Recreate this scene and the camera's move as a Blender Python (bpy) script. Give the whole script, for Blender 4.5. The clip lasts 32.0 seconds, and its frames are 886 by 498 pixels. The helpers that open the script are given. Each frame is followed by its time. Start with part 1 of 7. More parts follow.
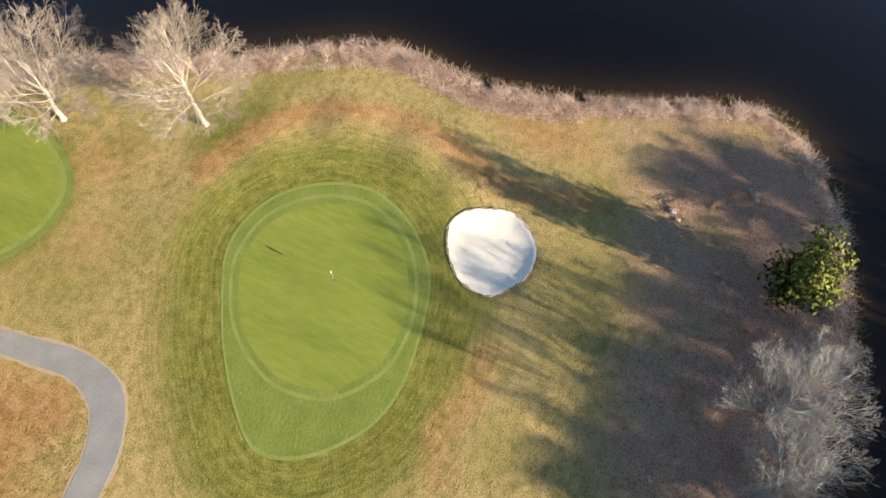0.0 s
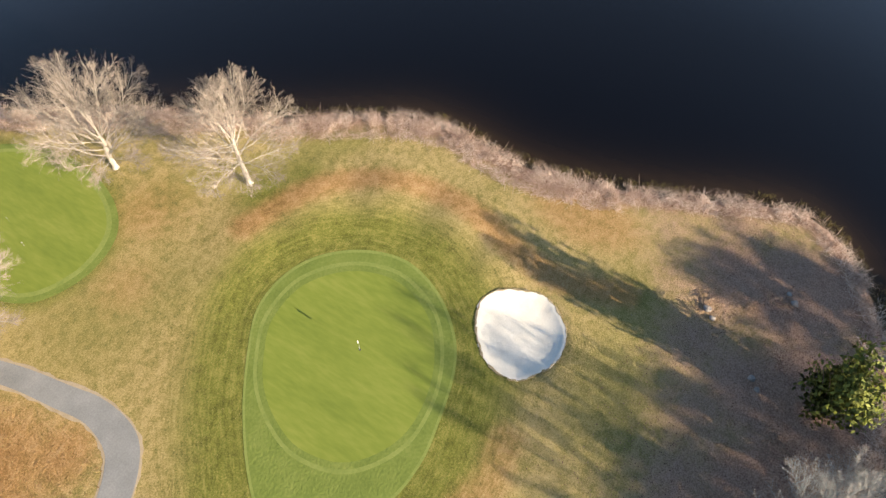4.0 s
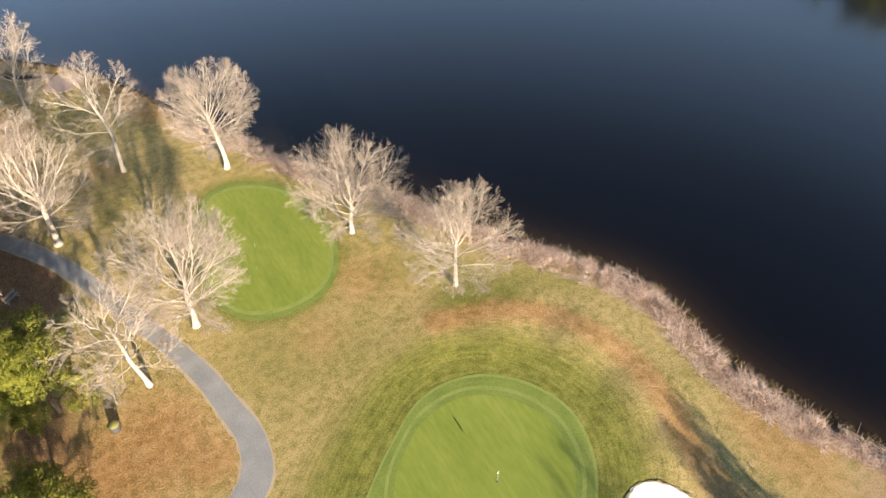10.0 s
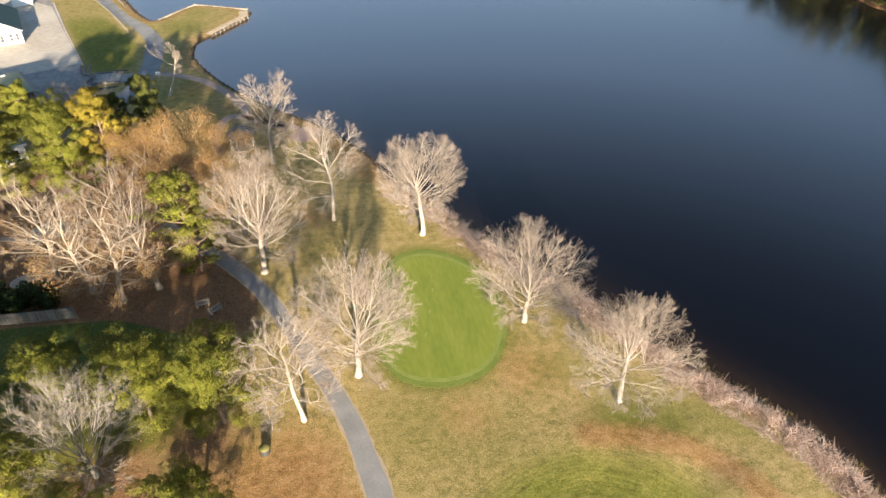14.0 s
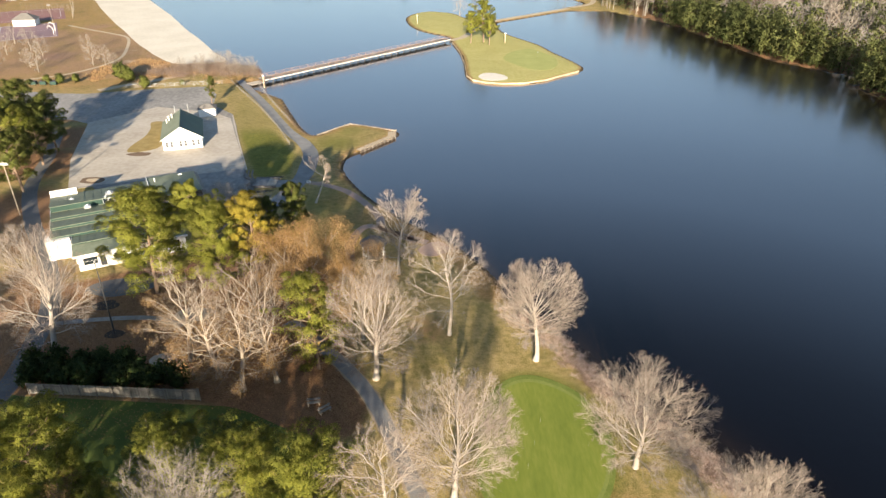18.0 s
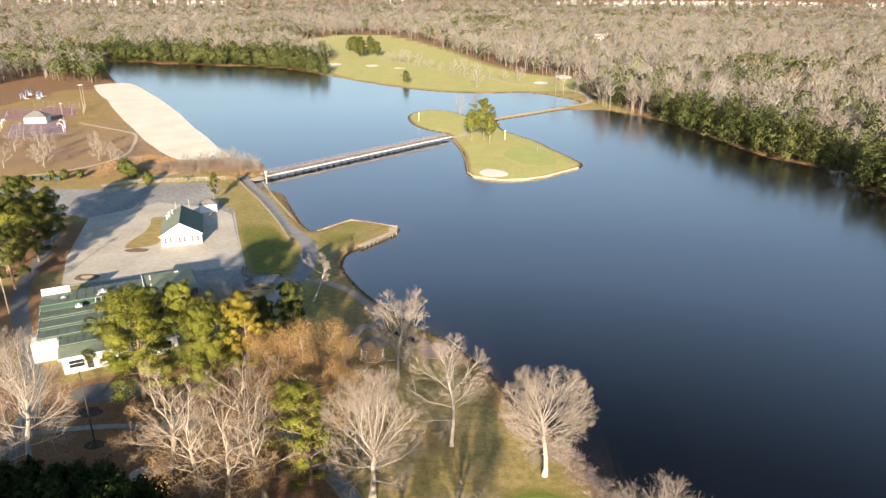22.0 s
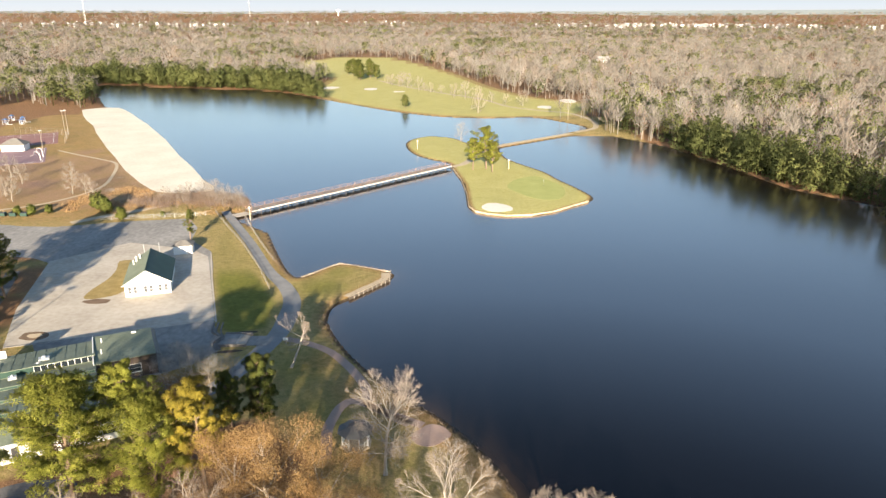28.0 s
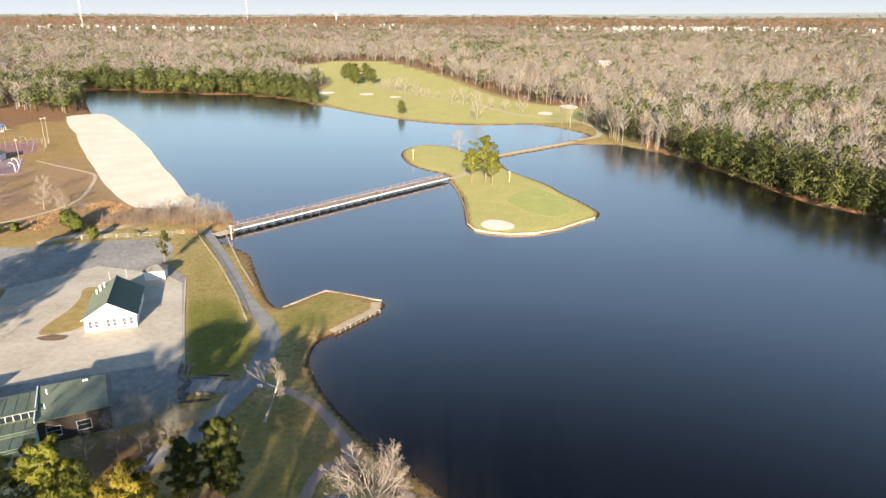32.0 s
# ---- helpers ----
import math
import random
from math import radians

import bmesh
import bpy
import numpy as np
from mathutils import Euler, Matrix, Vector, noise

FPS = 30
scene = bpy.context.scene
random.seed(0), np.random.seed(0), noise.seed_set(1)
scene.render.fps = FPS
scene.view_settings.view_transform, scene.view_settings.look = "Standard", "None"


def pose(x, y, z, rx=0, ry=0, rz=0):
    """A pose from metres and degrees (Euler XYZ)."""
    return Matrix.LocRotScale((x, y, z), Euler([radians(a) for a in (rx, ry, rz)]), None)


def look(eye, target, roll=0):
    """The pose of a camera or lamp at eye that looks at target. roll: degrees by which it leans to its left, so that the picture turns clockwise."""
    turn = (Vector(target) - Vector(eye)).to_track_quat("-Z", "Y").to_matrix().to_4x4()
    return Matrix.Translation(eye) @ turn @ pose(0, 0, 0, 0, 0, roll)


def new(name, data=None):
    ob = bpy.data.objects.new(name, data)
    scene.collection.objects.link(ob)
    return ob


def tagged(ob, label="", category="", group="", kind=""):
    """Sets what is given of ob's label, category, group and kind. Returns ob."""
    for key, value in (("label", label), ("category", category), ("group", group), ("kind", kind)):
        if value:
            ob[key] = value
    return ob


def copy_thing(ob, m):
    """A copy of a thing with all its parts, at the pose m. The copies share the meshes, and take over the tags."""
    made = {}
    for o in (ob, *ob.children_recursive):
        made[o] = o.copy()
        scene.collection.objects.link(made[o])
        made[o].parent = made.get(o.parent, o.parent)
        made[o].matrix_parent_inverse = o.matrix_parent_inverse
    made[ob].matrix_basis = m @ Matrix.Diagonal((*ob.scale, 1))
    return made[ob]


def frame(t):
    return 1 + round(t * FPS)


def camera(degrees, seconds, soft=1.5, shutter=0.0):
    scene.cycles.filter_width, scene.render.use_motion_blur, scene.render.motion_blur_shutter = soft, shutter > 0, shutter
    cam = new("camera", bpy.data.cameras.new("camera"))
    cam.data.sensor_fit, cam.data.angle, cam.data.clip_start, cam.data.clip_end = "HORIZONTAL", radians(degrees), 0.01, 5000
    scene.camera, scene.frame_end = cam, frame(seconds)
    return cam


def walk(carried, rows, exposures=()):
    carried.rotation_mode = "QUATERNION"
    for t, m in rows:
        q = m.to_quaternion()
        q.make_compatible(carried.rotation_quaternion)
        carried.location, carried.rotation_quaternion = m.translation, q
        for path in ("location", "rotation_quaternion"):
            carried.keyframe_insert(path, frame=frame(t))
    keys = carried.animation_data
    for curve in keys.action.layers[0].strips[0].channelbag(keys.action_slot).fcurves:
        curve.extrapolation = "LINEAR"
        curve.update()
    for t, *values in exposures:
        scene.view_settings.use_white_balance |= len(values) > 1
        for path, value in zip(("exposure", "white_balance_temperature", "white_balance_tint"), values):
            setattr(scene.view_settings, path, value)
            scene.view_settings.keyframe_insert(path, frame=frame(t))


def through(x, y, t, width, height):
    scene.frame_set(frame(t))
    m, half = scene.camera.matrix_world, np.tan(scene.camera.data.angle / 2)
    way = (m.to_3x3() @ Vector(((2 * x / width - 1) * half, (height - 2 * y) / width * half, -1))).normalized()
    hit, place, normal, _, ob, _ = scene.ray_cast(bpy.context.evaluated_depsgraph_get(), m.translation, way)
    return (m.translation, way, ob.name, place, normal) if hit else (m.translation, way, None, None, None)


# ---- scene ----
cam = camera(67.06, 32.0, soft=1.45)

# Seconds, place in metres, then heading, pitch and roll in degrees.
PATH = [
    (0.0, -1.81, -24.91, 58.29, -65.30, -61.34, 2.40),
    (0.5, -1.56, -24.64, 58.47, -65.53, -61.08, 2.70),
    (1.0, -1.36, -24.43, 58.62, -65.57, -60.59, 2.90),
    (1.5, -1.22, -24.30, 58.73, -65.06, -59.81, 2.84),
    (2.0, -1.09, -24.20, 58.83, -64.23, -58.98, 2.80),
    (2.5, -0.91, -24.07, 58.95, -63.37, -58.38, 2.89),
    (3.0, -0.72, -23.92, 59.08, -62.44, -57.90, 2.97),
    (3.5, -0.60, -23.78, 59.16, -61.42, -57.27, 3.03),
    (5.5, -0.87, -23.68, 59.08, -55.78, -53.42, 3.03),
    (6.0, -0.91, -23.75, 59.10, -53.45, -52.48, 2.88),
    (6.5, -0.92, -23.83, 59.14, -50.78, -51.64, 2.62),
    (7.0, -0.94, -23.87, 59.18, -48.20, -50.82, 2.44),
    (7.5, -1.02, -23.86, 59.22, -45.83, -49.97, 2.52),
    (8.0, -1.15, -23.82, 59.27, -43.57, -49.08, 2.71),
    (8.5, -1.29, -23.77, 59.37, -41.29, -48.19, 2.85),
    (9.0, -1.41, -23.70, 59.50, -38.99, -47.40, 3.00),
    (9.5, -1.48, -23.65, 59.60, -36.55, -46.68, 2.98),
    (10.0, -1.48, -23.63, 59.61, -33.97, -45.88, 2.79),
    (10.5, -1.43, -23.66, 59.54, -31.30, -44.94, 2.54),
    (11.0, -1.34, -23.70, 59.49, -28.58, -44.02, 2.20),
    (11.5, -1.24, -23.70, 59.50, -25.87, -43.25, 1.96),
    (12.0, -1.14, -23.66, 59.55, -23.29, -42.51, 1.82),
    (12.5, -1.07, -23.59, 59.60, -20.69, -41.72, 1.66),
    (13.0, -0.99, -23.54, 59.61, -17.99, -40.85, 1.39),
    (13.5, -0.91, -23.49, 59.60, -15.31, -39.85, 1.13),
    (14.0, -0.85, -23.45, 59.57, -12.73, -38.85, 0.99),
    (14.5, -0.80, -23.42, 59.58, -10.28, -37.84, 0.86),
    (16.5, -0.56, -23.39, 59.90, -1.78, -33.05, 0.30),
    (17.0, -0.48, -23.43, 59.98, -0.68, -31.72, 0.24),
    (17.5, -0.41, -23.49, 60.05, -0.27, -30.31, 0.18),
    (18.0, -0.37, -23.58, 60.12, -0.17, -28.86, 0.18),
    (18.5, -0.39, -23.64, 60.21, -0.19, -27.45, 0.20),
    (19.0, -0.45, -23.60, 60.30, -0.22, -26.05, 0.24),
    (19.5, -0.51, -23.38, 60.34, -0.25, -24.62, 0.33),
    (20.0, -0.56, -22.96, 60.33, -0.23, -23.20, 0.31),
    (20.5, -0.57, -22.36, 60.30, -0.18, -21.95, 0.25),
    (21.0, -0.58, -21.60, 60.28, -0.14, -21.35, 0.23),
    (21.5, -0.59, -20.70, 60.29, -0.11, -21.22, 0.24),
    (22.0, -0.59, -19.64, 60.30, -0.11, -21.19, 0.23),
    (22.5, -0.57, -18.43, 60.31, -0.11, -21.18, 0.25),
    (23.0, -0.53, -17.07, 60.29, -0.06, -21.15, 0.21),
    (23.5, -0.49, -15.62, 60.26, -0.04, -21.12, 0.18),
    (24.0, -0.44, -14.08, 60.25, -0.04, -21.11, 0.20),
    (24.5, -0.38, -12.47, 60.25, -0.02, -21.09, 0.19),
    (26.5, -0.10, -5.58, 60.25, 0.01, -20.74, 0.22),
    (27.0, -0.05, -3.74, 60.18, -0.00, -20.31, 0.23),
    (27.5, -0.02, -1.87, 60.09, 0.01, -19.84, 0.20),
    (28.0, 0.01, -0.02, 60.00, 0.00, -19.48, 0.19),
    (28.5, 0.04, 1.81, 59.93, -0.01, -19.35, 0.18),
    (29.0, 0.09, 3.65, 59.90, -0.02, -19.32, 0.15),
    (29.5, 0.15, 5.52, 59.91, -0.04, -19.32, 0.13),
    (30.0, 0.22, 7.45, 59.94, -0.07, -19.31, 0.16),
    (30.5, 0.31, 9.45, 59.98, -0.08, -19.28, 0.19),
    (31.0, 0.40, 11.50, 60.03, -0.10, -19.26, 0.20),
    (31.5, 0.50, 13.59, 60.09, -0.11, -19.25, 0.19),
    (32.0, 0.60, 15.68, 60.16, -0.13, -19.25, 0.20),
]


def heading(x, y, z, yaw, pitch, roll):
    return pose(x, y, z, 90 + pitch, 0, yaw) @ pose(0, 0, 0, 0, 0, roll)


walk(cam, [(t, heading(*p)) for t, *p in PATH],
     exposures=[(0.0, 1.54), (9.0, 1.62), (13.0, 1.56), (17.0, 1.36), (19.0, 1.25), (24.0, 1.46), (32.0, 1.42)])

# ---- world and sun ----
SUN_UP, SUN_FROM = 14.8, 181.5          # elevation, and the way to the sun, clockwise from +y
world = bpy.data.worlds.new("sky")
scene.world = world
world.use_nodes = True
wn = world.node_tree
sky = wn.nodes.new("ShaderNodeTexSky")
sky.sky_type, sky.sun_disc = "NISHITA", False
sky.sun_elevation, sky.sun_rotation = radians(SUN_UP), radians(SUN_FROM)
sky.air_density, sky.dust_density, sky.ozone_density = 1.0, 0.1, 1.8
bg = wn.nodes["Background"]
bg.inputs["Strength"].default_value = 0.088
haze = wn.nodes.new("ShaderNodeHueSaturation")     # thin winter haze pales the blue
haze.inputs["Saturation"].default_value = 0.95
wn.links.new(sky.outputs[0], haze.inputs["Color"])
wn.links.new(haze.outputs[0], bg.inputs["Color"])

sun = new("sun", bpy.data.lights.new("sun", "SUN"))
sun.data.energy, sun.data.angle, sun.data.color = 6.9, radians(0.9), (1.0, 0.835, 0.62)
sa, se = radians(SUN_FROM), radians(SUN_UP)
to_sun = Vector((math.sin(sa) * math.cos(se), math.cos(sa) * math.cos(se), math.sin(se)))
sun.matrix_world = look(to_sun * 300, (0, 0, 0))

# ---- materials ----
def material(name, colours, rough=0.9, scales=(3.0, 0.4), bump=0.3, bump_scale=None, metal=0.0, spec=0.3, vary=0.0, stretch=(1, 1, 1), spread=0.25):
    """A surface of two or three colours mixed by noise at two sizes (metres), with relief."""
    m = bpy.data.materials.new(name)
    m.use_nodes = True
    nt = m.node_tree
    n, ln = nt.nodes, nt.links
    b = n["Principled BSDF"]
    geo = n.new("ShaderNodeNewGeometry")
    mp = n.new("ShaderNodeMapping")
    mp.inputs["Scale"].default_value = stretch
    ln.new(geo.outputs["Position"], mp.inputs["Vector"])
    fac = None
    for s, w in zip(scales, (0.55, 0.45)):
        t = n.new("ShaderNodeTexNoise")
        t.inputs["Scale"].default_value, t.inputs["Detail"].default_value = 1.0 / s, 4
        ln.new(mp.outputs[0], t.inputs["Vector"])
        k = n.new("ShaderNodeMath")
        k.operation = "MULTIPLY_ADD"
        ln.new(t.outputs["Fac"], k.inputs[0])
        k.inputs[1].default_value = w
        if fac is None:
            k.inputs[2].default_value = 0.0
        else:
            ln.new(fac, k.inputs[2])
        fac, last = k.outputs[0], t
    if vary:
        inf = n.new("ShaderNodeObjectInfo")
        k = n.new("ShaderNodeMath")
        k.operation = "MULTIPLY_ADD"
        ln.new(inf.outputs["Random"], k.inputs[0])
        k.inputs[1].default_value = vary
        s = n.new("ShaderNodeMath")
        s.operation = "SUBTRACT"
        ln.new(fac, s.inputs[0])
        s.inputs[1].default_value = vary / 2
        ln.new(s.outputs[0], k.inputs[2])
        fac = k.outputs[0]
    r = n.new("ShaderNodeValToRGB")
    e = r.color_ramp.elements
    e[0].position, e[1].position = 0.5 - spread, 0.5 + spread
    e[0].color, e[1].color = (*colours[0], 1), (*colours[-1], 1)
    if len(colours) > 2:
        x = e.new(0.5)
        x.color = (*colours[1], 1)
    ln.new(fac, r.inputs[0])
    ln.new(r.outputs[0], b.inputs["Base Color"])
    b.inputs["Roughness"].default_value, b.inputs["Metallic"].default_value = rough, metal
    b.inputs["Specular IOR Level"].default_value = spec
    if bump:
        t = n.new("ShaderNodeTexNoise")
        t.inputs["Scale"].default_value, t.inputs["Detail"].default_value = 1.0 / (bump_scale or scales[1]), 3
        ln.new(mp.outputs[0], t.inputs["Vector"])
        bp = n.new("ShaderNodeBump")
        bp.inputs["Strength"].default_value, bp.inputs["Distance"].default_value = bump, (bump_scale or scales[1]) * 0.4
        ln.new(t.outputs["Fac"], bp.inputs["Height"])
        ln.new(bp.outputs[0], b.inputs["Normal"])
    return m


def outward(n, ln, *shaders):
    """Lets a crown catch the light as one rounded mass: its leaves shade by the way out of their clump."""
    at = n.new("ShaderNodeAttribute")
    at.attribute_name = "out"
    vt = n.new("ShaderNodeVectorTransform")
    vt.vector_type, vt.convert_from, vt.convert_to = "NORMAL", "OBJECT", "WORLD"
    ln.new(at.outputs["Vector"], vt.inputs[0])
    for s in shaders:
        ln.new(vt.outputs[0], s.inputs["Normal"])


def leafy(name, colours, rough=0.75, through=0.25, clump=1.6, out=False):
    """Leaves and needles: each island its own tint, with patches over the crown, and some light passing."""
    m = bpy.data.materials.new(name)
    m.use_nodes = True
    n, ln = m.node_tree.nodes, m.node_tree.links
    b = n["Principled BSDF"]
    geo = n.new("ShaderNodeNewGeometry")
    t = n.new("ShaderNodeTexNoise")
    t.inputs["Scale"].default_value = 1.0 / clump
    ln.new(geo.outputs["Position"], t.inputs["Vector"])
    a = n.new("ShaderNodeMath")
    a.operation = "MULTIPLY_ADD"
    ln.new(geo.outputs["Random Per Island"], a.inputs[0])
    a.inputs[1].default_value = 0.5
    h = n.new("ShaderNodeMath")
    h.operation = "MULTIPLY_ADD"
    ln.new(t.outputs["Fac"], h.inputs[0])
    h.inputs[1].default_value, h.inputs[2].default_value = 1.0, -0.25
    ln.new(h.outputs[0], a.inputs[2])
    r = n.new("ShaderNodeValToRGB")
    e = r.color_ramp.elements
    e[0].position, e[1].position = 0.15, 0.85
    e[0].color, e[1].color = (*colours[0], 1), (*colours[-1], 1)
    if len(colours) > 2:
        e.new(0.5).color = (*colours[1], 1)
    ln.new(a.outputs[0], r.inputs[0])
    ln.new(r.outputs[0], b.inputs["Base Color"])
    b.inputs["Roughness"].default_value, b.inputs["Specular IOR Level"].default_value = rough, 0.2
    if through:
        tr = n.new("ShaderNodeBsdfTranslucent")
        ln.new(r.outputs[0], tr.inputs["Color"])
        mx = n.new("ShaderNodeMixShader")
        mx.inputs[0].default_value = through
        ln.new(b.outputs[0], mx.inputs[1])
        ln.new(tr.outputs[0], mx.inputs[2])
        ln.new(mx.outputs[0], n["Material Output"].inputs["Surface"])
    if out:
        outward(n, ln, b, *([tr] if through else []))
    return m


def far_wood(name, stops, out=False):
    """Many small trees in one mesh: the tint of each comes from its own number."""
    m = bpy.data.materials.new(name)
    m.use_nodes = True
    n, ln = m.node_tree.nodes, m.node_tree.links
    b = n["Principled BSDF"]
    at = n.new("ShaderNodeAttribute")
    at.attribute_name = "tint"
    r = n.new("ShaderNodeValToRGB")
    e = r.color_ramp.elements
    e[0].position, e[0].color = stops[0][0], (*stops[0][1], 1)
    e[1].position, e[1].color = stops[-1][0], (*stops[-1][1], 1)
    for p, c in stops[1:-1]:
        e.new(p).color = (*c, 1)
    ln.new(at.outputs["Fac"], r.inputs[0])
    geo = n.new("ShaderNodeNewGeometry")
    hsv = n.new("ShaderNodeHueSaturation")
    mr = n.new("ShaderNodeMapRange")
    mr.inputs["To Min"].default_value, mr.inputs["To Max"].default_value = 0.88, 1.12
    ln.new(geo.outputs["Random Per Island"], mr.inputs["Value"])
    ln.new(mr.outputs[0], hsv.inputs["Value"])
    ln.new(r.outputs[0], hsv.inputs["Color"])
    ln.new(hsv.outputs[0], b.inputs["Base Color"])
    b.inputs["Roughness"].default_value, b.inputs["Specular IOR Level"].default_value = 0.9, 0.1
    if out:
        tr = n.new("ShaderNodeBsdfTranslucent")
        ln.new(hsv.outputs[0], tr.inputs["Color"])
        mx = n.new("ShaderNodeMixShader")
        mx.inputs[0].default_value = 0.48
        ln.new(b.outputs[0], mx.inputs[1])
        ln.new(tr.outputs[0], mx.inputs[2])
        ln.new(mx.outputs[0], n["Material Output"].inputs["Surface"])
        outward(n, ln, b, tr)
    return m


def ground_material():
    """Rough grass that turns by plan into rich or shade-tinted turf, dead orange grass, leaf litter, wood floor and
    sand.
    """
    m = bpy.data.materials.new("ground_cover")
    m.use_nodes = True
    n, ln = m.node_tree.nodes, m.node_tree.links
    b = n["Principled BSDF"]
    geo = n.new("ShaderNodeNewGeometry")

    def noise_at(size, detail=4, rough=0.6, dist=0.0):
        t = n.new("ShaderNodeTexNoise")
        t.inputs["Scale"].default_value, t.inputs["Detail"].default_value = 1.0 / size, detail
        t.inputs["Roughness"].default_value, t.inputs["Distortion"].default_value = rough, dist
        ln.new(geo.outputs["Position"], t.inputs["Vector"])
        return t.outputs["Fac"]

    def math2(op, a, c):
        k = n.new("ShaderNodeMath")
        k.operation = op
        for i, v in enumerate((a, c)):
            if isinstance(v, float):
                k.inputs[i].default_value = v
            else:
                ln.new(v, k.inputs[i])
        return k.outputs[0]

    def ramp(fac, *stops):
        r = n.new("ShaderNodeValToRGB")
        e = r.color_ramp.elements
        e[0].position, e[0].color = stops[0][0], (*stops[0][1], 1)
        e[1].position, e[1].color = stops[-1][0], (*stops[-1][1], 1)
        for p, c in stops[1:-1]:
            e.new(p).color = (*c, 1)
        ln.new(fac, r.inputs[0])
        return r.outputs[0]

    fine, mid, wide = noise_at(0.17, 5, 0.75), noise_at(1.1, 6, 0.72), noise_at(9.0, 4, 0.6, 0.6)
    crisp = math2("ADD", math2("MULTIPLY", math2("SUBTRACT", fine, 0.5), 2.0), 0.5)
    bold = math2("ADD", math2("MULTIPLY", math2("SUBTRACT", mid, 0.5), 1.5), 0.5)
    mix_f = math2("ADD", math2("MULTIPLY", crisp, 0.34), math2("ADD", math2("MULTIPLY", bold, 0.40), math2("MULTIPLY", wide, 0.26)))
    # mown rings round the first green
    ring_at = n.new("ShaderNodeAttribute")
    ring_at.attribute_name = "ring"
    sep = n.new("ShaderNodeSeparateXYZ")
    ln.new(geo.outputs["Position"], sep.inputs[0])
    cmb = n.new("ShaderNodeCombineXYZ")
    ln.new(math2("MULTIPLY", ring_at.outputs["Fac"], 3.4), cmb.inputs[0])
    ln.new(math2("MULTIPLY", sep.outputs[0], 0.35), cmb.inputs[1])
    ln.new(math2("MULTIPLY", sep.outputs[1], 0.35), cmb.inputs[2])
    rings = n.new("ShaderNodeTexNoise")
    rings.inputs["Scale"].default_value, rings.inputs["Detail"].default_value = 1.0, 3
    ln.new(cmb.outputs[0], rings.inputs["Vector"])
    near_r = n.new("ShaderNodeMapRange")
    near_r.interpolation_type = "SMOOTHSTEP"
    near_r.inputs["From Min"].default_value, near_r.inputs["From Max"].default_value = 12.0, 3.0
    near_r.inputs["To Max"].default_value = 0.34
    ln.new(ring_at.outputs["Fac"], near_r.inputs["Value"])
    mix_f = math2("ADD", mix_f, math2("MULTIPLY", math2("SUBTRACT", rings.outputs["Fac"], 0.5), near_r.outputs[0]))
    rough_c = ramp(mix_f, (0.32, (0.118, 0.109, 0.032)), (0.45, (0.240, 0.197, 0.071)), (0.55, (0.360, 0.270, 0.120)), (0.70, (0.470, 0.354, 0.185)))
    lush_shade_c = ramp(mix_f, (0.32, (0.064, 0.076, 0.013)), (0.5, (0.145, 0.15, 0.03)), (0.68, (0.265, 0.235, 0.07)))
    dead_c = ramp(mix_f, (0.34, (0.16, 0.09, 0.030)), (0.5, (0.31, 0.18, 0.075)), (0.66, (0.42, 0.28, 0.14)))
    spots = n.new("ShaderNodeTexVoronoi")
    spots.inputs["Scale"].default_value = 9.0
    ln.new(geo.outputs["Position"], spots.inputs["Vector"])
    leaf_f = math2("ADD", math2("MULTIPLY", spots.outputs["Distance"], 0.45), math2("MULTIPLY", mix_f, 0.6))
    litter_c = ramp(leaf_f, (0.30, (0.105, 0.062, 0.046)), (0.46, (0.23, 0.14, 0.102)), (0.62, (0.34, 0.225, 0.168)))
    wood_c = ramp(leaf_f, (0.30, (0.06, 0.034, 0.018)), (0.46, (0.17, 0.094, 0.05)), (0.62, (0.28, 0.163, 0.088)))
    pale_c = ramp(mix_f, (0.3, (0.27, 0.265, 0.085)), (0.5, (0.40, 0.37, 0.14)), (0.7, (0.50, 0.44, 0.20)))
    sand_c = ramp(mix_f, (0.3, (0.53, 0.465, 0.37)), (0.7, (0.72, 0.655, 0.55)))
    mud_c = ramp(mix_f, (0.3, (0.030, 0.022, 0.014)), (0.7, (0.085, 0.062, 0.038)))
    colour = rough_c
    for name, c, w in (("lush_shade", lush_shade_c, 0.62), ("dead", dead_c, 0.66), ("litter", litter_c, 0.6), ("wood", wood_c, 0.5), ("pale", pale_c, 0.3), ("sand", sand_c, 0.25), ("mud", mud_c, 0.3)):
        lo, hi = (0.12, 0.88) if name in ("lush_shade", "dead", "litter") else (0.28, 0.72)
        at = n.new("ShaderNodeAttribute")
        at.attribute_name = name
        soft = math2("ADD", at.outputs["Fac"], math2("MULTIPLY", math2("SUBTRACT", math2("ADD", math2("MULTIPLY", mid, 0.6), math2("MULTIPLY", wide, 0.4)), 0.5), w * 1.8))
        mr = n.new("ShaderNodeMapRange")
        mr.interpolation_type = "SMOOTHSTEP"
        mr.inputs["From Min"].default_value, mr.inputs["From Max"].default_value = lo, hi
        ln.new(soft, mr.inputs["Value"])
        mx = n.new("ShaderNodeMix")
        mx.data_type = "RGBA"
        ln.new(mr.outputs[0], mx.inputs["Factor"])
        ln.new(colour, mx.inputs["A"])
        ln.new(c, mx.inputs["B"])
        colour = mx.outputs["Result"]
    ln.new(colour, b.inputs["Base Color"])
    b.inputs["Roughness"].default_value, b.inputs["Specular IOR Level"].default_value = 0.95, 0.1
    bp = n.new("ShaderNodeBump")
    bp.inputs["Strength"].default_value, bp.inputs["Distance"].default_value = 0.8, 0.2
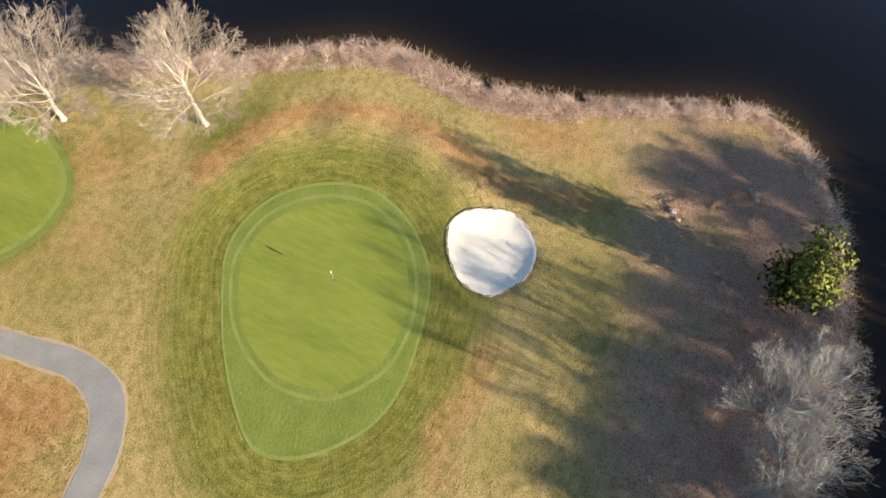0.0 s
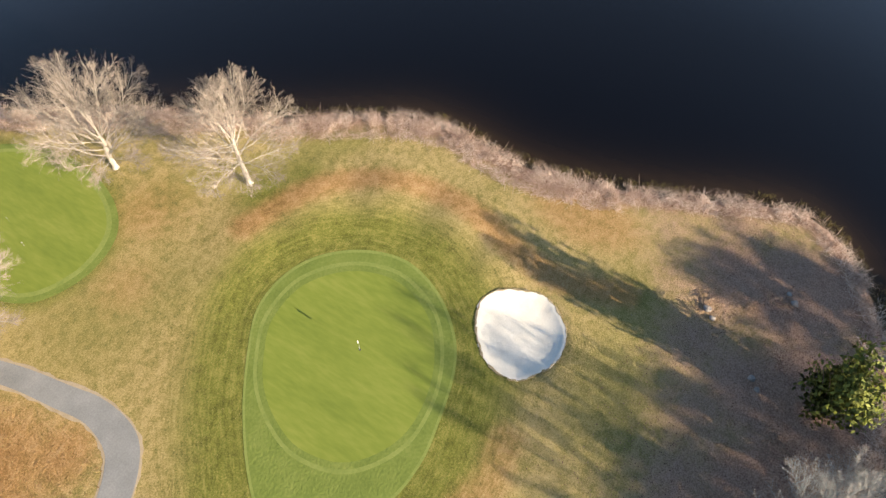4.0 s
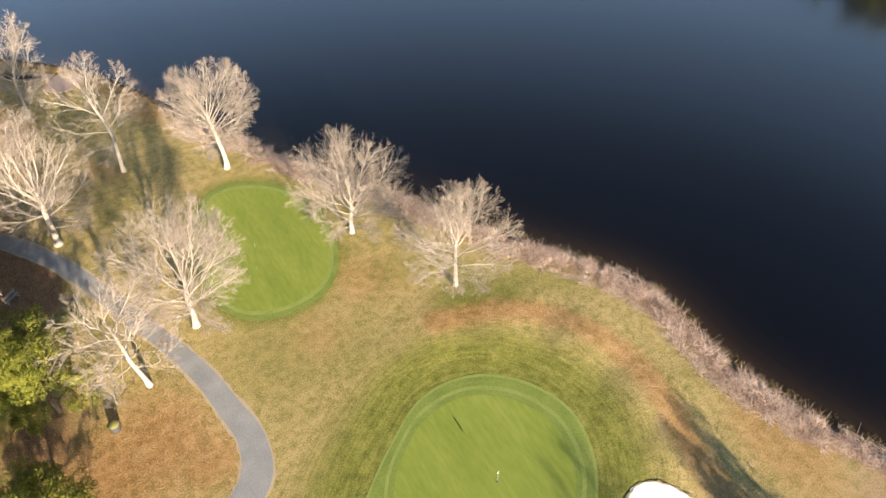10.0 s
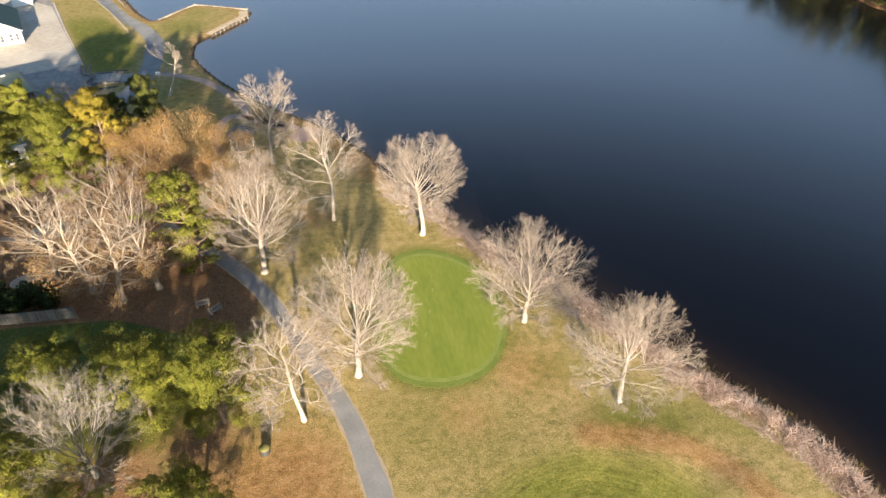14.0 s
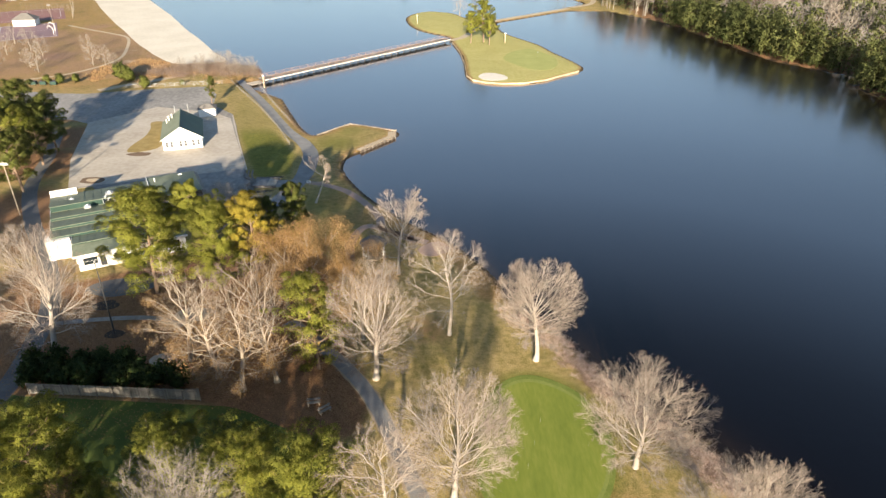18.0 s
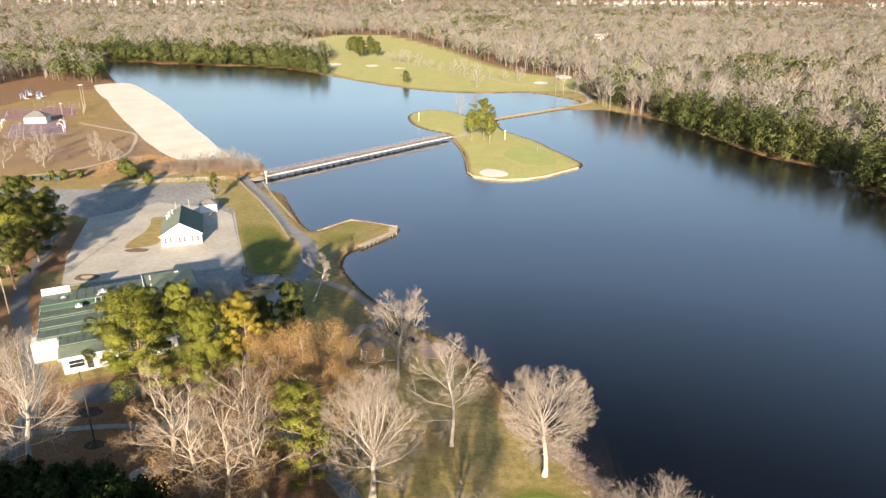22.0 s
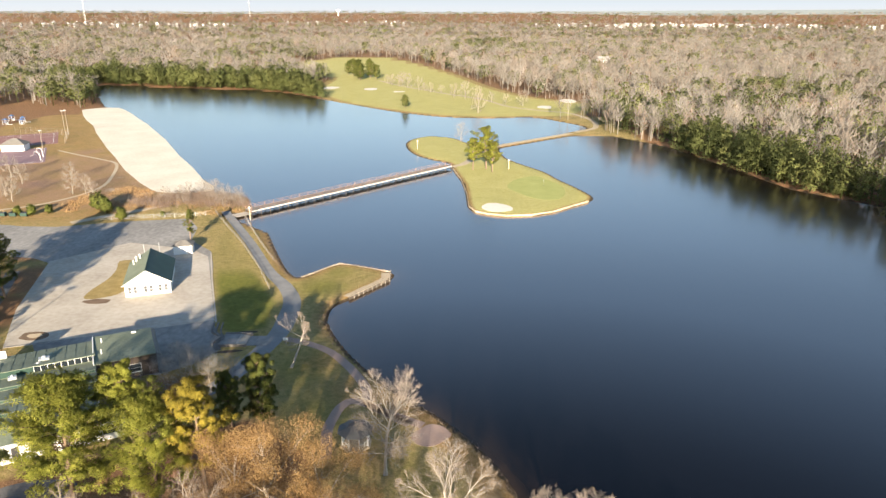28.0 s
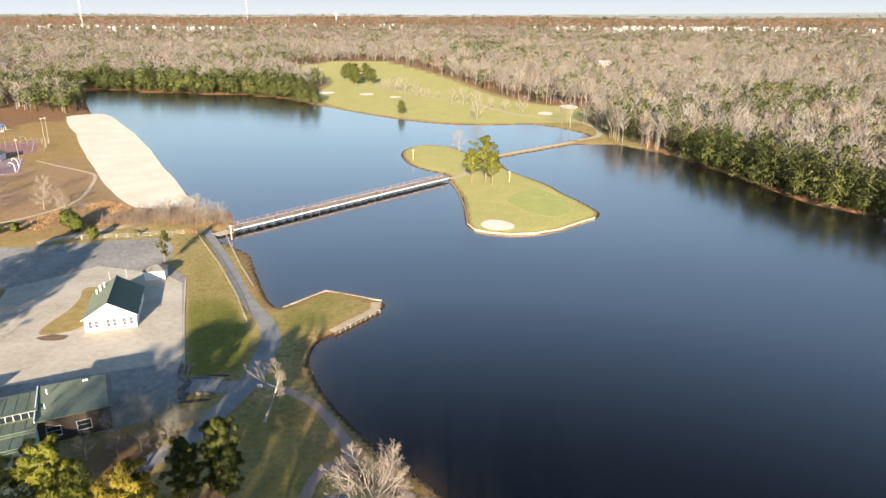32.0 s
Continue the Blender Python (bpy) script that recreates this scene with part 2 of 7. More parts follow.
    ln.new(math2("ADD", math2("MULTIPLY", crisp, 0.6), mid), bp.inputs["Height"])
    ln.new(bp.outputs[0], b.inputs["Normal"])
    return m


def water_material():
    m = bpy.data.materials.new("pond_water")
    m.use_nodes = True
    n, ln = m.node_tree.nodes, m.node_tree.links
    b = n["Principled BSDF"]
    at = n.new("ShaderNodeAttribute")
    at.attribute_name = "shallow"
    mx = n.new("ShaderNodeMix")
    mx.data_type = "RGBA"
    mx.inputs["A"].default_value, mx.inputs["B"].default_value = (0.0018, 0.0020, 0.0036, 1), (0.035, 0.022, 0.012, 1)
    ln.new(at.outputs["Fac"], mx.inputs["Factor"])
    ln.new(mx.outputs["Result"], b.inputs["Base Color"])
    b.inputs["Specular IOR Level"].default_value, b.inputs["Roughness"].default_value = 0.0, 0.9
    gl = n.new("ShaderNodeBsdfGlossy")
    gl.inputs["Roughness"].default_value = 0.17
    gl.inputs["Color"].default_value = (0.82, 0.77, 0.755, 1)
    fr = n.new("ShaderNodeFresnel")
    fr.inputs["IOR"].default_value = 1.333
    curve = n.new("ShaderNodeValToRGB")
    e = curve.color_ramp.elements
    e[0].position, e[0].color = 0.02, (0.012,) * 3 + (1,)
    e[1].position, e[1].color = 1.0, (1, 1, 1, 1)
    for at_f, gloss in ((0.03, 0.028), (0.045, 0.064), (0.064, 0.15), (0.1, 0.285), (0.17, 0.40), (0.39, 0.64)):
        e.new(at_f).color = (gloss,) * 3 + (1,)
    ln.new(fr.outputs[0], curve.inputs[0])
    top = n.new("ShaderNodeMixShader")
    ln.new(curve.outputs[0], top.inputs[0])
    ln.new(b.outputs[0], top.inputs[1])
    ln.new(gl.outputs[0], top.inputs[2])
    ln.new(top.outputs[0], n["Material Output"].inputs["Surface"])
    geo = n.new("ShaderNodeNewGeometry")
    t = n.new("ShaderNodeTexNoise")
    t.inputs["Scale"].default_value, t.inputs["Detail"].default_value = 0.9, 3
    ln.new(geo.outputs["Position"], t.inputs["Vector"])
    w = n.new("ShaderNodeTexNoise")
    w.inputs["Scale"].default_value = 0.02
    ln.new(geo.outputs["Position"], w.inputs["Vector"])
    k = n.new("ShaderNodeMapRange")
    k.inputs["From Min"].default_value, k.inputs["From Max"].default_value = 0.35, 0.7
    k.inputs["To Min"].default_value, k.inputs["To Max"].default_value = 0.05, 0.15
    ln.new(w.outputs["Fac"], k.inputs["Value"])
    bp = n.new("ShaderNodeBump")
    bp.inputs["Distance"].default_value = 0.25
    ln.new(k.outputs[0], bp.inputs["Strength"])
    ln.new(t.outputs["Fac"], bp.inputs["Height"])
    ln.new(bp.outputs[0], gl.inputs["Normal"])
    return m


def glass_material():
    m = bpy.data.materials.new("window_glass")
    m.use_nodes = True
    b = m.node_tree.nodes["Principled BSDF"]
    b.inputs["Base Color"].default_value = (0.015, 0.02, 0.025, 1)
    b.inputs["Roughness"].default_value, b.inputs["IOR"].default_value = 0.05, 1.5
    return m


M_GROUND = ground_material()
M_WATER = water_material()
M_GLASS = glass_material()
M_GREEN = material("putting_green", [(0.102, 0.138, 0.017), (0.150, 0.184, 0.026), (0.205, 0.226, 0.044)], 0.9, (2.5, 0.4), 0.15, 0.2, stretch=(0.9, 0.22, 1))
M_COLLAR = material("collar_turf", [(0.085, 0.118, 0.020), (0.125, 0.160, 0.030), (0.172, 0.198, 0.047)], 0.95, (2.5, 0.3), 0.4, 0.25)
M_SAND = material("bunker_sand", [(0.52, 0.485, 0.425), (0.62, 0.58, 0.515), (0.70, 0.66, 0.60)], 0.95, (1.6, 0.12), 0.12, 0.25)
M_BEACH = material("beach_sand", [(0.50, 0.45, 0.365), (0.61, 0.56, 0.465), (0.70, 0.65, 0.56)], 0.95, (14.0, 1.2), 0.2, 0.6)
M_ASPHALT = material("path_asphalt", [(0.14, 0.14, 0.14), (0.20, 0.20, 0.20), (0.27, 0.265, 0.26)], 0.9, (2.5, 0.15), 0.15, 0.05)
M_EDGE = material("bare_verge", [(0.25, 0.19, 0.12), (0.38, 0.31, 0.22)], 0.95, (0.8, 0.12), 0.5, 0.15)
M_LOT = material("lot_asphalt", [(0.175, 0.168, 0.16), (0.24, 0.23, 0.218), (0.32, 0.305, 0.285)], 0.9, (12.0, 1.0), 0.1, 0.1, stretch=(1, 0.6, 1), spread=0.13)
M_CONC = material("worn_concrete", [(0.30, 0.265, 0.22), (0.40, 0.36, 0.305), (0.48, 0.44, 0.385)], 0.9, (9.0, 1.2), 0.1, 0.1, spread=0.2)
M_BARK = material("pale_bark", [(0.21, 0.18, 0.152), (0.33, 0.29, 0.252), (0.45, 0.405, 0.36)], 0.9, (1.2, 0.15), 0.6, 0.1)
M_TWIG = material("winter_twigs", [(0.155, 0.122, 0.10), (0.228, 0.187, 0.157), (0.305, 0.257, 0.222)], 0.9, (2.5, 0.3), 0)
M_GREYBARK = material("grey_bark", [(0.16, 0.148, 0.13), (0.25, 0.23, 0.20), (0.35, 0.325, 0.29)], 0.9, (1.2, 0.15), 0.6, 0.1)
M_PINEBARK = material("pine_bark", [(0.10, 0.07, 0.05), (0.20, 0.14, 0.10), (0.30, 0.22, 0.16)], 0.95, (0.8, 0.12), 0.7, 0.1)
M_NEEDLE = leafy("pine_needles", [(0.175, 0.20, 0.033), (0.33, 0.345, 0.057), (0.47, 0.465, 0.087)], through=0.45, out=True)
M_NEEDLE_Y = leafy("yellowing_needles", [(0.16, 0.14, 0.02), (0.34, 0.27, 0.035), (0.48, 0.38, 0.06)], through=0.22, out=True)
M_CEDAR = leafy("cedar_needles", [(0.085, 0.11, 0.026), (0.175, 0.20, 0.046), (0.275, 0.29, 0.072)], through=0.35, out=True)
M_HEDGE = leafy("hedge_leaves", [(0.035, 0.065, 0.02), (0.075, 0.115, 0.035), (0.13, 0.17, 0.05)], through=0.5, out=True)
M_OAKLEAF = leafy("dry_oak_leaves", [(0.155, 0.09, 0.036), (0.28, 0.172, 0.072), (0.395, 0.26, 0.118)])
M_REED = leafy("dry_reeds", [(0.33, 0.225, 0.18), (0.56, 0.425, 0.35), (0.74, 0.61, 0.52)], clump=2.5, through=0.4)
M_REED_DARK = leafy("wet_reeds", [(0.05, 0.042, 0.015), (0.11, 0.088, 0.03), (0.18, 0.14, 0.05)], clump=2.0)
M_TWIGBROWN = leafy("brown_brush", [(0.13, 0.09, 0.07), (0.23, 0.17, 0.135), (0.33, 0.26, 0.215)], clump=3.0)
M_WHITE = material("white_paint", [(0.66, 0.66, 0.645), (0.75, 0.75, 0.735)], 0.6, (2.0, 0.3), 0.05)
M_ROOF = material("green_roof", [(0.013, 0.034, 0.028), (0.020, 0.048, 0.038), (0.030, 0.064, 0.050)], 0.6, (3.0, 0.3), 0.1)
M_ROOF2 = material("weathered_green_roof", [(0.098, 0.12, 0.086), (0.145, 0.170, 0.124), (0.20, 0.226, 0.172)], 0.75, (4.0, 0.4), 0.15)
# Hall walls: the shade under the pines is put into this dark brown.
M_HALLSHADE = material("shade_brown_wall", [(0.045, 0.035, 0.028), (0.085, 0.067, 0.053)], 0.9, (1.5, 0.2), 0.3)
M_GREYROOF = material("grey_shingles", [(0.12, 0.112, 0.105), (0.19, 0.18, 0.165)], 0.9, (1.5, 0.2), 0.3)
M_TIMBER = material("weathered_timber", [(0.24, 0.19, 0.14), (0.38, 0.31, 0.24), (0.50, 0.42, 0.33)], 0.9, (1.5, 0.15), 0.4, 0.08, vary=0.3)
M_PALETIMBER = material("pale_bulkhead_timber", [(0.30, 0.24, 0.16), (0.42, 0.34, 0.24), (0.52, 0.43, 0.31)], 0.9, (1.5, 0.15), 0.4, 0.08, vary=0.3)
M_WOODBARK = material("brown_grey_bark", [(0.20, 0.16, 0.125), (0.31, 0.26, 0.21), (0.44, 0.38, 0.315)], 0.9, (1.2, 0.15), 0.4, 0.1)
M_BROWNTWIG = material("brown_twigs", [(0.15, 0.115, 0.085), (0.22, 0.17, 0.13), (0.30, 0.24, 0.19)], 0.9, (2.0, 0.3), 0)
M_LAWN = material("dark_rye_lawn", [(0.038, 0.062, 0.010), (0.065, 0.092, 0.017), (0.11, 0.13, 0.03)], 0.95, (3.0, 0.25), 0.5, 0.2)
M_PALEGREY = material("pale_grey_bark", [(0.20, 0.188, 0.175), (0.29, 0.275, 0.255), (0.39, 0.37, 0.345)], 0.9, (1.2, 0.15), 0.4, 0.1)
M_PALEGLASS = material("curtained_panes", [(0.05, 0.052, 0.06), (0.085, 0.088, 0.10)], 0.4, (0.8, 0.2), 0, spec=0.5)
M_PARKBARK = material("dull_grey_bark", [(0.15, 0.13, 0.11), (0.23, 0.20, 0.17), (0.31, 0.275, 0.235)], 0.9, (1.2, 0.15), 0.3, 0.1)
M_GREYTIMBER = material("grey_decking", [(0.13, 0.12, 0.105), (0.20, 0.185, 0.165), (0.27, 0.25, 0.225)], 0.9, (1.5, 0.15), 0.4, 0.08, vary=0.3)
M_DARKTIMBER = material("wet_piles", [(0.05, 0.042, 0.035), (0.11, 0.09, 0.075)], 0.8, (0.8, 0.1), 0.4)
M_REDRAIL = material("rust_red_rail", [(0.24, 0.14, 0.10), (0.34, 0.21, 0.16)], 0.7, (1.5, 0.2), 0.2, vary=0.2)
M_METAL = material("galvanised_metal", [(0.42, 0.43, 0.44), (0.56, 0.57, 0.58)], 0.45, (0.6, 0.1), 0.05, metal=0.6)
M_DARKMETAL = material("dark_metal", [(0.03, 0.03, 0.032), (0.07, 0.07, 0.07)], 0.5, (0.6, 0.1), 0.05)
M_COURT = material("court_red", [(0.20, 0.10, 0.095), (0.27, 0.145, 0.135)], 0.9, (6.0, 0.5), 0.05)
M_COURT2 = material("court_purple", [(0.18, 0.12, 0.135), (0.25, 0.165, 0.185)], 0.9, (6.0, 0.5), 0.05)
M_LINE = material("line_paint", [(0.55, 0.55, 0.54), (0.75, 0.75, 0.73)], 0.8, (0.8, 0.1), 0.0)
M_ROCK = material("field_rock", [(0.14, 0.12, 0.11), (0.30, 0.27, 0.25)], 0.9, (0.5, 0.1), 0.6)
M_MULCH = material("dark_mulch", [(0.028, 0.022, 0.018), (0.08, 0.06, 0.05)], 0.95, (0.6, 0.1), 0.6)
M_PAVER = material("pink_pavers", [(0.27, 0.185, 0.15), (0.38, 0.275, 0.225)], 0.9, (3.0, 0.25), 0.2)
M_PLAY = material("play_panels", [(0.05, 0.10, 0.22), (0.10, 0.16, 0.30)], 0.6, (2.0, 0.3), 0)
M_TYRE = material("tyre_rubber", [(0.012, 0.012, 0.012), (0.025, 0.025, 0.025)], 0.9, (0.5, 0.1), 0.1)
M_YELLOWGREEN = material("dull_yellow", [(0.10, 0.095, 0.03), (0.15, 0.14, 0.045)], 0.6, (0.5, 0.1), 0)
M_DRYGRASS = material("dry_lawn", [(0.16, 0.12, 0.04), (0.27, 0.20, 0.075), (0.36, 0.27, 0.12)], 0.95, (2.0, 0.2), 0.5)
M_MULCH2 = material("bare_soil", [(0.10, 0.065, 0.042), (0.20, 0.14, 0.095)], 0.95, (1.2, 0.2), 0.5)
M_MULCH3 = material("old_asphalt", [(0.075, 0.075, 0.08), (0.12, 0.118, 0.118), (0.18, 0.17, 0.16)], 0.9, (3.0, 0.3), 0.2)
M_DRYBLADE = leafy("orange_dry_grass", [(0.20, 0.11, 0.045), (0.36, 0.22, 0.10), (0.48, 0.33, 0.17)], clump=5.0)
M_ISLEGREEN = material("island_turf", [(0.255, 0.275, 0.080), (0.31, 0.325, 0.105), (0.365, 0.37, 0.135)], 0.95, (5.0, 0.5), 0.2)
M_BAY = material("distant_bay", [(0.10, 0.122, 0.14), (0.12, 0.142, 0.16)], 0.9, (400.0, 60.0), 0)
M_SANDPATH = material("sandy_path", [(0.36, 0.29, 0.20), (0.50, 0.42, 0.31)], 0.95, (2.0, 0.3), 0.2)
M_LIP = material("bunker_lip_turf", [(0.17, 0.14, 0.07), (0.28, 0.22, 0.13), (0.40, 0.32, 0.21)], 0.95, (0.6, 0.12), 0.6)
M_COLLAR2 = material("ring_turf", [(0.118, 0.155, 0.032), (0.165, 0.198, 0.046), (0.21, 0.235, 0.068)], 0.95, (2.0, 0.3), 0.0)
M_GREYWHITE = material("weathered_white_paint", [(0.42, 0.40, 0.36), (0.60, 0.57, 0.53)], 0.8, (2.0, 0.3), 0.1, vary=0.2)

# ---- helpers of this scene ----
def part(name, mesh, mat, parent=None, label="", at=None):
    """Links a bmesh or a mesh as one object under a thing."""
    if isinstance(mesh, bmesh.types.BMesh):
        me = bpy.data.meshes.new(name)
        mesh.to_mesh(me)
        mesh.free()
    else:
        me = mesh
    if mat and not me.materials:
        me.materials.append(mat)
    ob = new(name, me)
    if parent:
        ob.parent = parent
    if at is not None:
        ob.matrix_basis = at
    return tagged(ob, label)


def thing(name, label, category, at, group="", kind=""):
    ob = new(name)
    ob.empty_display_size = 0.5
    ob.matrix_basis = at
    return tagged(ob, label, category, group, kind)


def mesh_of(name, verts, faces, mat=None, smooth=False):
    """Arrays of points and of equal-sized faces as a mesh."""
    me = bpy.data.meshes.new(name)
    v, f = np.asarray(verts, np.float32), np.asarray(faces, np.int32)
    me.vertices.add(len(v))
    me.vertices.foreach_set("co", v.ravel())
    me.loops.add(f.size)
    me.loops.foreach_set("vertex_index", f.ravel())
    me.polygons.add(len(f))
    me.polygons.foreach_set("loop_start", np.arange(0, f.size, f.shape[1], dtype=np.int32))
    me.polygons.foreach_set("loop_total", np.full(len(f), f.shape[1], np.int32))
    me.polygons.foreach_set("use_smooth", np.full(len(f), bool(smooth)))
    me.update(calc_edges=True)
    if mat:
        me.materials.append(mat)
    return me


def box(bm, x0, y0, z0, x1, y1, z1, bevel=0.0, m=None):
    r = bmesh.ops.create_cube(bm, size=1.0, matrix=(m or Matrix()) @ Matrix.LocRotScale(((x0 + x1) / 2, (y0 + y1) / 2, (z0 + z1) / 2), None, (abs(x1 - x0), abs(y1 - y0), abs(z1 - z0))))
    if bevel:
        es = {e for v in r["verts"] for e in v.link_edges}
        bmesh.ops.bevel(bm, geom=list(es), offset=bevel, segments=1, affect="EDGES")
    return bm


def boxes(*rows, bevel=0.0):
    bm = bmesh.new()
    for r in rows:
        box(bm, *r, bevel=bevel)
    return bm


def rod(bm, p, q, r0, r1=None, sides=8):
    p, q = Vector(p), Vector(q)
    d = q - p
    m = Matrix.Translation((p + q) / 2) @ d.to_track_quat("Z", "Y").to_matrix().to_4x4()
    bmesh.ops.create_cone(bm, cap_ends=True, segments=sides, radius1=r0, radius2=r0 if r1 is None else r1, depth=d.length, matrix=m)
    return bm


def ring(points, steps=6):
    """A closed smooth line through the points."""
    p, out = np.array(points, float), []
    for i in range(len(p)):
        a, b, c, d = p[i - 1], p[i], p[(i + 1) % len(p)], p[(i + 2) % len(p)]
        for u in np.arange(steps) / steps:
            out.append(0.5 * (2 * b + (c - a) * u + (2 * a - 5 * b + 4 * c - d) * u * u + (3 * b - a - 3 * c + d) * u**3))
    return np.array(out)


def line(points, steps=6):
    """An open smooth line through the points."""
    p = np.array(points, float)
    p = np.vstack([2 * p[0] - p[1], p, 2 * p[-1] - p[-2]])
    out = []
    for i in range(1, len(p) - 2):
        a, b, c, d = p[i - 1:i + 3]
        for u in np.arange(steps) / steps:
            out.append(0.5 * (2 * b + (c - a) * u + (2 * a - 5 * b + 4 * c - d) * u * u + (3 * b - a - 3 * c + d) * u**3))
    return np.array(out + [p[-2]])


def inside_by(poly, x, y):
    """Metres inside a closed outline (below 0: outside)."""
    a, b = poly, np.roll(poly, -1, 0)
    near, odd = np.full(x.shape, 1e18), np.zeros(x.shape, bool)
    for (ax, ay), (bx, by) in zip(a, b):
        ex, ey = bx - ax, by - ay
        u = np.clip(((x - ax) * ex + (y - ay) * ey) / max(ex * ex + ey * ey, 1e-9), 0, 1)
        near = np.minimum(near, (x - ax - u * ex) ** 2 + (y - ay - u * ey) ** 2)
        if ay != by:
            odd ^= ((ay > y) != (by > y)) & (x < (bx - ax) * (y - ay) / (by - ay) + ax)
    return np.where(odd, 1, -1) * np.sqrt(near)


def from_line(pts, x, y):
    """Metres from an open line."""
    near = np.full(x.shape, 1e18)
    for (ax, ay), (bx, by) in zip(pts[:-1], pts[1:]):
        ex, ey = bx - ax, by - ay
        u = np.clip(((x - ax) * ex + (y - ay) * ey) / max(ex * ex + ey * ey, 1e-9), 0, 1)
        near = np.minimum(near, (x - ax - u * ex) ** 2 + (y - ay - u * ey) ** 2)
    return np.sqrt(near)


# ---- the plan ----
LAKE = ring([(-59.4, 204), (-50.9, 184), (-43.1, 164), (-37.5, 152), (-33.5, 150), (-26.2, 159), (-13.2, 153.2), (-13.3, 147.5), (-19.5, 138.5), (-24, 132.5), (-24, 125), (-20, 115.5),
             (-15, 107.2), (-8, 98), (-1, 91), (5, 83), (9, 75), (11, 68), (17, 60), (21.5, 51.5), (31.5, 36), (40, 21.5), (45, 14.5), (48.4, 9),
             (49.4, 3), (49, -4), (50.2, -11), (54.2, -21.5), (59.4, -32), (60, -37.6), (55, -44), (47, -47.8), (37, -50), (26, -49.5),
             (8, -51), (-20, -54), (-24, -59), (5, -61), (40, -62), (62, -70), (90, -105), (120, -160), (190, -160), (186, -20), (165, 50), (151, 120)], 3)
LAKE_N = [(138, 200), (127, 237), (119, 272), (109, 313), (97, 335), (84, 349), (63, 347), (67, 358), (80, 372), (72, 392), (54, 413), (29, 409), (-2, 415), (-35, 440), (-74, 483),
          (-94, 505), (-128, 542), (-169, 561), (-230, 572), (-297, 598), (-286, 560), (-268, 530), (-228, 456), (-210, 441), (-185, 404), (-156, 360), (-130, 315), (-108, 277), (-88, 244), (-68, 224)]
LAKE = np.vstack([LAKE[:-2], ring(LAKE_N, 3)[:-2]])
ISLE = ring([(4, 268), (8, 240), (8.5, 212), (12, 205), (20, 201.5), (32, 204), (42, 212.5), (51.5, 222.5), (49, 237), (44, 251), (40, 265), (29, 286), (26, 300), (25, 316), (12, 326), (5, 340), (-8, 345), (-17, 332), (-17, 314), (-12, 297), (-5, 287), (3, 279)], 3)
CAUSEWAY = np.array([(24, 316), (45, 334), (67, 353)], float)
GREEN_1 = ring([(13.1, 5.0), (17.3, 7.4), (21.6, 7.7), (25.5, 6.2), (28.7, 2.7), (30.1, -1.9), (28.7, -6.7), (25.6, -10.6), (22.2, -12.7), (17.1, -14.1), (13.3, -14.7), (9.4, -14.3), (5.9, -12.4), (3.2, -9.6), (2.3, -6.2), (4.3, -2.8), (8.5, 1.5)])
INNER_1 = ring([(13.4, 4.3), (17.2, 6.3), (22.4, 6.2), (26.8, 2.9), (28.6, -2.1), (27.1, -7.2), (23.8, -10.5), (19.5, -12.5), (14.8, -13.0), (11.1, -11.6), (8.6, -9.0), (7.7, -4.9), (8.7, -1.2), (10.7, 2.0)])
BUNKER = ring([(27.4, -11.9), (29.8, -10.9), (32.0, -11.5), (33.4, -13.4), (34.3, -15.9), (33.2, -18.2), (31.5, -19.9), (28.9, -20.4), (26.9, -19.7), (24.7, -18.1), (24.4, -15.8), (25.2, -13.9)])
GREEN_2 = ring([(4.3, 33), (5.0, 40), (6.8, 45.3), (10.2, 48.2), (14, 47.8), (18, 44.4), (20.0, 38.5), (19.2, 31.5), (16.2, 26.6), (11.5, 25), (7, 26.2), (4.8, 29)])
PATH_1 = line([(-24, 62), (-19.5, 57.5), (-15.2, 52.6), (-11.5, 47.7), (-8.4, 42.0), (-6.1, 36.5), (-4.0, 31.4), (-2.0, 26.4), (-0.3, 21.2), (0.7, 16.2), (1.35, 12.4), (0.7, 8.7), (-1.1, 6.6), (-4, 5.0), (-7.3, 4.2), (-14, 2.5), (-30, 1)])
LOT = ring([(-150, 191), (-132, 190), (-114, 188), (-78, 197), (-70, 176), (-61.5, 167), (-54, 145), (-46.5, 123), (-42, 112), (-50, 103), (-60, 104), (-74, 108), (-82, 122), (-92, 140), (-96, 156), (-118, 164), (-150, 160)], 2)
CONC = np.array([(-100, 159), (-86, 174), (-67, 168.5), (-61, 163), (-47, 125), (-57, 121), (-83, 112.5), (-91, 130)], float)
LAWN_PATH = line([(-69.5, 205), (-62, 191), (-53, 174), (-43, 153.5), (-36.5, 143), (-33.2, 135), (-32.4, 127), (-32.5, 119), (-34.5, 110), (-38, 100), (-44, 92)])
SIDE_PATH = line([(-31, 117), (-26, 115), (-21, 111.5), (-16.5, 105.5), (-13, 99), (-12, 94), (-8, 91), (-3, 88)])
BEACH = ring([(-87, 229), (-98, 228), (-108, 237), (-127, 262), (-155, 306), (-195, 372), (-228, 426), (-231, 441), (-214, 446), (-186, 408), (-156, 361), (-130, 316), (-108, 278), (-89, 245), (-83, 235)], 3)
FAIRWAY = ring([(-183, 821), (-169, 923), (-116, 985), (-65, 939), (3, 733), (36, 590), (66, 510), (100, 478), (82, 418), (55, 415), (30, 411), (-2, 417), (-35, 442), (-74, 485), (-104, 560), (-106, 664), (-152, 727)], 3)
PATH_W = np.interp(np.arange(len(PATH_1)) / 6.0, (0, 6, 8, 9, 10, 11, 12, 16), (2.0, 1.9, 2.1, 2.3, 2.5, 2.9, 2.9, 2.6))
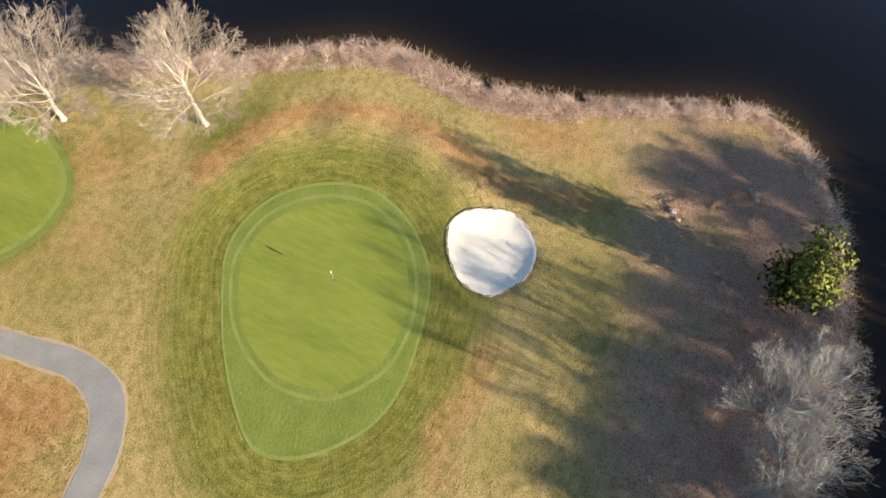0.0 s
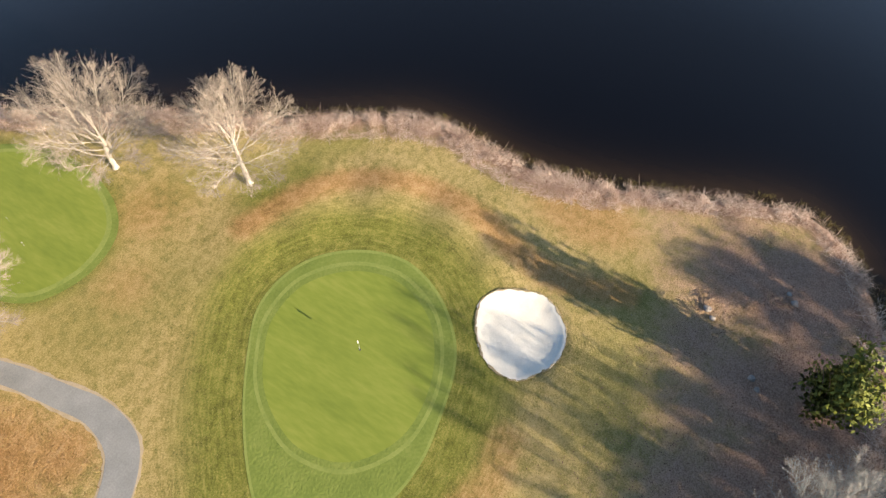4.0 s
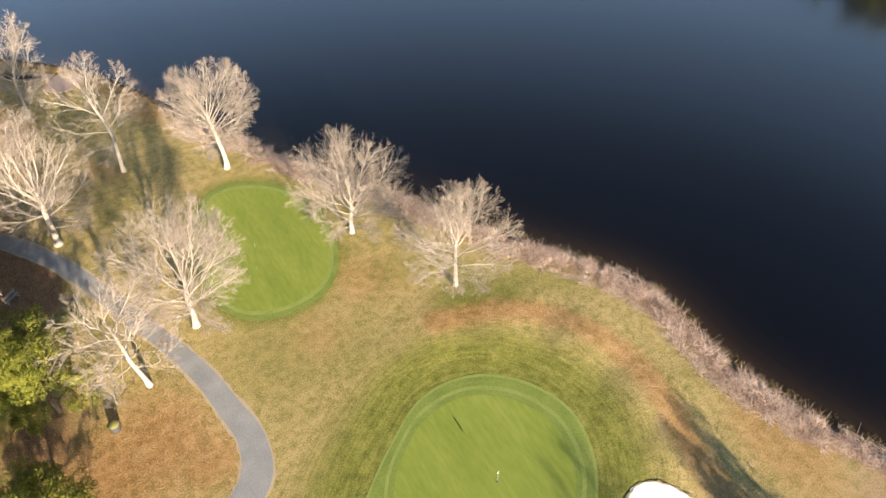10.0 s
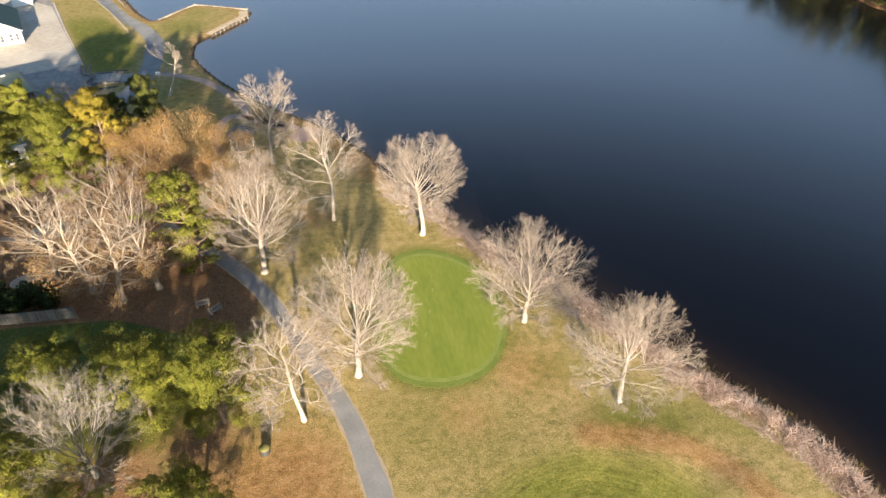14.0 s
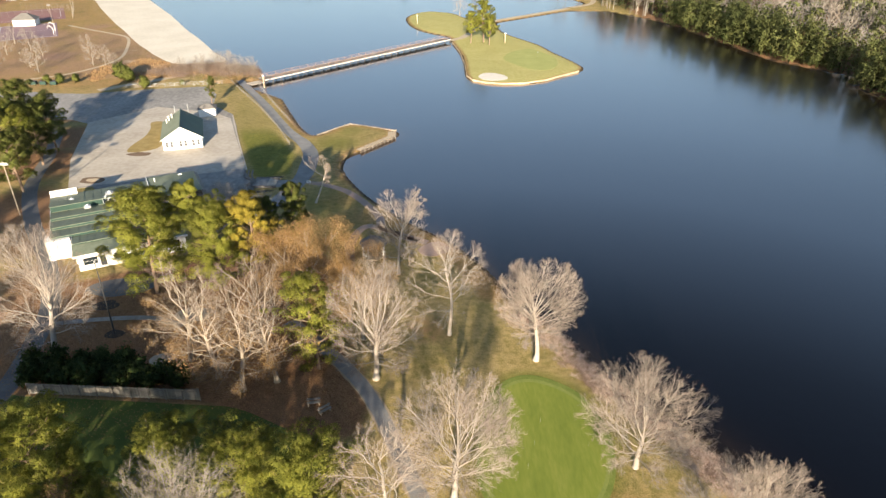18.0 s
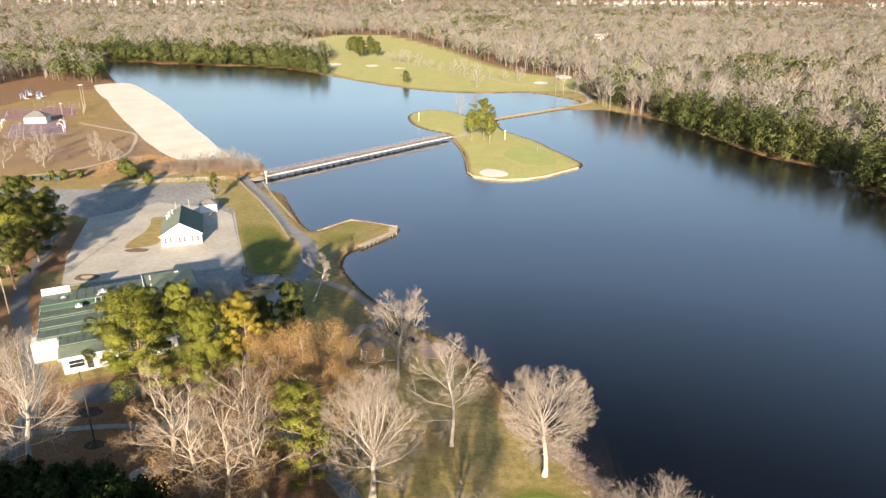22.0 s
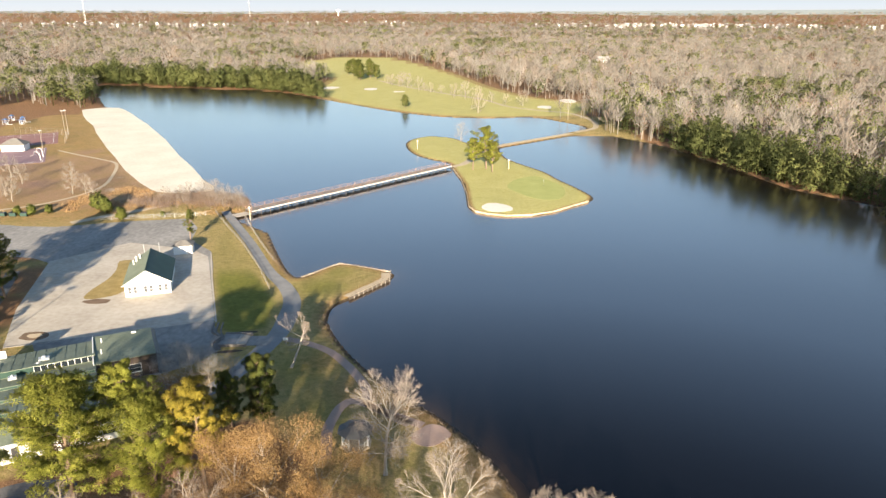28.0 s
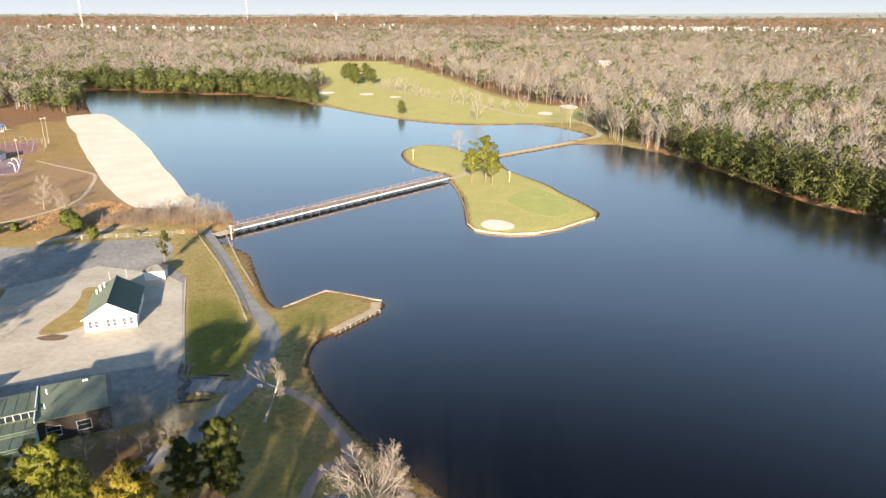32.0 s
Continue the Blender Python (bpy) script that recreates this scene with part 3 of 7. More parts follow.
WATER_Z = -0.45
CAUSE_HALF = 3.2


def wet(x, y):
    """Metres out from the shore (below 0: on land)."""
    return np.minimum(np.minimum(inside_by(LAKE, x, y), -inside_by(ISLE, x, y)), from_line(CAUSEWAY, x, y) - CAUSE_HALF)


def smooth01(v, a, b):
    u = np.clip((v - a) / (b - a), 0, 1)
    return u * u * (3 - 2 * u)


def ridge(x, y):
    """The low rise of the land at the horizon."""
    return smooth01(np.hypot(x, y), 3600, 4850) * 58.0 * (0.9 + 0.1 * np.sin(x * 0.003) * np.cos(y * 0.0023 + x * 0.0011))


def blob(x, y, rows):
    out = np.zeros(x.shape)
    for bx, by, r, w in rows:
        out = np.maximum(out, w * np.exp(-((x - bx) ** 2 + (y - by) ** 2) / (r * r)))
    return out


def axis(dense0, dense1, step, mid0, mid1, mstep, far0, far1, grow=1.13):
    a = list(np.arange(dense0, dense1 + step / 2, step))
    a = list(np.arange(mid0, dense0 - mstep / 2, mstep)) + a + list(np.arange(dense1 + mstep, mid1, mstep))
    for sign, end in ((1, far1), (-1, far0)):
        s = mstep
        while (a[-1] < end) if sign > 0 else (a[0] > end):
            s *= grow
            a = a + [min(a[-1] + s, end)] if sign > 0 else [max(a[0] - s, end)] + a
    return np.array(a)


def build_ground():
    gx = axis(-62, 64, 1.0, -240, 160, 3.0, -4900, 4900)
    gy = axis(-56, 170, 1.0, -100, 480, 3.0, -1500, 4900)
    X, Y = np.meshgrid(gx, gy)
    s = wet(X, Y)
    shelf = np.where(s < 0, smooth01(s, -1.6, 0.2) * -0.45, -0.42 - smooth01(s, 0, 5) * 1.6)
    g1 = -inside_by(GREEN_1, X, Y)
    bun = -inside_by(BUNKER, X, Y)
    # Low mounds round the first green, and the bowl of its bunker.
    mound = 0.75 * blob(X, Y, [(31, 11.5, 4.5, 1), (24, 14, 4, 0.7), (36, 5, 4, 1), (36.5, -4, 4, 0.8), (17, 13, 4, 0.5), (35.5, -10, 3.5, 0.6)]) * smooth01(g1, 0.5, 4) * smooth01(bun, 0.5, 3) * smooth01(-s, 2, 5)
    Z = shelf + mound * 0.7 - 0.8 * smooth01(-bun, 0.0, 1.5)
    Z += ridge(X, Y)
    n, k = X.shape
    idx = np.arange(n * k).reshape(n, k)
    faces = np.stack([idx[:-1, :-1], idx[:-1, 1:], idx[1:, 1:], idx[1:, :-1]], -1).reshape(-1, 4)
    me = mesh_of("ground", np.stack([X, Y, Z], -1).reshape(-1, 3), faces, M_GROUND, True)
    isle, fair = inside_by(ISLE, X, Y), inside_by(FAIRWAY, X, Y)
    penin = smooth01(Y, 75, 60) * smooth01(X, -14, -6)
    lawn = np.array([(-62, 167), (-45, 121), (-42, 118), (-35, 121), (-36, 134), (-44, 150), (-60, 183), (-66, 190)], float)
    lawn2 = np.array([(-60, 44), (-60, 14), (-16, 22), (-12, 32), (-16, 42)], float)
    arc = line([(24, 15), (30, 13), (35.5, 9.5), (39, 3), (39.5, -4), (37.5, -11), (37, -17), (39, -23)])
    hook = line([(19, -20), (15, -20.5), (11, -19.5), (8, -21)])
    bank = line([(20, 26), (27, 23), (33, 17.5), (41, 13)])
    lush_shade = np.maximum.reduce([
        0.84 * smooth01(g1, 10.5, 2.0), 0.8 * smooth01(inside_by(GREEN_2, X, Y), -4, 0),
        0.5 * smooth01(from_line(bank, X, Y), 4.5, 1.0), 0.42 * smooth01(np.hypot((X - 30) / 1.8, Y + 26), 9, 2) * smooth01(X, 44, 36), 0.4 * smooth01(np.hypot(X - 12, (Y + 24) / 0.7), 7, 2),
        blob(X, Y, [(28.7, 15.9, 4.5, 0.85), (33.2, 14.3, 4, 0.7), (8, 20, 9, 0.46), (14, 16, 8, 0.44), (3, -14, 6, 0.5), (40, -24, 5, 0.5)]),
        # The greener lower lawn holds the pines' shade as colour.
        (0.36 + 0.45 * smooth01(Y, 158, 146)) * smooth01(inside_by(lawn, X, Y), -1, 2), 0.95 * smooth01(inside_by(lawn2, X, Y), -1, 3),
        # The blob at (-42, 130) paints the round tree shadow on the lawn.
        0.72 * blob(X, Y, [(-25, 105, 10, 0.8), (-28, 143, 9, 0.9), (-42, 130, 8, 0.95), (-20, 92, 10, 0.7), (-26, 152, 8, 0.75), (-46, 160, 12, 0.5)])])
    dead = np.maximum.reduce([
        0.78 * smooth01(from_line(arc, X, Y), 3.2, 0.4), 0.55 * smooth01(from_line(hook, X, Y), 3.4, 0.6),
        0.62 * smooth01(np.hypot(X - 46, (Y + 15) / 1.6), 7, 2),
        blob(X, Y, [(-7, 16, 7, 0.95), (-3, 12, 4, 0.9), (-12, 15, 8, 0.95), (-20, 8, 12, 0.9), (20, 25, 6, 0.52), (-4, 20, 3, 0.5), (12, 20, 5, 0.45), (-14, 99, 9, 0.6), (-8, 92, 7, 0.55), (-22, 108, 7, 0.5), (-10, 80, 6, 0.5), (-30, 100, 6, 0.45)]),
        0.52 * smooth01(X, -85, -100) * smooth01(Y, 180, 200) * smooth01(Y, 470, 440), 0.7 * smooth01(s, -7, -3) * smooth01(Y, 64, 70) * smooth01(Y, 110, 95), 0.55 * smooth01(s, -5, -1.5) * smooth01(Y, 110, 120) * smooth01(fair, 4, 0) * smooth01(isle, 3, 0) * smooth01(X, 100, 70)])
    # Low sun's brightness on island and fairway grass, put into a paler colour.
    pale = np.maximum(0.95 * smooth01(isle, 0, 3), 0.95 * smooth01(fair, 0, 6))
    litter = np.maximum.reduce([
        blob(X, Y, [(45, -32, 8, 0.75), (48, -38, 9, 1.0), (51, -41, 7, 1.0), (36, -38, 7, 0.95), (38, -43, 9, 1.2), (27, -40, 7, 0.95), (29, -44, 8, 1.2), (19, -41, 7, 0.95), (20, -46, 9, 1.2), (8, -44, 10, 1), (54, -30, 6, 0.65), (50, -24, 5, 0.5), (44, -27, 5, 0.6), (38, -31, 6, 0.7), (31, -34, 6, 0.7), (24, -35, 6, 0.75), (17, -36, 6, 0.8), (52, -16, 4, 0.45), (48, -32, 7, 0.85)]),
        0.8 * smooth01(s, -5, -1.5) * smooth01(Y, 60, 50) * smooth01(X, 14, 20),
        # West park: leaf patches that also paint the trees' brownish shade there.
        blob(X, Y, [(-150, 240, 13, 0.75), (-172, 268, 11, 0.75), (-134, 226, 7, 0.6), (-160, 300, 9, 0.6), (-186, 240, 12, 0.7), (-140, 262, 6, 0.6), (-120, 208, 5, 0.6), (-170, 215, 10, 0.6)]),
        0.5 * smooth01(np.abs(X + 150), 90, 40) * smooth01(np.abs(Y - 250), 60, 30)])
    wood_zone = np.array([(-60, 45), (-31, 43), (-20, 37), (-11, 37), (-9, 44), (-13, 53), (-22, 66), (-18, 80), (-30, 90), (-60, 75), (-90, 60), (-100, 40)], float)
    wood = np.maximum.reduce([smooth01(inside_by(wood_zone, X, Y), -3, 3) * 0.95,
                              blob(X, Y, [(-2, 60, 6, 0.5), (-16, 22, 6, 0.7), (-24, 18, 8, 0.7), (-88, 102, 14, 0.95), (-96, 128, 13, 0.95), (-45, 97, 10, 0.7), (-98, 147, 12, 0.95), (-78, 90, 10, 0.9), (-70, 74, 9, 0.8), (-55, 66, 12, 0.7), (-108, 165, 10, 0.8)]),
                              0.34 * smooth01(X, -88, -100) * smooth01(Y, 100, 120) * smooth01(Y, 600, 500)])
    forest = np.clip(smooth01(np.hypot(X, Y - 200), 420, 520) + smooth01(X, 90, 110) * smooth01(Y, 60, 120) + smooth01(Y, 405, 425) + smooth01(X, -235, -250), 0, 1) * smooth01(fair, 0, -8)
    wood = np.maximum(wood, forest) * smooth01(inside_by(BEACH, X, Y), 1, -2)
    sand = np.maximum(smooth01(inside_by(BEACH, X, Y), 0, 3), blob(X, Y, [(-97, 214, 4, 0.5), (-112, 216, 4, 0.45), (-118, 232, 5, 0.5), (-104, 226, 5, 0.5), (-90, 206, 4, 0.45), (-124, 250, 4, 0.45), (-75, 205, 4, 0.4)]))
    mud = smooth01(s, -1.1, -0.1) * (1 - sand) * 0.9
    for name, v in (("ring", np.clip(g1, -1, 60)), ("pale", pale), ("lush_shade", lush_shade), ("dead", dead), ("litter", litter), ("wood", wood), ("sand", sand), ("mud", mud)):
        at = me.attributes.new(name, "FLOAT", "POINT")
        at.data.foreach_set("value", v.ravel().astype(np.float32))
    tagged(new("ground", me), "winter golf course ground of olive, tan and leaf-strewn grass", "ground", kind="structure")


def build_water():
    gx, gy = axis(-60, 70, 2.0, -310, 200, 4.0, -320, 220), axis(-60, 170, 2.0, -220, 610, 4.0, -230, 620)
    X, Y = np.meshgrid(gx, gy)
    s = wet(X, Y)
    n, k = X.shape
    idx = np.arange(n * k).reshape(n, k)
    faces = np.stack([idx[:-1, :-1], idx[:-1, 1:], idx[1:, 1:], idx[1:, :-1]], -1).reshape(-1, 4)
    keep = s.ravel()[faces].max(1) > -6
    me = mesh_of("water", np.stack([X, Y, np.full(X.shape, WATER_Z)], -1).reshape(-1, 3), faces[keep], M_WATER, True)
    at = me.attributes.new("shallow", "FLOAT", "POINT")
    at.data.foreach_set("value", (np.exp(-np.maximum(s, 0) / 2.2)).ravel().astype(np.float32))
    tagged(new("water", me), "dark blue pond water with faint ripples", "water", kind="structure")


def patch(name, outline, z, mat, label, category, skirt=0.06):
    """A thin laid sheet with a closed outline."""
    bm = bmesh.new()
    f = bm.faces.new([bm.verts.new((x, y, z)) for x, y in outline])
    if f.calc_area() and f.normal.z < 0:
        f.normal_flip()
    f.normal_update()
    if f.normal.z < 0:
        f.normal_flip()
    r = bmesh.ops.extrude_edge_only(bm, edges=list(f.edges))
    for v in r["geom"]:
        if isinstance(v, bmesh.types.BMVert):
            v.co.z -= skirt
    bmesh.ops.triangulate(bm, faces=[f])
    bmesh.ops.recalc_face_normals(bm, faces=bm.faces)
    return tagged(part(name, bm, mat), label, category, kind="structure")


def strip(name, pts, width, z, mat, label, category, kind="structure", skirt=0.06, wander=0.0):
    """A path of one width along a line."""
    p = np.asarray(pts, float)
    d = np.gradient(p, axis=0)
    d /= np.linalg.norm(d, axis=1)[:, None]
    nrm = np.stack([-d[:, 1], d[:, 0]], 1)
    rnd = np.random.RandomState(len(p))
    w = np.asarray(width) / 2 * np.ones(len(p))
    l = p + nrm * (w + rnd.uniform(-wander, wander, len(p)))[:, None]
    r = p - nrm * (w + rnd.uniform(-wander, wander, len(p)))[:, None]
    k = len(p)
    v = np.vstack([np.c_[l, np.full(k, z)], np.c_[r, np.full(k, z)], np.c_[l, np.full(k, z - skirt)], np.c_[r, np.full(k, z - skirt)]])
    i = np.arange(k - 1)
    f = np.vstack([np.c_[i + k, i + k + 1, i + 1, i], np.c_[i, i + 1, i + 2 * k + 1, i + 2 * k], np.c_[i + k + 1, i + k, i + 3 * k, i + 3 * k + 1]])
    return tagged(new(name, mesh_of(name, v, f, mat)), label, category, kind=kind)


def bowl(name, outline, deep, mat, label):
    """Sand in a shallow hollow."""
    c, verts, faces, k = outline.mean(0), [], [], len(outline)
    levels = ((1.0, 0.03), (0.96, 0.02), (0.9, -deep * 0.2), (0.78, -deep * 0.6), (0.6, -deep * 0.9), (0.4, -deep), (0.2, -deep * 0.95))
    for u, z in levels:
        verts += [(*(c + (p - c) * u), z) for p in outline]
    verts.append((*c, -deep * 0.95))
    for a in range(len(levels) - 1):
        for i in range(k):
            j = (i + 1) % k
            faces.append((a * k + i, a * k + j, (a + 1) * k + j, (a + 1) * k + i))
    b = (len(levels) - 1) * k
    for i in range(k):
        j = (i + 1) % k
        faces.append((b + i, b + j, len(verts) - 1, len(verts) - 1))
    me = bpy.data.meshes.new(name)
    me.from_pydata(verts, [], [f if f[2] != f[3] else f[:3] for f in faces])
    me.materials.append(mat)
    me.polygons.foreach_set("use_smooth", np.ones(len(me.polygons), bool))
    return tagged(new(name, me), label, "sand bunker", kind="structure")


build_ground()
build_water()
def shrunk(outline, by):
    return outline.mean(0) + (outline - outline.mean(0)) * by


for outline, by, z, m, name, label, kind_of in (
        (GREEN_1, 1.0, 0.017, M_COLLAR2, "green_collar", "pale clipped outer edge of the fringe", "turf"),
        (GREEN_1, 0.975, 0.021, M_COLLAR, "green_collar", "striped fringe of mown turf round the putting green", "turf"),
        (INNER_1, 1.0, 0.025, M_COLLAR2, "mown_band", "paler mown ring at the green's edge", "turf"),
        (INNER_1, 0.96, 0.029, M_COLLAR, "mown_band", "darker mown ring inside the green's edge", "turf"),
        (INNER_1, 0.90, 0.033, M_GREEN, "putting_green", "closely mown bright putting green", "putting green")):
    patch(name, shrunk(outline, by), z, m, label, kind_of, skirt=0.01)
patch("green_collar", shrunk(GREEN_2, 1.07), 0.017, M_COLLAR, "mown fringe round the second putting green", "turf", skirt=0.01)
patch("mown_band", GREEN_2, 0.021, M_COLLAR2, "paler mown ring at the second green's edge", "turf", skirt=0.01)
patch("putting_green", shrunk(GREEN_2, 0.95), 0.025, M_GREEN, "closely mown bright green putting green under bare trees", "putting green", skirt=0.01)
_j = np.random.RandomState(8)
BUNKER_EDGE = BUNKER.mean(0) + (BUNKER - BUNKER.mean(0)) * (1 + _j.normal(0, 0.012, (len(BUNKER), 1)))
patch("side_lawn", ring([(-60, 44.0), (-54, 44.6), (-33, 43.2), (-27, 42.5), (-21, 39.5), (-15.5, 36), (-13.5, 32), (-17, 29.5), (-26, 29), (-36, 30.5), (-48, 29.5), (-60, 30)], 4), 0.012, M_LAWN, "dark green rye lawn streaked with tree shadows", "lawn")
bowl("sand_bunker", BUNKER_EDGE, 0.35, M_SAND, "round bunker of raked white sand beside the green")
strip("bunker_lip", np.vstack([BUNKER * 1.0, BUNKER[:1]]), 0.14, 0.05, M_LIP, "ragged grassy lip round the bunker", "turf", wander=0.12)
strip("path_verge", PATH_1, PATH_W + 0.5, 0.015, M_EDGE, "worn bare verge along the cart path", "verge", wander=0.14)
strip("cart_path", PATH_1, PATH_W, 0.03, M_ASPHALT, "grey asphalt cart path curving through the grass", "path")
patch("parking_lot", LOT, 0.02, M_LOT, "faded blue-grey asphalt parking lot", "parking lot")
patch("concrete_apron", CONC, 0.03, M_CONC, "pale worn concrete apron round the snack bar", "pavement")
strip("lawn_path", LAWN_PATH, np.interp(np.arange(len(LAWN_PATH)) / 6.0, (0, 3, 4, 6, 10), (2.6, 2.8, 3.4, 4.2, 3.0)), 0.03, M_ASPHALT, "grey asphalt path from the bridge down to the lawn", "path")
strip("side_path", SIDE_PATH, 1.7, 0.03, M_PAVER, "pinkish paved footpath along the shore", "path")

# ---- trees ----
def tubes(branches, sides):
    """Tapered tubes along the branches: rows of (points, radii)."""
    V, F, base = [], [], 0
    for pts, rad in branches:
        p, r = np.asarray(pts), np.asarray(rad)
        d = np.gradient(p, axis=0)
        d /= np.linalg.norm(d, axis=1)[:, None] + 1e-9
        up = np.where(np.abs(d[:, 2:3]) > 0.9, [[1.0, 0, 0]], [[0, 0, 1.0]])
        a = np.cross(d, up)
        a /= np.linalg.norm(a, axis=1)[:, None] + 1e-9
        b = np.cross(d, a)
        th = np.arange(sides) * 2 * np.pi / sides
        v = p[:, None] + r[:, None, None] * (np.cos(th)[None, :, None] * a[:, None] + np.sin(th)[None, :, None] * b[:, None])
        k = len(p)
        V.append(v.reshape(-1, 3))
        i, j = np.meshgrid(np.arange(k - 1), np.arange(sides), indexing="ij")
        j2 = (j + 1) % sides
        F.append((base + np.stack([i * sides + j, i * sides + j2, (i + 1) * sides + j2, (i + 1) * sides + j], -1)).reshape(-1, 4))
        base += k * sides
    return np.vstack(V), np.vstack(F)


def grow(rnd, p, d, length, r, steps, wob, lift):
    """One branch: points and radii."""
    pts, rad, q, e = [p], [r], p.copy(), d / np.linalg.norm(d)
    for i in range(steps):
        e = e + rnd.normal(0, wob, 3) + np.array([0, 0, lift])
        e /= np.linalg.norm(e)
        q = q + e * length / steps
        pts.append(q)
        rad.append(r * (1 - 0.72 * (i + 1) / steps))
    return np.array(pts), np.array(rad)


def turned(rnd, d, angle):
    """A way that leans from d by an angle, to a random side."""
    a = np.cross(d, rnd.normal(0, 1, 3))
    a /= np.linalg.norm(a) + 1e-9
    return d * math.cos(angle) + a * math.sin(angle)


def reach_to(p, d, height, width, low):
    """How far a branch may go before it leaves the egg-shaped crown."""
    c, r = np.array([0, 0, height * (1 + low) / 2]), np.array([width / 2, width / 2, height * (1 - low) / 2])
    o, e = (p - c) / r, d / r
    k2, k1, k0 = e @ e, o @ e, o @ o - 1
    disc = k1 * k1 - k2 * k0
    return (-k1 + math.sqrt(disc)) / k2 if disc > 0 else 0.0


def skeleton_of(seed, height, width, fork=0.2, limbs=16, subs=14, twigs=9, lean=(0, 0), lift=0.03, girth=0.022, fine=8, wob=0.095, low=0.06, rise=0.3, spread=88):
    """Branches of a bare tree by level: trunk, limbs, branches, twigs."""
    rnd = np.random.RandomState(seed)
    top = np.array([lean[0], lean[1], 1.0])
    stem = fork + rise
    trunk = grow(rnd, np.array([0, 0, -0.2]), top, height * stem, height * girth, 8, 0.06, 0.02)
    trunk[1][:] = height * girth * np.linspace(1.0, 0.5, 9)
    trunk[1][0] *= 1.5
    L = [[trunk], [], [], [], []]
    for i in range(limbs):
        w = (i + 0.5) / limbs
        u = (fork + rise * (1 - w) ** 0.8) / stem
        q = u * 8 * 0.995
        j = min(int(q), 7)
        p = trunk[0][j] + (trunk[0][j + 1] - trunk[0][j]) * (q - j)
        az = i * 2.4 + rnd.uniform(-0.4, 0.4)
        tilt = radians(4 + spread * w ** 0.8 + rnd.uniform(-7, 7))
        d = np.array([math.cos(az) * math.sin(tilt) + lean[0] * 0.5, math.sin(az) * math.sin(tilt) + lean[1] * 0.5, math.cos(tilt)])
        reach = max(reach_to(p, d, height, width, low), 1.0) * rnd.uniform(0.86, 0.98)
        L[1].append(grow(rnd, p, d, reach, height * girth * 1.05 / math.sqrt(limbs) * (1 - 0.35 * w), 8, wob, lift))
    for lev, count, ang, share in ((1, subs, 0.66, 0.54), (2, twigs, 0.64, 0.6), (3, fine, 0.6, 0.72)):
        for pts, rad in L[lev]:
            total = np.linalg.norm(np.diff(pts, axis=0), axis=1).sum()
            for i in range(count):
                u = rnd.uniform((0, 0.22, 0.15, 0.15)[lev], 1.0) if i else 0.97
                q = u * (len(pts) - 1)
                j = min(int(q), len(pts) - 2)
                p = pts[j] + (pts[j + 1] - pts[j]) * (q - j)
                d = pts[j + 1] - pts[j]
                d = turned(rnd, d / np.linalg.norm(d), ang * rnd.uniform(0.5, 1.3))
                go = max(total * share * (1.15 - 0.6 * u) * rnd.uniform(0.6, 1.25), 0.35)
                go = min(go, max(reach_to(p, d, height, width, low), 0.4) * rnd.uniform(0.85, 1.08))
                if lev == 3:
                    L[4].append((p, d + np.array([0, 0, 0.08]), min(go, 1.15)))
                else:
                    L[lev + 1].append(grow(rnd, p, d, go, max(np.interp(q, range(len(rad)), rad) * 0.5, (0, 0.024, 0.0085)[lev]), (5, 4, 1)[lev], wob, lift * 0.8))
    return L


def sprays(rnd, rows, thick=0.019):
    """The last fine twigs as slim tapering slivers."""
    p, d, l = np.array([r[0] for r in rows]), np.array([r[1] for r in rows]), np.array([r[2] for r in rows])[:, None]
    s = np.cross(d, rnd.normal(0, 1, d.shape))
    s *= thick / 2 / (np.linalg.norm(s, axis=1)[:, None] + 1e-9)
    return np.stack([p - s, p + s, p + d * l], 1).reshape(-1, 3), np.arange(3 * len(p)).reshape(-1, 3)


def bare_tree(seed, height, width, label, bark, twig, group="", **shape):
    """A leafless tree at the origin with trunk, limbs, branches and twigs."""
    L = skeleton_of(seed, height, width, **shape)
    t = thing("bare_tree", label, "tree", Matrix(), group)
    part("trunk", mesh_of("trunk", *tubes(L[0], 9), bark, True), None, t)
    for b in L[1]:
        part("limb", mesh_of("limb", *tubes([b], 6), bark, True), None, t)
    tagged(part("branchwork", mesh_of("branchwork", *tubes(L[2], 4), bark), None, t), kind="stuff")
    tagged(part("twigwork", mesh_of("twigwork", *tubes(L[3], 3), twig), None, t), kind="stuff")
    tagged(part("crown", mesh_of("crown", *sprays(np.random.RandomState(seed), L[4]), twig), None, t), kind="stuff")
    return t, L


def shards(rnd, centres, size, flat=0.0, long=1.6):
    """Small leaf-shaped faces round the centres, each its own island."""
    k = len(centres)
    a = rnd.normal(0, 1, (k, 3))
    a[:, 2] *= 1 - flat
    a /= np.linalg.norm(a, axis=1)[:, None]
    b = np.cross(a, rnd.normal(0, 1, (k, 3)))
    b /= np.linalg.norm(b, axis=1)[:, None]
    s = (size * rnd.uniform(0.6, 1.3, k))[:, None]
    v = np.stack([centres - a * s * long / 2, centres + b * s / 2, centres + a * s * long / 2, centres - b * s / 2], 1).reshape(-1, 3)
    return v, np.arange(4 * k).reshape(k, 4)


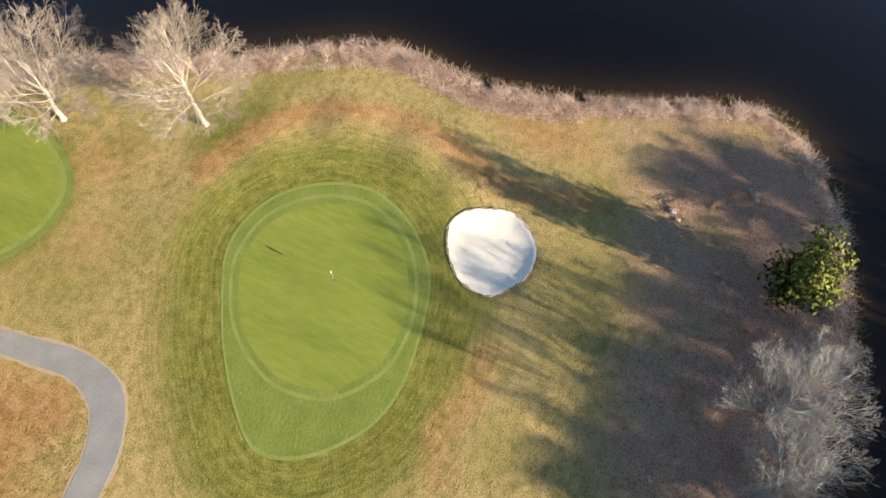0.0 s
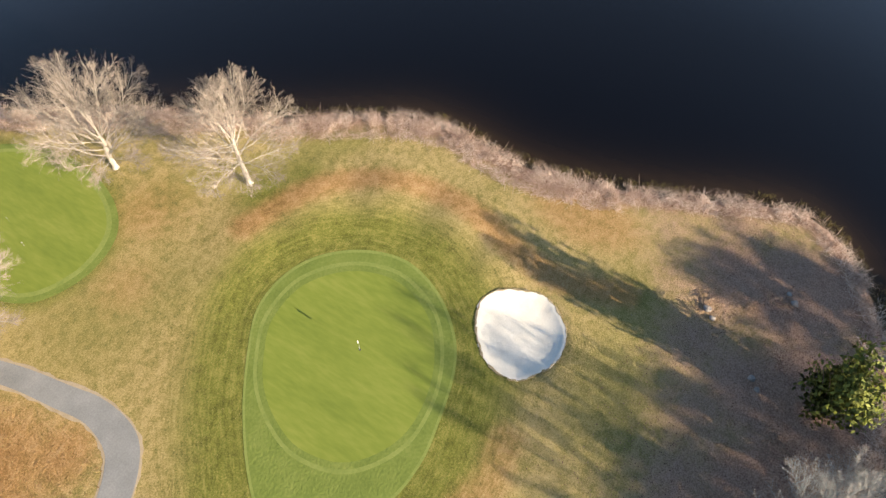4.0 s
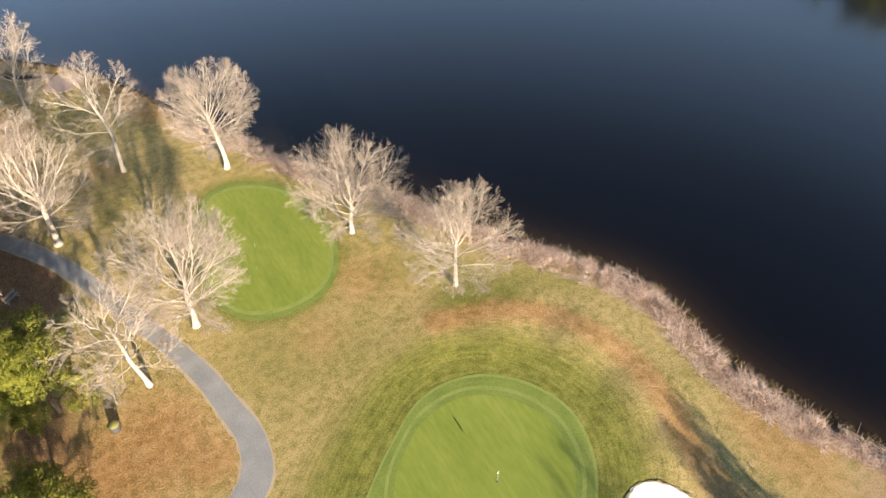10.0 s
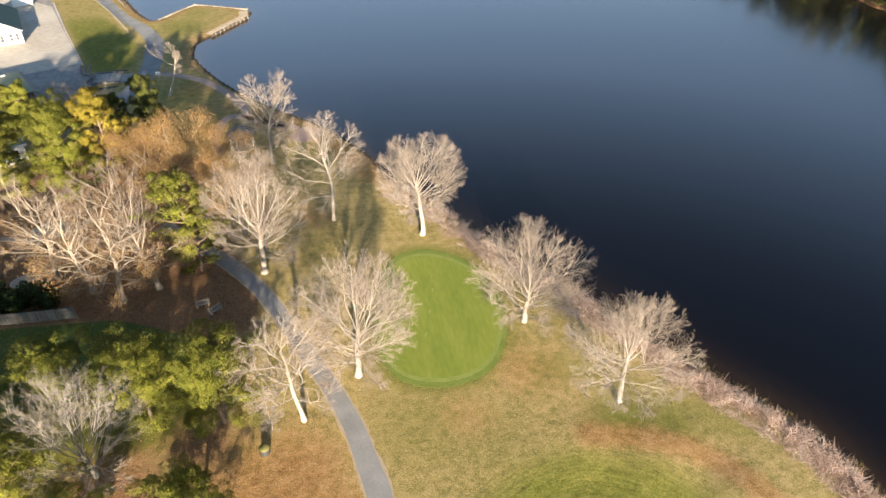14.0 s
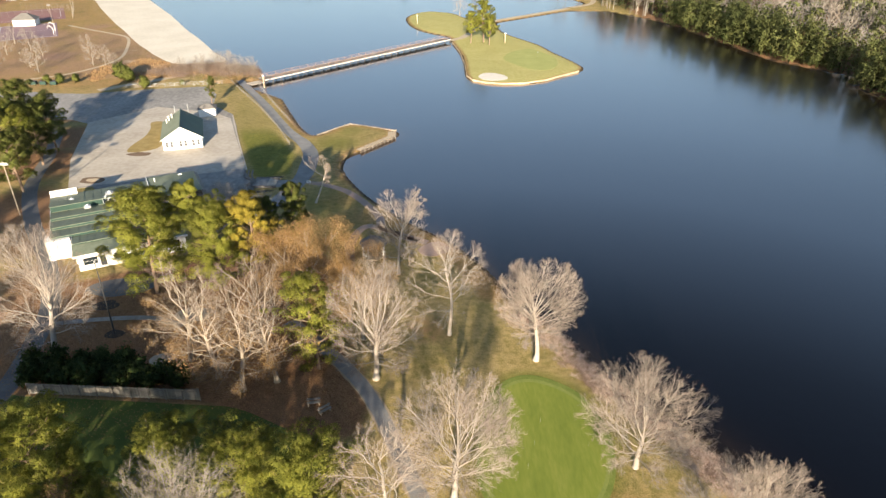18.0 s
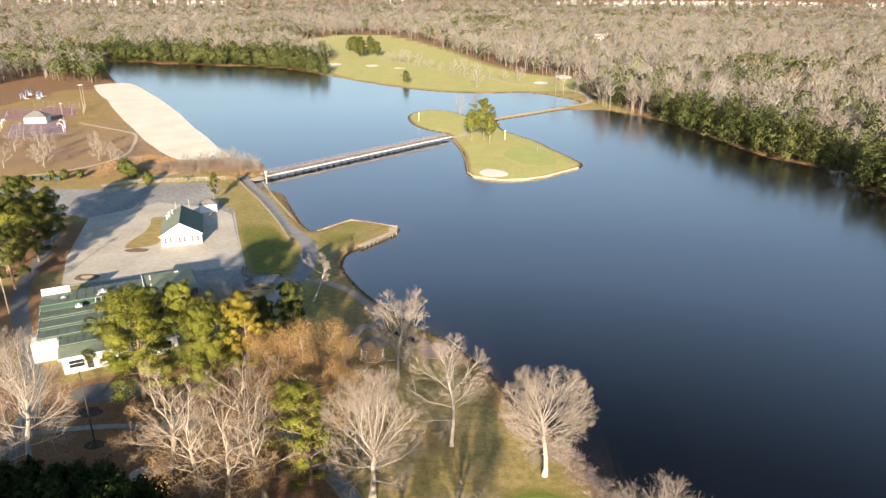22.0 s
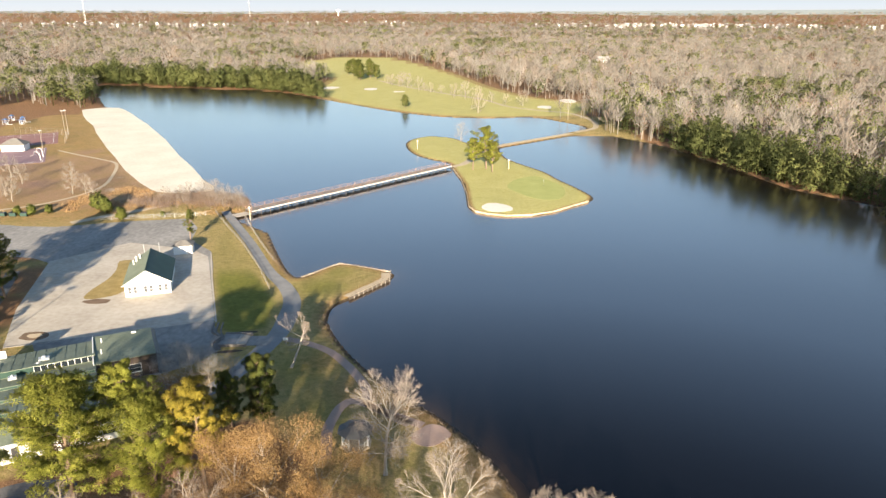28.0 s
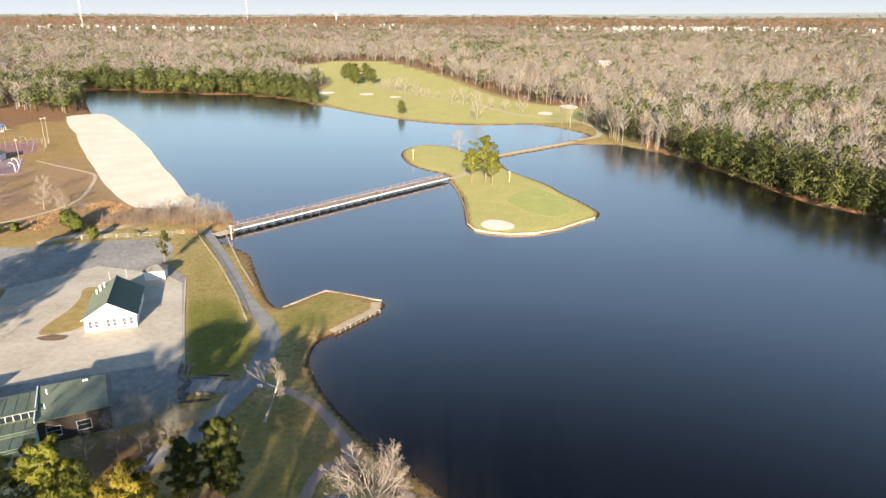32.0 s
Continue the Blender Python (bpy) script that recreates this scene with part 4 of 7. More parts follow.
def needle_sprays(rnd, roots, ways, length, width):
    """Slim needle sprays, one face each, that stand out along the ways."""
    w = ways / (np.linalg.norm(ways, axis=1)[:, None] + 1e-6) + rnd.normal(0, 0.35, ways.shape)
    s = np.cross(w, rnd.normal(0, 1, w.shape))
    s *= width / 2 / (np.linalg.norm(s, axis=1)[:, None] + 1e-9)
    tip = roots + w * (length * rnd.uniform(0.6, 1.2, len(w)))[:, None]
    return np.stack([roots - s, roots + s, tip], 1).reshape(-1, 3), np.arange(3 * len(w)).reshape(-1, 3)


def set_out(me, way):
    """Stores which way is out of the crown at each point."""
    at = me.attributes.new("out", "FLOAT_VECTOR", "POINT")
    at.data.foreach_set("vector", (way / (np.linalg.norm(way, axis=1)[:, None] + 1e-6)).astype(np.float32).ravel())


def pine_tree(seed, height, width, label, needles, group="", bare=0.3, limbs=26, tufts=300, size=0.24, wide=0.10, name="pine_tree"):
    """A pine: a straight trunk, level limbs and clumps of needles near their ends."""
    rnd = np.random.RandomState(seed)
    t = thing(name, label, "tree", Matrix(), group)
    trunk = grow(rnd, np.array([0, 0, -0.2]), np.array([rnd.normal(0, 0.04), rnd.normal(0, 0.04), 1]), height * 0.95, height * 0.02, 8, 0.025, 0.02)
    part("trunk", mesh_of("trunk", *tubes([trunk], 8), M_PINEBARK, True), None, t)
    br, cl = [], []
    for i in range(limbs):
        u = bare + (0.98 - bare) * i / (limbs - 1)
        z = u * height * 0.95
        p = np.array([np.interp(z, trunk[0][:, 2], trunk[0][:, 0]), np.interp(z, trunk[0][:, 2], trunk[0][:, 1]), z])
        az = i * 2.4 + rnd.uniform(-0.4, 0.4)
        w = (u - bare) / (1 - bare)
        reach = width * 0.5 * (0.45 + 0.75 * math.sin(math.pi * min(w * 0.8 + 0.22, 1.0))) * rnd.uniform(0.65, 1.15)
        b = grow(rnd, p, np.array([math.cos(az), math.sin(az), 0.25 + 0.6 * w]), reach, 0.09, 4, 0.12, 0.05)
        br.append(b)
        for s in (0.5, 0.75, 1.0):
            q = b[0][int(s * 4)]
            cl.append(q + rnd.normal(0, 0.25, 3))
            if rnd.rand() < 0.85:
                cl.append(q + rnd.normal(0, 0.85, 3) * (1, 1, 0.55) * width / 9)
    cl.append(trunk[0][-1])
    cl = np.array(cl)
    for b in br:
        part("limb", mesh_of("limb", *tubes([b], 4), M_PINEBARK), None, t)
    c = np.repeat(cl, tufts, 0)
    off = rnd.normal(0, 1, c.shape)
    off *= (rnd.uniform(0.55, 1.0, len(c)) / np.linalg.norm(off, axis=1))[:, None]
    off[:, 2] = np.abs(off[:, 2]) * np.where(rnd.rand(len(c)) < 0.75, 1, -1)
    r = np.repeat(rnd.uniform(0.6, 1.1, len(cl)) * width / 9.0, tufts)[:, None]
    v, f = needle_sprays(rnd, c + off * r * (0.88, 0.88, 0.55), off + (0, 0, 0.3), size, wide)
    mid = np.array([0, 0, height * (1 + bare) / 2])
    crown = mesh_of("crown", v, f, needles)
    set_out(crown, np.repeat(rnd.normal(0, 0.2, c.shape) + off * 0.75 + (c - mid) / (np.linalg.norm(c - mid, axis=1)[:, None] + 0.1) * 0.5 + (0, 0, 0.25), 3, 0) * (1.0, 1.0, 0.45))
    tagged(part("crown", crown, None, t), kind="stuff")
    return t


def bush(seed, height, width, label, leaves, name="shrub", category="shrub", count=1800, size=0.3, group="", fine=False):
    """A rounded evergreen with an uneven outline."""
    rnd = np.random.RandomState(seed)
    t = thing(name, label, category, Matrix(), group)
    stems = [grow(rnd, np.array([0, 0, -0.1]), np.array([math.cos(a) * 0.4, math.sin(a) * 0.4, 1]), height * 0.8, 0.08, 4, 0.12, 0.02) for a in np.arange(5) * 1.26]
    for b in stems:
        part("stem", mesh_of("stem", *tubes([b], 4), M_PINEBARK), None, t)
    cl = rnd.normal(0, 1, (26, 3))
    cl *= (rnd.uniform(0.5, 0.9, 26) / np.linalg.norm(cl, axis=1))[:, None]
    cl = cl * (width / 2, width / 2, height / 2) + (0, 0, height * 0.52)
    c = np.repeat(cl, count // 26, 0)
    off = rnd.normal(0, 0.36, c.shape).clip(-0.6, 0.6) * (width / 3.2, width / 3.2, height / 3.2)
    c = c + off
    k = c[:, 2] > 0.1
    v, f = needle_sprays(rnd, c[k], off[k] + (0, 0, 0.2), size, size * 0.22) if fine else shards(rnd, c[k], size)
    foliage = mesh_of("foliage", v, f, leaves)
    o = c[k] - (0, 0, height * 0.45)
    set_out(foliage, np.repeat(rnd.normal(0, 0.35, o.shape) + off[k] * 0.6 + o / (np.linalg.norm(o, axis=1)[:, None] + 0.1) * 0.8, len(v) // len(o), 0))
    tagged(part("foliage", foliage, None, t), kind="stuff")
    return t


def place(t, x, y, turn=0, scale=1.0, z=0.0):
    """Sets a built tree at its spot."""
    t.matrix_basis = pose(x, y, z, 0, 0, turn) @ Matrix.Scale(scale, 4)
    return t


def again(t, x, y, turn=0, scale=1.0, label="", z=0.0):
    c = copy_thing(t, pose(x, y, z, 0, 0, turn))
    c.scale = (scale, scale, scale)
    if label:
        c["label"] = label
    return c


SHORE = "bare trees by the pond"
tree_a = place(bare_tree(11, 16.2, 12.6, "leafless pale tree with a rounded fan of twigs by the green", M_BARK, M_TWIG, SHORE, fork=0.22, limbs=26, low=0.2, rise=0.34, spread=82)[0], 13.2, 52.6)
tree_b = place(bare_tree(12, 14.2, 16.0, "leafless spreading pale tree on the reedy bank", M_BARK, M_TWIG, SHORE, fork=0.1, limbs=23, low=0.06, rise=0.3, spread=84)[0], 22.4, 32.6, 40)
tree_c = place(bare_tree(13, 14.4, 14.2, "leafless spreading white-trunked tree on the reedy bank", M_BARK, M_TWIG, SHORE, fork=0.17, limbs=21, low=0.12, rise=0.32, spread=82)[0], 29.0, 18.5, 10)
tree_e = place(bare_tree(34, 17.2, 14.6, "leafless vase-shaped tree with many upright limbs by the path", M_BARK, M_TWIG, SHORE, fork=0.13, limbs=28, low=0.03, rise=0.3, spread=86)[0], 1.1, 28.0, 80)
tree_f = place(bare_tree(25, 15.8, 13.6, "leafless gnarled white tree leaning over the cart path", M_BARK, M_TWIG, SHORE, fork=0.18, limbs=14, subs=11, twigs=8, wob=0.2, low=0.02, rise=0.42, spread=88, girth=0.017, lean=(-0.12, 0.05))[0], -5.3, 22.9, 0)
tree_g = place(bare_tree(16, 18.4, 13.2, "leafless tall pale tree at the edge of the wood", M_BARK, M_TWIG, SHORE, fork=0.12, limbs=20, lift=0.05, low=0.02, rise=0.4, spread=80)[0], -9.3, 48.5, 30)
tree_h = place(bare_tree(17, 17.0, 12.6, "leafless crooked open-crowned tree at the edge of the wood", M_BARK, M_TWIG, SHORE, fork=0.24, limbs=13, subs=12, twigs=8, fine=7, wob=0.16, rise=0.45, spread=88, girth=0.016)[0], 0.9, 58.7, 0)
tree_i = place(bare_tree(18, 16.8, 11.0, "leafless pale tree beside the gazebo", M_BARK, M_TWIG, SHORE, fork=0.14, limbs=19, subs=12, twigs=8, fine=8, lift=0.05, girth=0.016, wob=0.16, rise=0.4)[0], -7.8, 76.4, 0)
# the wood west of the cart path
WOOD = "bare trees of the wood"
wood_1, L = bare_tree(23, 17.8, 13.5, "leafless brown-grey tree with a few dry leaves in the wood", M_WOODBARK, M_BROWNTWIG, WOOD, fork=0.12, limbs=14, subs=10, twigs=7, fine=5, low=0.03, rise=0.35, wob=0.16, spread=84)
ends = np.array([r[0] for r in L[4] if r[0][2] < 9.0])
rnd = np.random.RandomState(24)
tagged(part("leaves", mesh_of("leaves", *shards(rnd, ends[rnd.randint(0, len(ends), 3600)] + rnd.normal(0, 0.5, (3600, 3)), 0.11), M_OAKLEAF), None, wood_1, "sparse dry brown leaves"), kind="stuff")
place(wood_1, -27.0, 46.1)
for x, y, a, k in ((-22.8, 47.9, 200, 0.95), (-31.0, 48.8, 250, 0.97), (-36.0, 52.5, 70, 0.95), (-27.0, 57.0, 140, 0.9)):
    again(wood_1, x, y, a, k)
again(tree_g, -55.6, 53.2, 160, 1.12, "leafless wide-spreading pale tree by the clubhouse yard")["group"] = WOOD
grey_tree = place(bare_tree(21, 12.5, 12.0, "grey leafless multi-limbed tree among pines", M_GREYBARK, M_PARKBARK, WOOD, fine=6, subs=11, twigs=7, wob=0.12, fork=0.03, limbs=20, low=0.0, rise=0.25, spread=76)[0], -25.8, 20.3, 0, 1.12)
shore_grey = place(bare_tree(26, 12.5, 13.0, "grey leafless multi-stemmed tree at the pond's edge", M_PALEGREY, M_PALEGREY, SHORE, fine=5, subs=12, twigs=7, wob=0.10, fork=0.03, limbs=24, girth=0.017, low=0.0, rise=0.25, spread=80)[0], 24.8, -44.6, 50, 0.88)
for x, y, a, k in ((20.0, -46.8, 190, 0.8), (29.5, -46.8, 100, 0.6)):
    again(shore_grey, x, y, a, k)
small_j = place(bare_tree(27, 10.5, 7.4, "small leaning leafless tree on the lawn", M_BARK, M_TWIG, WOOD, fork=0.45, limbs=9, subs=7, lean=(0.34, 0.06), low=0.35)[0], -27.1, 105.8)


def oak(seed, height, width):
    t, L = bare_tree(seed, height, width, "oak holding dry orange-brown leaves", M_WOODBARK, M_BROWNTWIG, "oaks", fork=0.25, limbs=11, subs=6, twigs=4, fine=2)
    t.name = "oak_tree"
    rnd = np.random.RandomState(seed)
    ends = np.array([r[0] + r[1] * r[2] * 0.6 for r in L[4]])
    c = ends[rnd.randint(0, len(ends), 26000)] + rnd.normal(0, 0.6, (26000, 3))
    tagged(part("leaves", mesh_of("leaves", *shards(rnd, c, 0.105, 0.0, 1.3), M_OAKLEAF), None, t), kind="stuff")
    return t


oak_1 = place(oak(31, 15.5, 15.0), -19.6, 64.0, 0, 1.04)
again(oak_1, -25.0, 66.0, 120, 0.86)
again(oak_1, -14.5, 62.5, 220, 0.9)
again(oak_1, -12.0, 57.5, 300, 0.8)

PINE_L = "pine with clumps of yellow-green needles"
pine_1 = place(pine_tree(41, 14.5, 13.5, "broad " + PINE_L, M_NEEDLE, "pines", bare=0.2, limbs=30), -43.9, 28.5, 10, 0.78)
pine_p = place(pine_tree(47, 18.0, 11.6, "tall broad-crowned " + PINE_L, M_NEEDLE, "pines", bare=0.14, limbs=50), -47.4, 70.2)
pine_p.scale = (1.1, 1.1, 1.0)
again(pine_p, -35.6, 69.3, 130).scale = (0.8, 0.8, 0.91)
pine_2 = place(pine_tree(42, 14.0, 9.6, "tall dark pine with olive needles", M_CEDAR, "pines", bare=0.2), -108, 143, 30, 1.1)
pine_c = place(pine_tree(46, 14.5, 12.5, "broad " + PINE_L, M_NEEDLE, "pines", bare=0.2, limbs=26, tufts=90, size=0.42, wide=0.18), -61, 19, 0, 0.75)
pine_y = place(pine_tree(43, 17.4, 8.4, "tall pine with yellowing golden needles", M_NEEDLE_Y, "pines", bare=0.36, limbs=34), -30.7, 71.6)
pine_y.scale = (0.85, 0.85, 1.0)
pine_d = place(pine_tree(44, 13.0, 7.4, "dark dense pine beside the lawn", M_CEDAR, "pines", bare=0.12, limbs=32), -27.3, 87.2)
pine_d.scale = (0.66, 0.66, 0.93)
slim = place(pine_tree(45, 15.5, 7.6, "slim young " + PINE_L, M_NEEDLE, "pines", bare=0.06, limbs=34, tufts=130), -17.5, 50.6)
again(pine_d, -32.2, 87.5, 90).scale = (0.6, 0.6, 0.72)
place(pine_tree(48, 17.4, 5.8, "slender pine with a tuft of green needles at its top", M_NEEDLE, "pines", bare=0.66, limbs=18), -41.4, 76.3)
for x, y, a, k in ((-49.2, 103.4, 20, 0.34), (-47.0, 105.5, 140, 0.4), (-44.6, 105.0, 300, 0.38), (-42.2, 105.2, 250, 0.36), (-40.0, 103.2, 80, 0.32), (-37.5, 104.5, 10, 0.28)):
    again(shore_grey, x, y, a, k, "low leafless grey shrub behind the hall")
for x, y, a, k in ((-29.5, 27.8, 60, 0.68), (-38.5, 22.5, 200, 0.72), (-21.3, 26.5, 140, 0.7), (-13.6, 24.3, 30, 0.78), (-32.0, 17.0, 220, 0.72), (-25.0, 11.0, 300, 0.62), (-15.5, 9.5, 200, 0.7), (-99, 120, 0, 1.05)):
    again(pine_1, x, y, a, k)
# Pines mostly out of view, added to shade the yard and lawn.
for x, y, a, k in ((-49, 16, 160, 0.95), (-55, 20, 70, 0.85), (-61, 11, 60, 0.9), (-67, 20, 180, 0.75), (-52, 9, 0, 1.1)):
    again(pine_c, x, y, a, k)
for x, y, a, k in ((-96, 127, 20, 1.0), (-92, 111, 90, 0.95), (-97, 136, 140, 1.0), (-104, 131, 240, 1.05), (-37, 13, 20, 0.85)):
    again(pine_2, x, y, a, k)
again(oak_1, -36.0, 19.5, 60, 0.68)
cedar = place(bush(51, 9.6, 5.6, "rounded yellow-green evergreen at the pond's edge", M_CEDAR, "evergreen_tree", "tree", 4000, 0.29), 37.6, -43.2)
# tall trees out of view, added to shade the ground: on the far bank of the inlet and south of the lawn
for x, y, a, k in ((12.0, -66, 10, 0.62), (16, -70, 140, 0.68), (20, -68, 30, 0.62), (25, -67, 80, 0.64), (31, -68, 200, 0.66), (36, -70, 300, 0.66), (46, -68, 20, 0.68), (52, -71, 120, 0.66)):
    again(pine_c, x, y, a, k, "unseen broad pine on the far bank of the inlet")
for x, y, a, k in ((5, -67, 10, 0.5), (20, -67, 30, 0.5), (26.5, -66, 80, 0.5), (34, -68, 200, 0.56), (40, -67, 60, 0.56), (50, -69, 290, 0.52), (55, -72, 40, 0.5)):
    again(tree_e, x, y, a, k, "unseen leafless pale tree on the far bank of the inlet")
for x, y, a, k in ((-76, 32, 300, 0.7), (-84, 46, 30, 0.9), (-92, 56, 210, 1.1)):
    again(pine_c, x, y, a, k, "unseen tall broad pine south of the clubhouse lawn")

# ---- far woods ----
def template(kind, seed):
    """A small tree of one metre height as triangles."""
    rnd = np.random.RandomState(seed)
    V, F = [], []

    def tri(a, b, c):
        F.append((len(V), len(V) + 1, len(V) + 2))
        V.extend([a, b, c])

    if kind in ("bare", "sparse"):
        h = 0.8
        for k in range(3):
            a, b = k * 2.1, (k + 1) * 2.1
            tri((math.cos(a) * 0.011, math.sin(a) * 0.011, 0), (math.cos(b) * 0.011, math.sin(b) * 0.011, 0), (0, 0, h))
        for i in range(42 if kind == "bare" else 15):
            z = rnd.uniform(0.3, 0.85)
            az, tilt = rnd.uniform(0, 6.28), rnd.uniform(0.2, 0.9)
            d = np.array([math.cos(az) * math.sin(tilt), math.sin(az) * math.sin(tilt), math.cos(tilt)])
            p = np.array([0, 0, z]) + d * rnd.uniform(0.0, 0.16)
            q = p + d * rnd.uniform(0.12, 0.3) * (1.15 - z)/0.6
            s = np.cross(d, rnd.normal(0, 1, 3))
            s *= (0.009 if kind == "bare" else 0.022) / np.linalg.norm(s)
            tri(p - s, p + s, q)
    else:
        cone = kind == "cedar"
        for k in range(3):
            a, b = k * 2.1, (k + 1) * 2.1
            tri((math.cos(a) * 0.018, math.sin(a) * 0.018, 0), (math.cos(b) * 0.018, math.sin(b) * 0.018, 0), (0, 0, 0.8))
        puffs = []
        for i in range(26 if cone else 0):
            z = 0.08 + 0.86 * (i + rnd.rand()) / 26
            w, az = (0.25 * (1 - z) ** 0.5 + 0.02) * rnd.uniform(0.55, 1.0), rnd.uniform(0, 6.28)
            puffs.append(np.array([math.cos(az) * w, math.sin(az) * w, z]))
        for i in range(340 if cone else 150):
            z = rnd.uniform(0.05 if cone else 0.35, 1.0)
            w = 0.1 if cone else 0.26 * math.sqrt(max(0.05, 1 - ((z - 0.65) / 0.38) ** 2))
            az = rnd.uniform(0, 6.28)
            c = np.array([math.cos(az) * w, math.sin(az) * w, z]) * (rnd.uniform(0.6, 1.05), rnd.uniform(0.6, 1.05), 1)
            if cone:
                o = rnd.normal(0, 1, 3)
                c = puffs[i % 26] + o / np.linalg.norm(o) * (0.085, 0.085, 0.045)
            a = rnd.normal(0, 1, 3)
            a *= (0.025 if cone else 0.037) / np.linalg.norm(a)
            b = np.cross(a, rnd.normal(0, 1, 3))
            b *= (0.025 if cone else 0.037) / np.linalg.norm(b)
            tri(c - a - b * 0.6, c + a - b * 0.6, c + b)
    return np.array(V), np.array(F)


def forest(name, label, kind, spots, heights, widths, tints, mat):
    """Trees of one kind as one mesh."""
    rnd = np.random.RandomState(len(spots))
    kinds = [template(kind, s) for s in range(5)]
    V, F, T, O, base = [], [], [], [], 0
    pick = rnd.randint(0, 5, len(spots))
    for k, (v, f) in enumerate(kinds):
        m = np.flatnonzero(pick == k)
        if not len(m):
            continue
        a = rnd.uniform(0, 6.28, len(m))
        c, s = np.cos(a)[:, None], np.sin(a)[:, None]
        w, h = widths[m][:, None], heights[m][:, None]
        x = (v[None, :, 0] * c - v[None, :, 1] * s) * w + spots[m, 0:1]
        y = (v[None, :, 0] * s + v[None, :, 1] * c) * w + spots[m, 1:2]
        z = v[None, :, 2] * h - 0.1 + spots[m, 2:3]
        V.append(np.stack([x, y, z], -1).reshape(-1, 3))
        o = v - (0, 0, 0.5)
        o = o * (2.0, 2.0, 1.0)
        O.append(np.stack([o[None, :, 0] * c - o[None, :, 1] * s, o[None, :, 0] * s + o[None, :, 1] * c, np.tile(o[None, :, 2], (len(m), 1))], -1).reshape(-1, 3))
        F.append((f[None] + (np.arange(len(m)) * len(v))[:, None, None]).reshape(-1, 3) + base)
        T.append(np.repeat(tints[m], len(v)))
        base += len(m) * len(v)
    me = mesh_of(name, np.vstack(V), np.vstack(F), mat)
    at = me.attributes.new("tint", "FLOAT", "POINT")
    at.data.foreach_set("value", np.concatenate(T).astype(np.float32))
    set_out(me, (np.vstack(O) + rnd.normal(0, 0.18, (len(me.vertices), 3))) * (1.0, 1.0, 0.5))
    tagged(new(name, me), label, "woods", kind="stuff")


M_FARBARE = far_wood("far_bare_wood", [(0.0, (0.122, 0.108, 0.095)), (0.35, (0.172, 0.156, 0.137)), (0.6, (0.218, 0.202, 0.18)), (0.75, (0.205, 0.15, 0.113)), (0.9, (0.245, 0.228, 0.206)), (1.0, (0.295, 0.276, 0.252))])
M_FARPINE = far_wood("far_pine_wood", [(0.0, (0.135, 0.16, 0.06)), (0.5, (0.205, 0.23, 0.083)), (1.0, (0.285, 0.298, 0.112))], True)


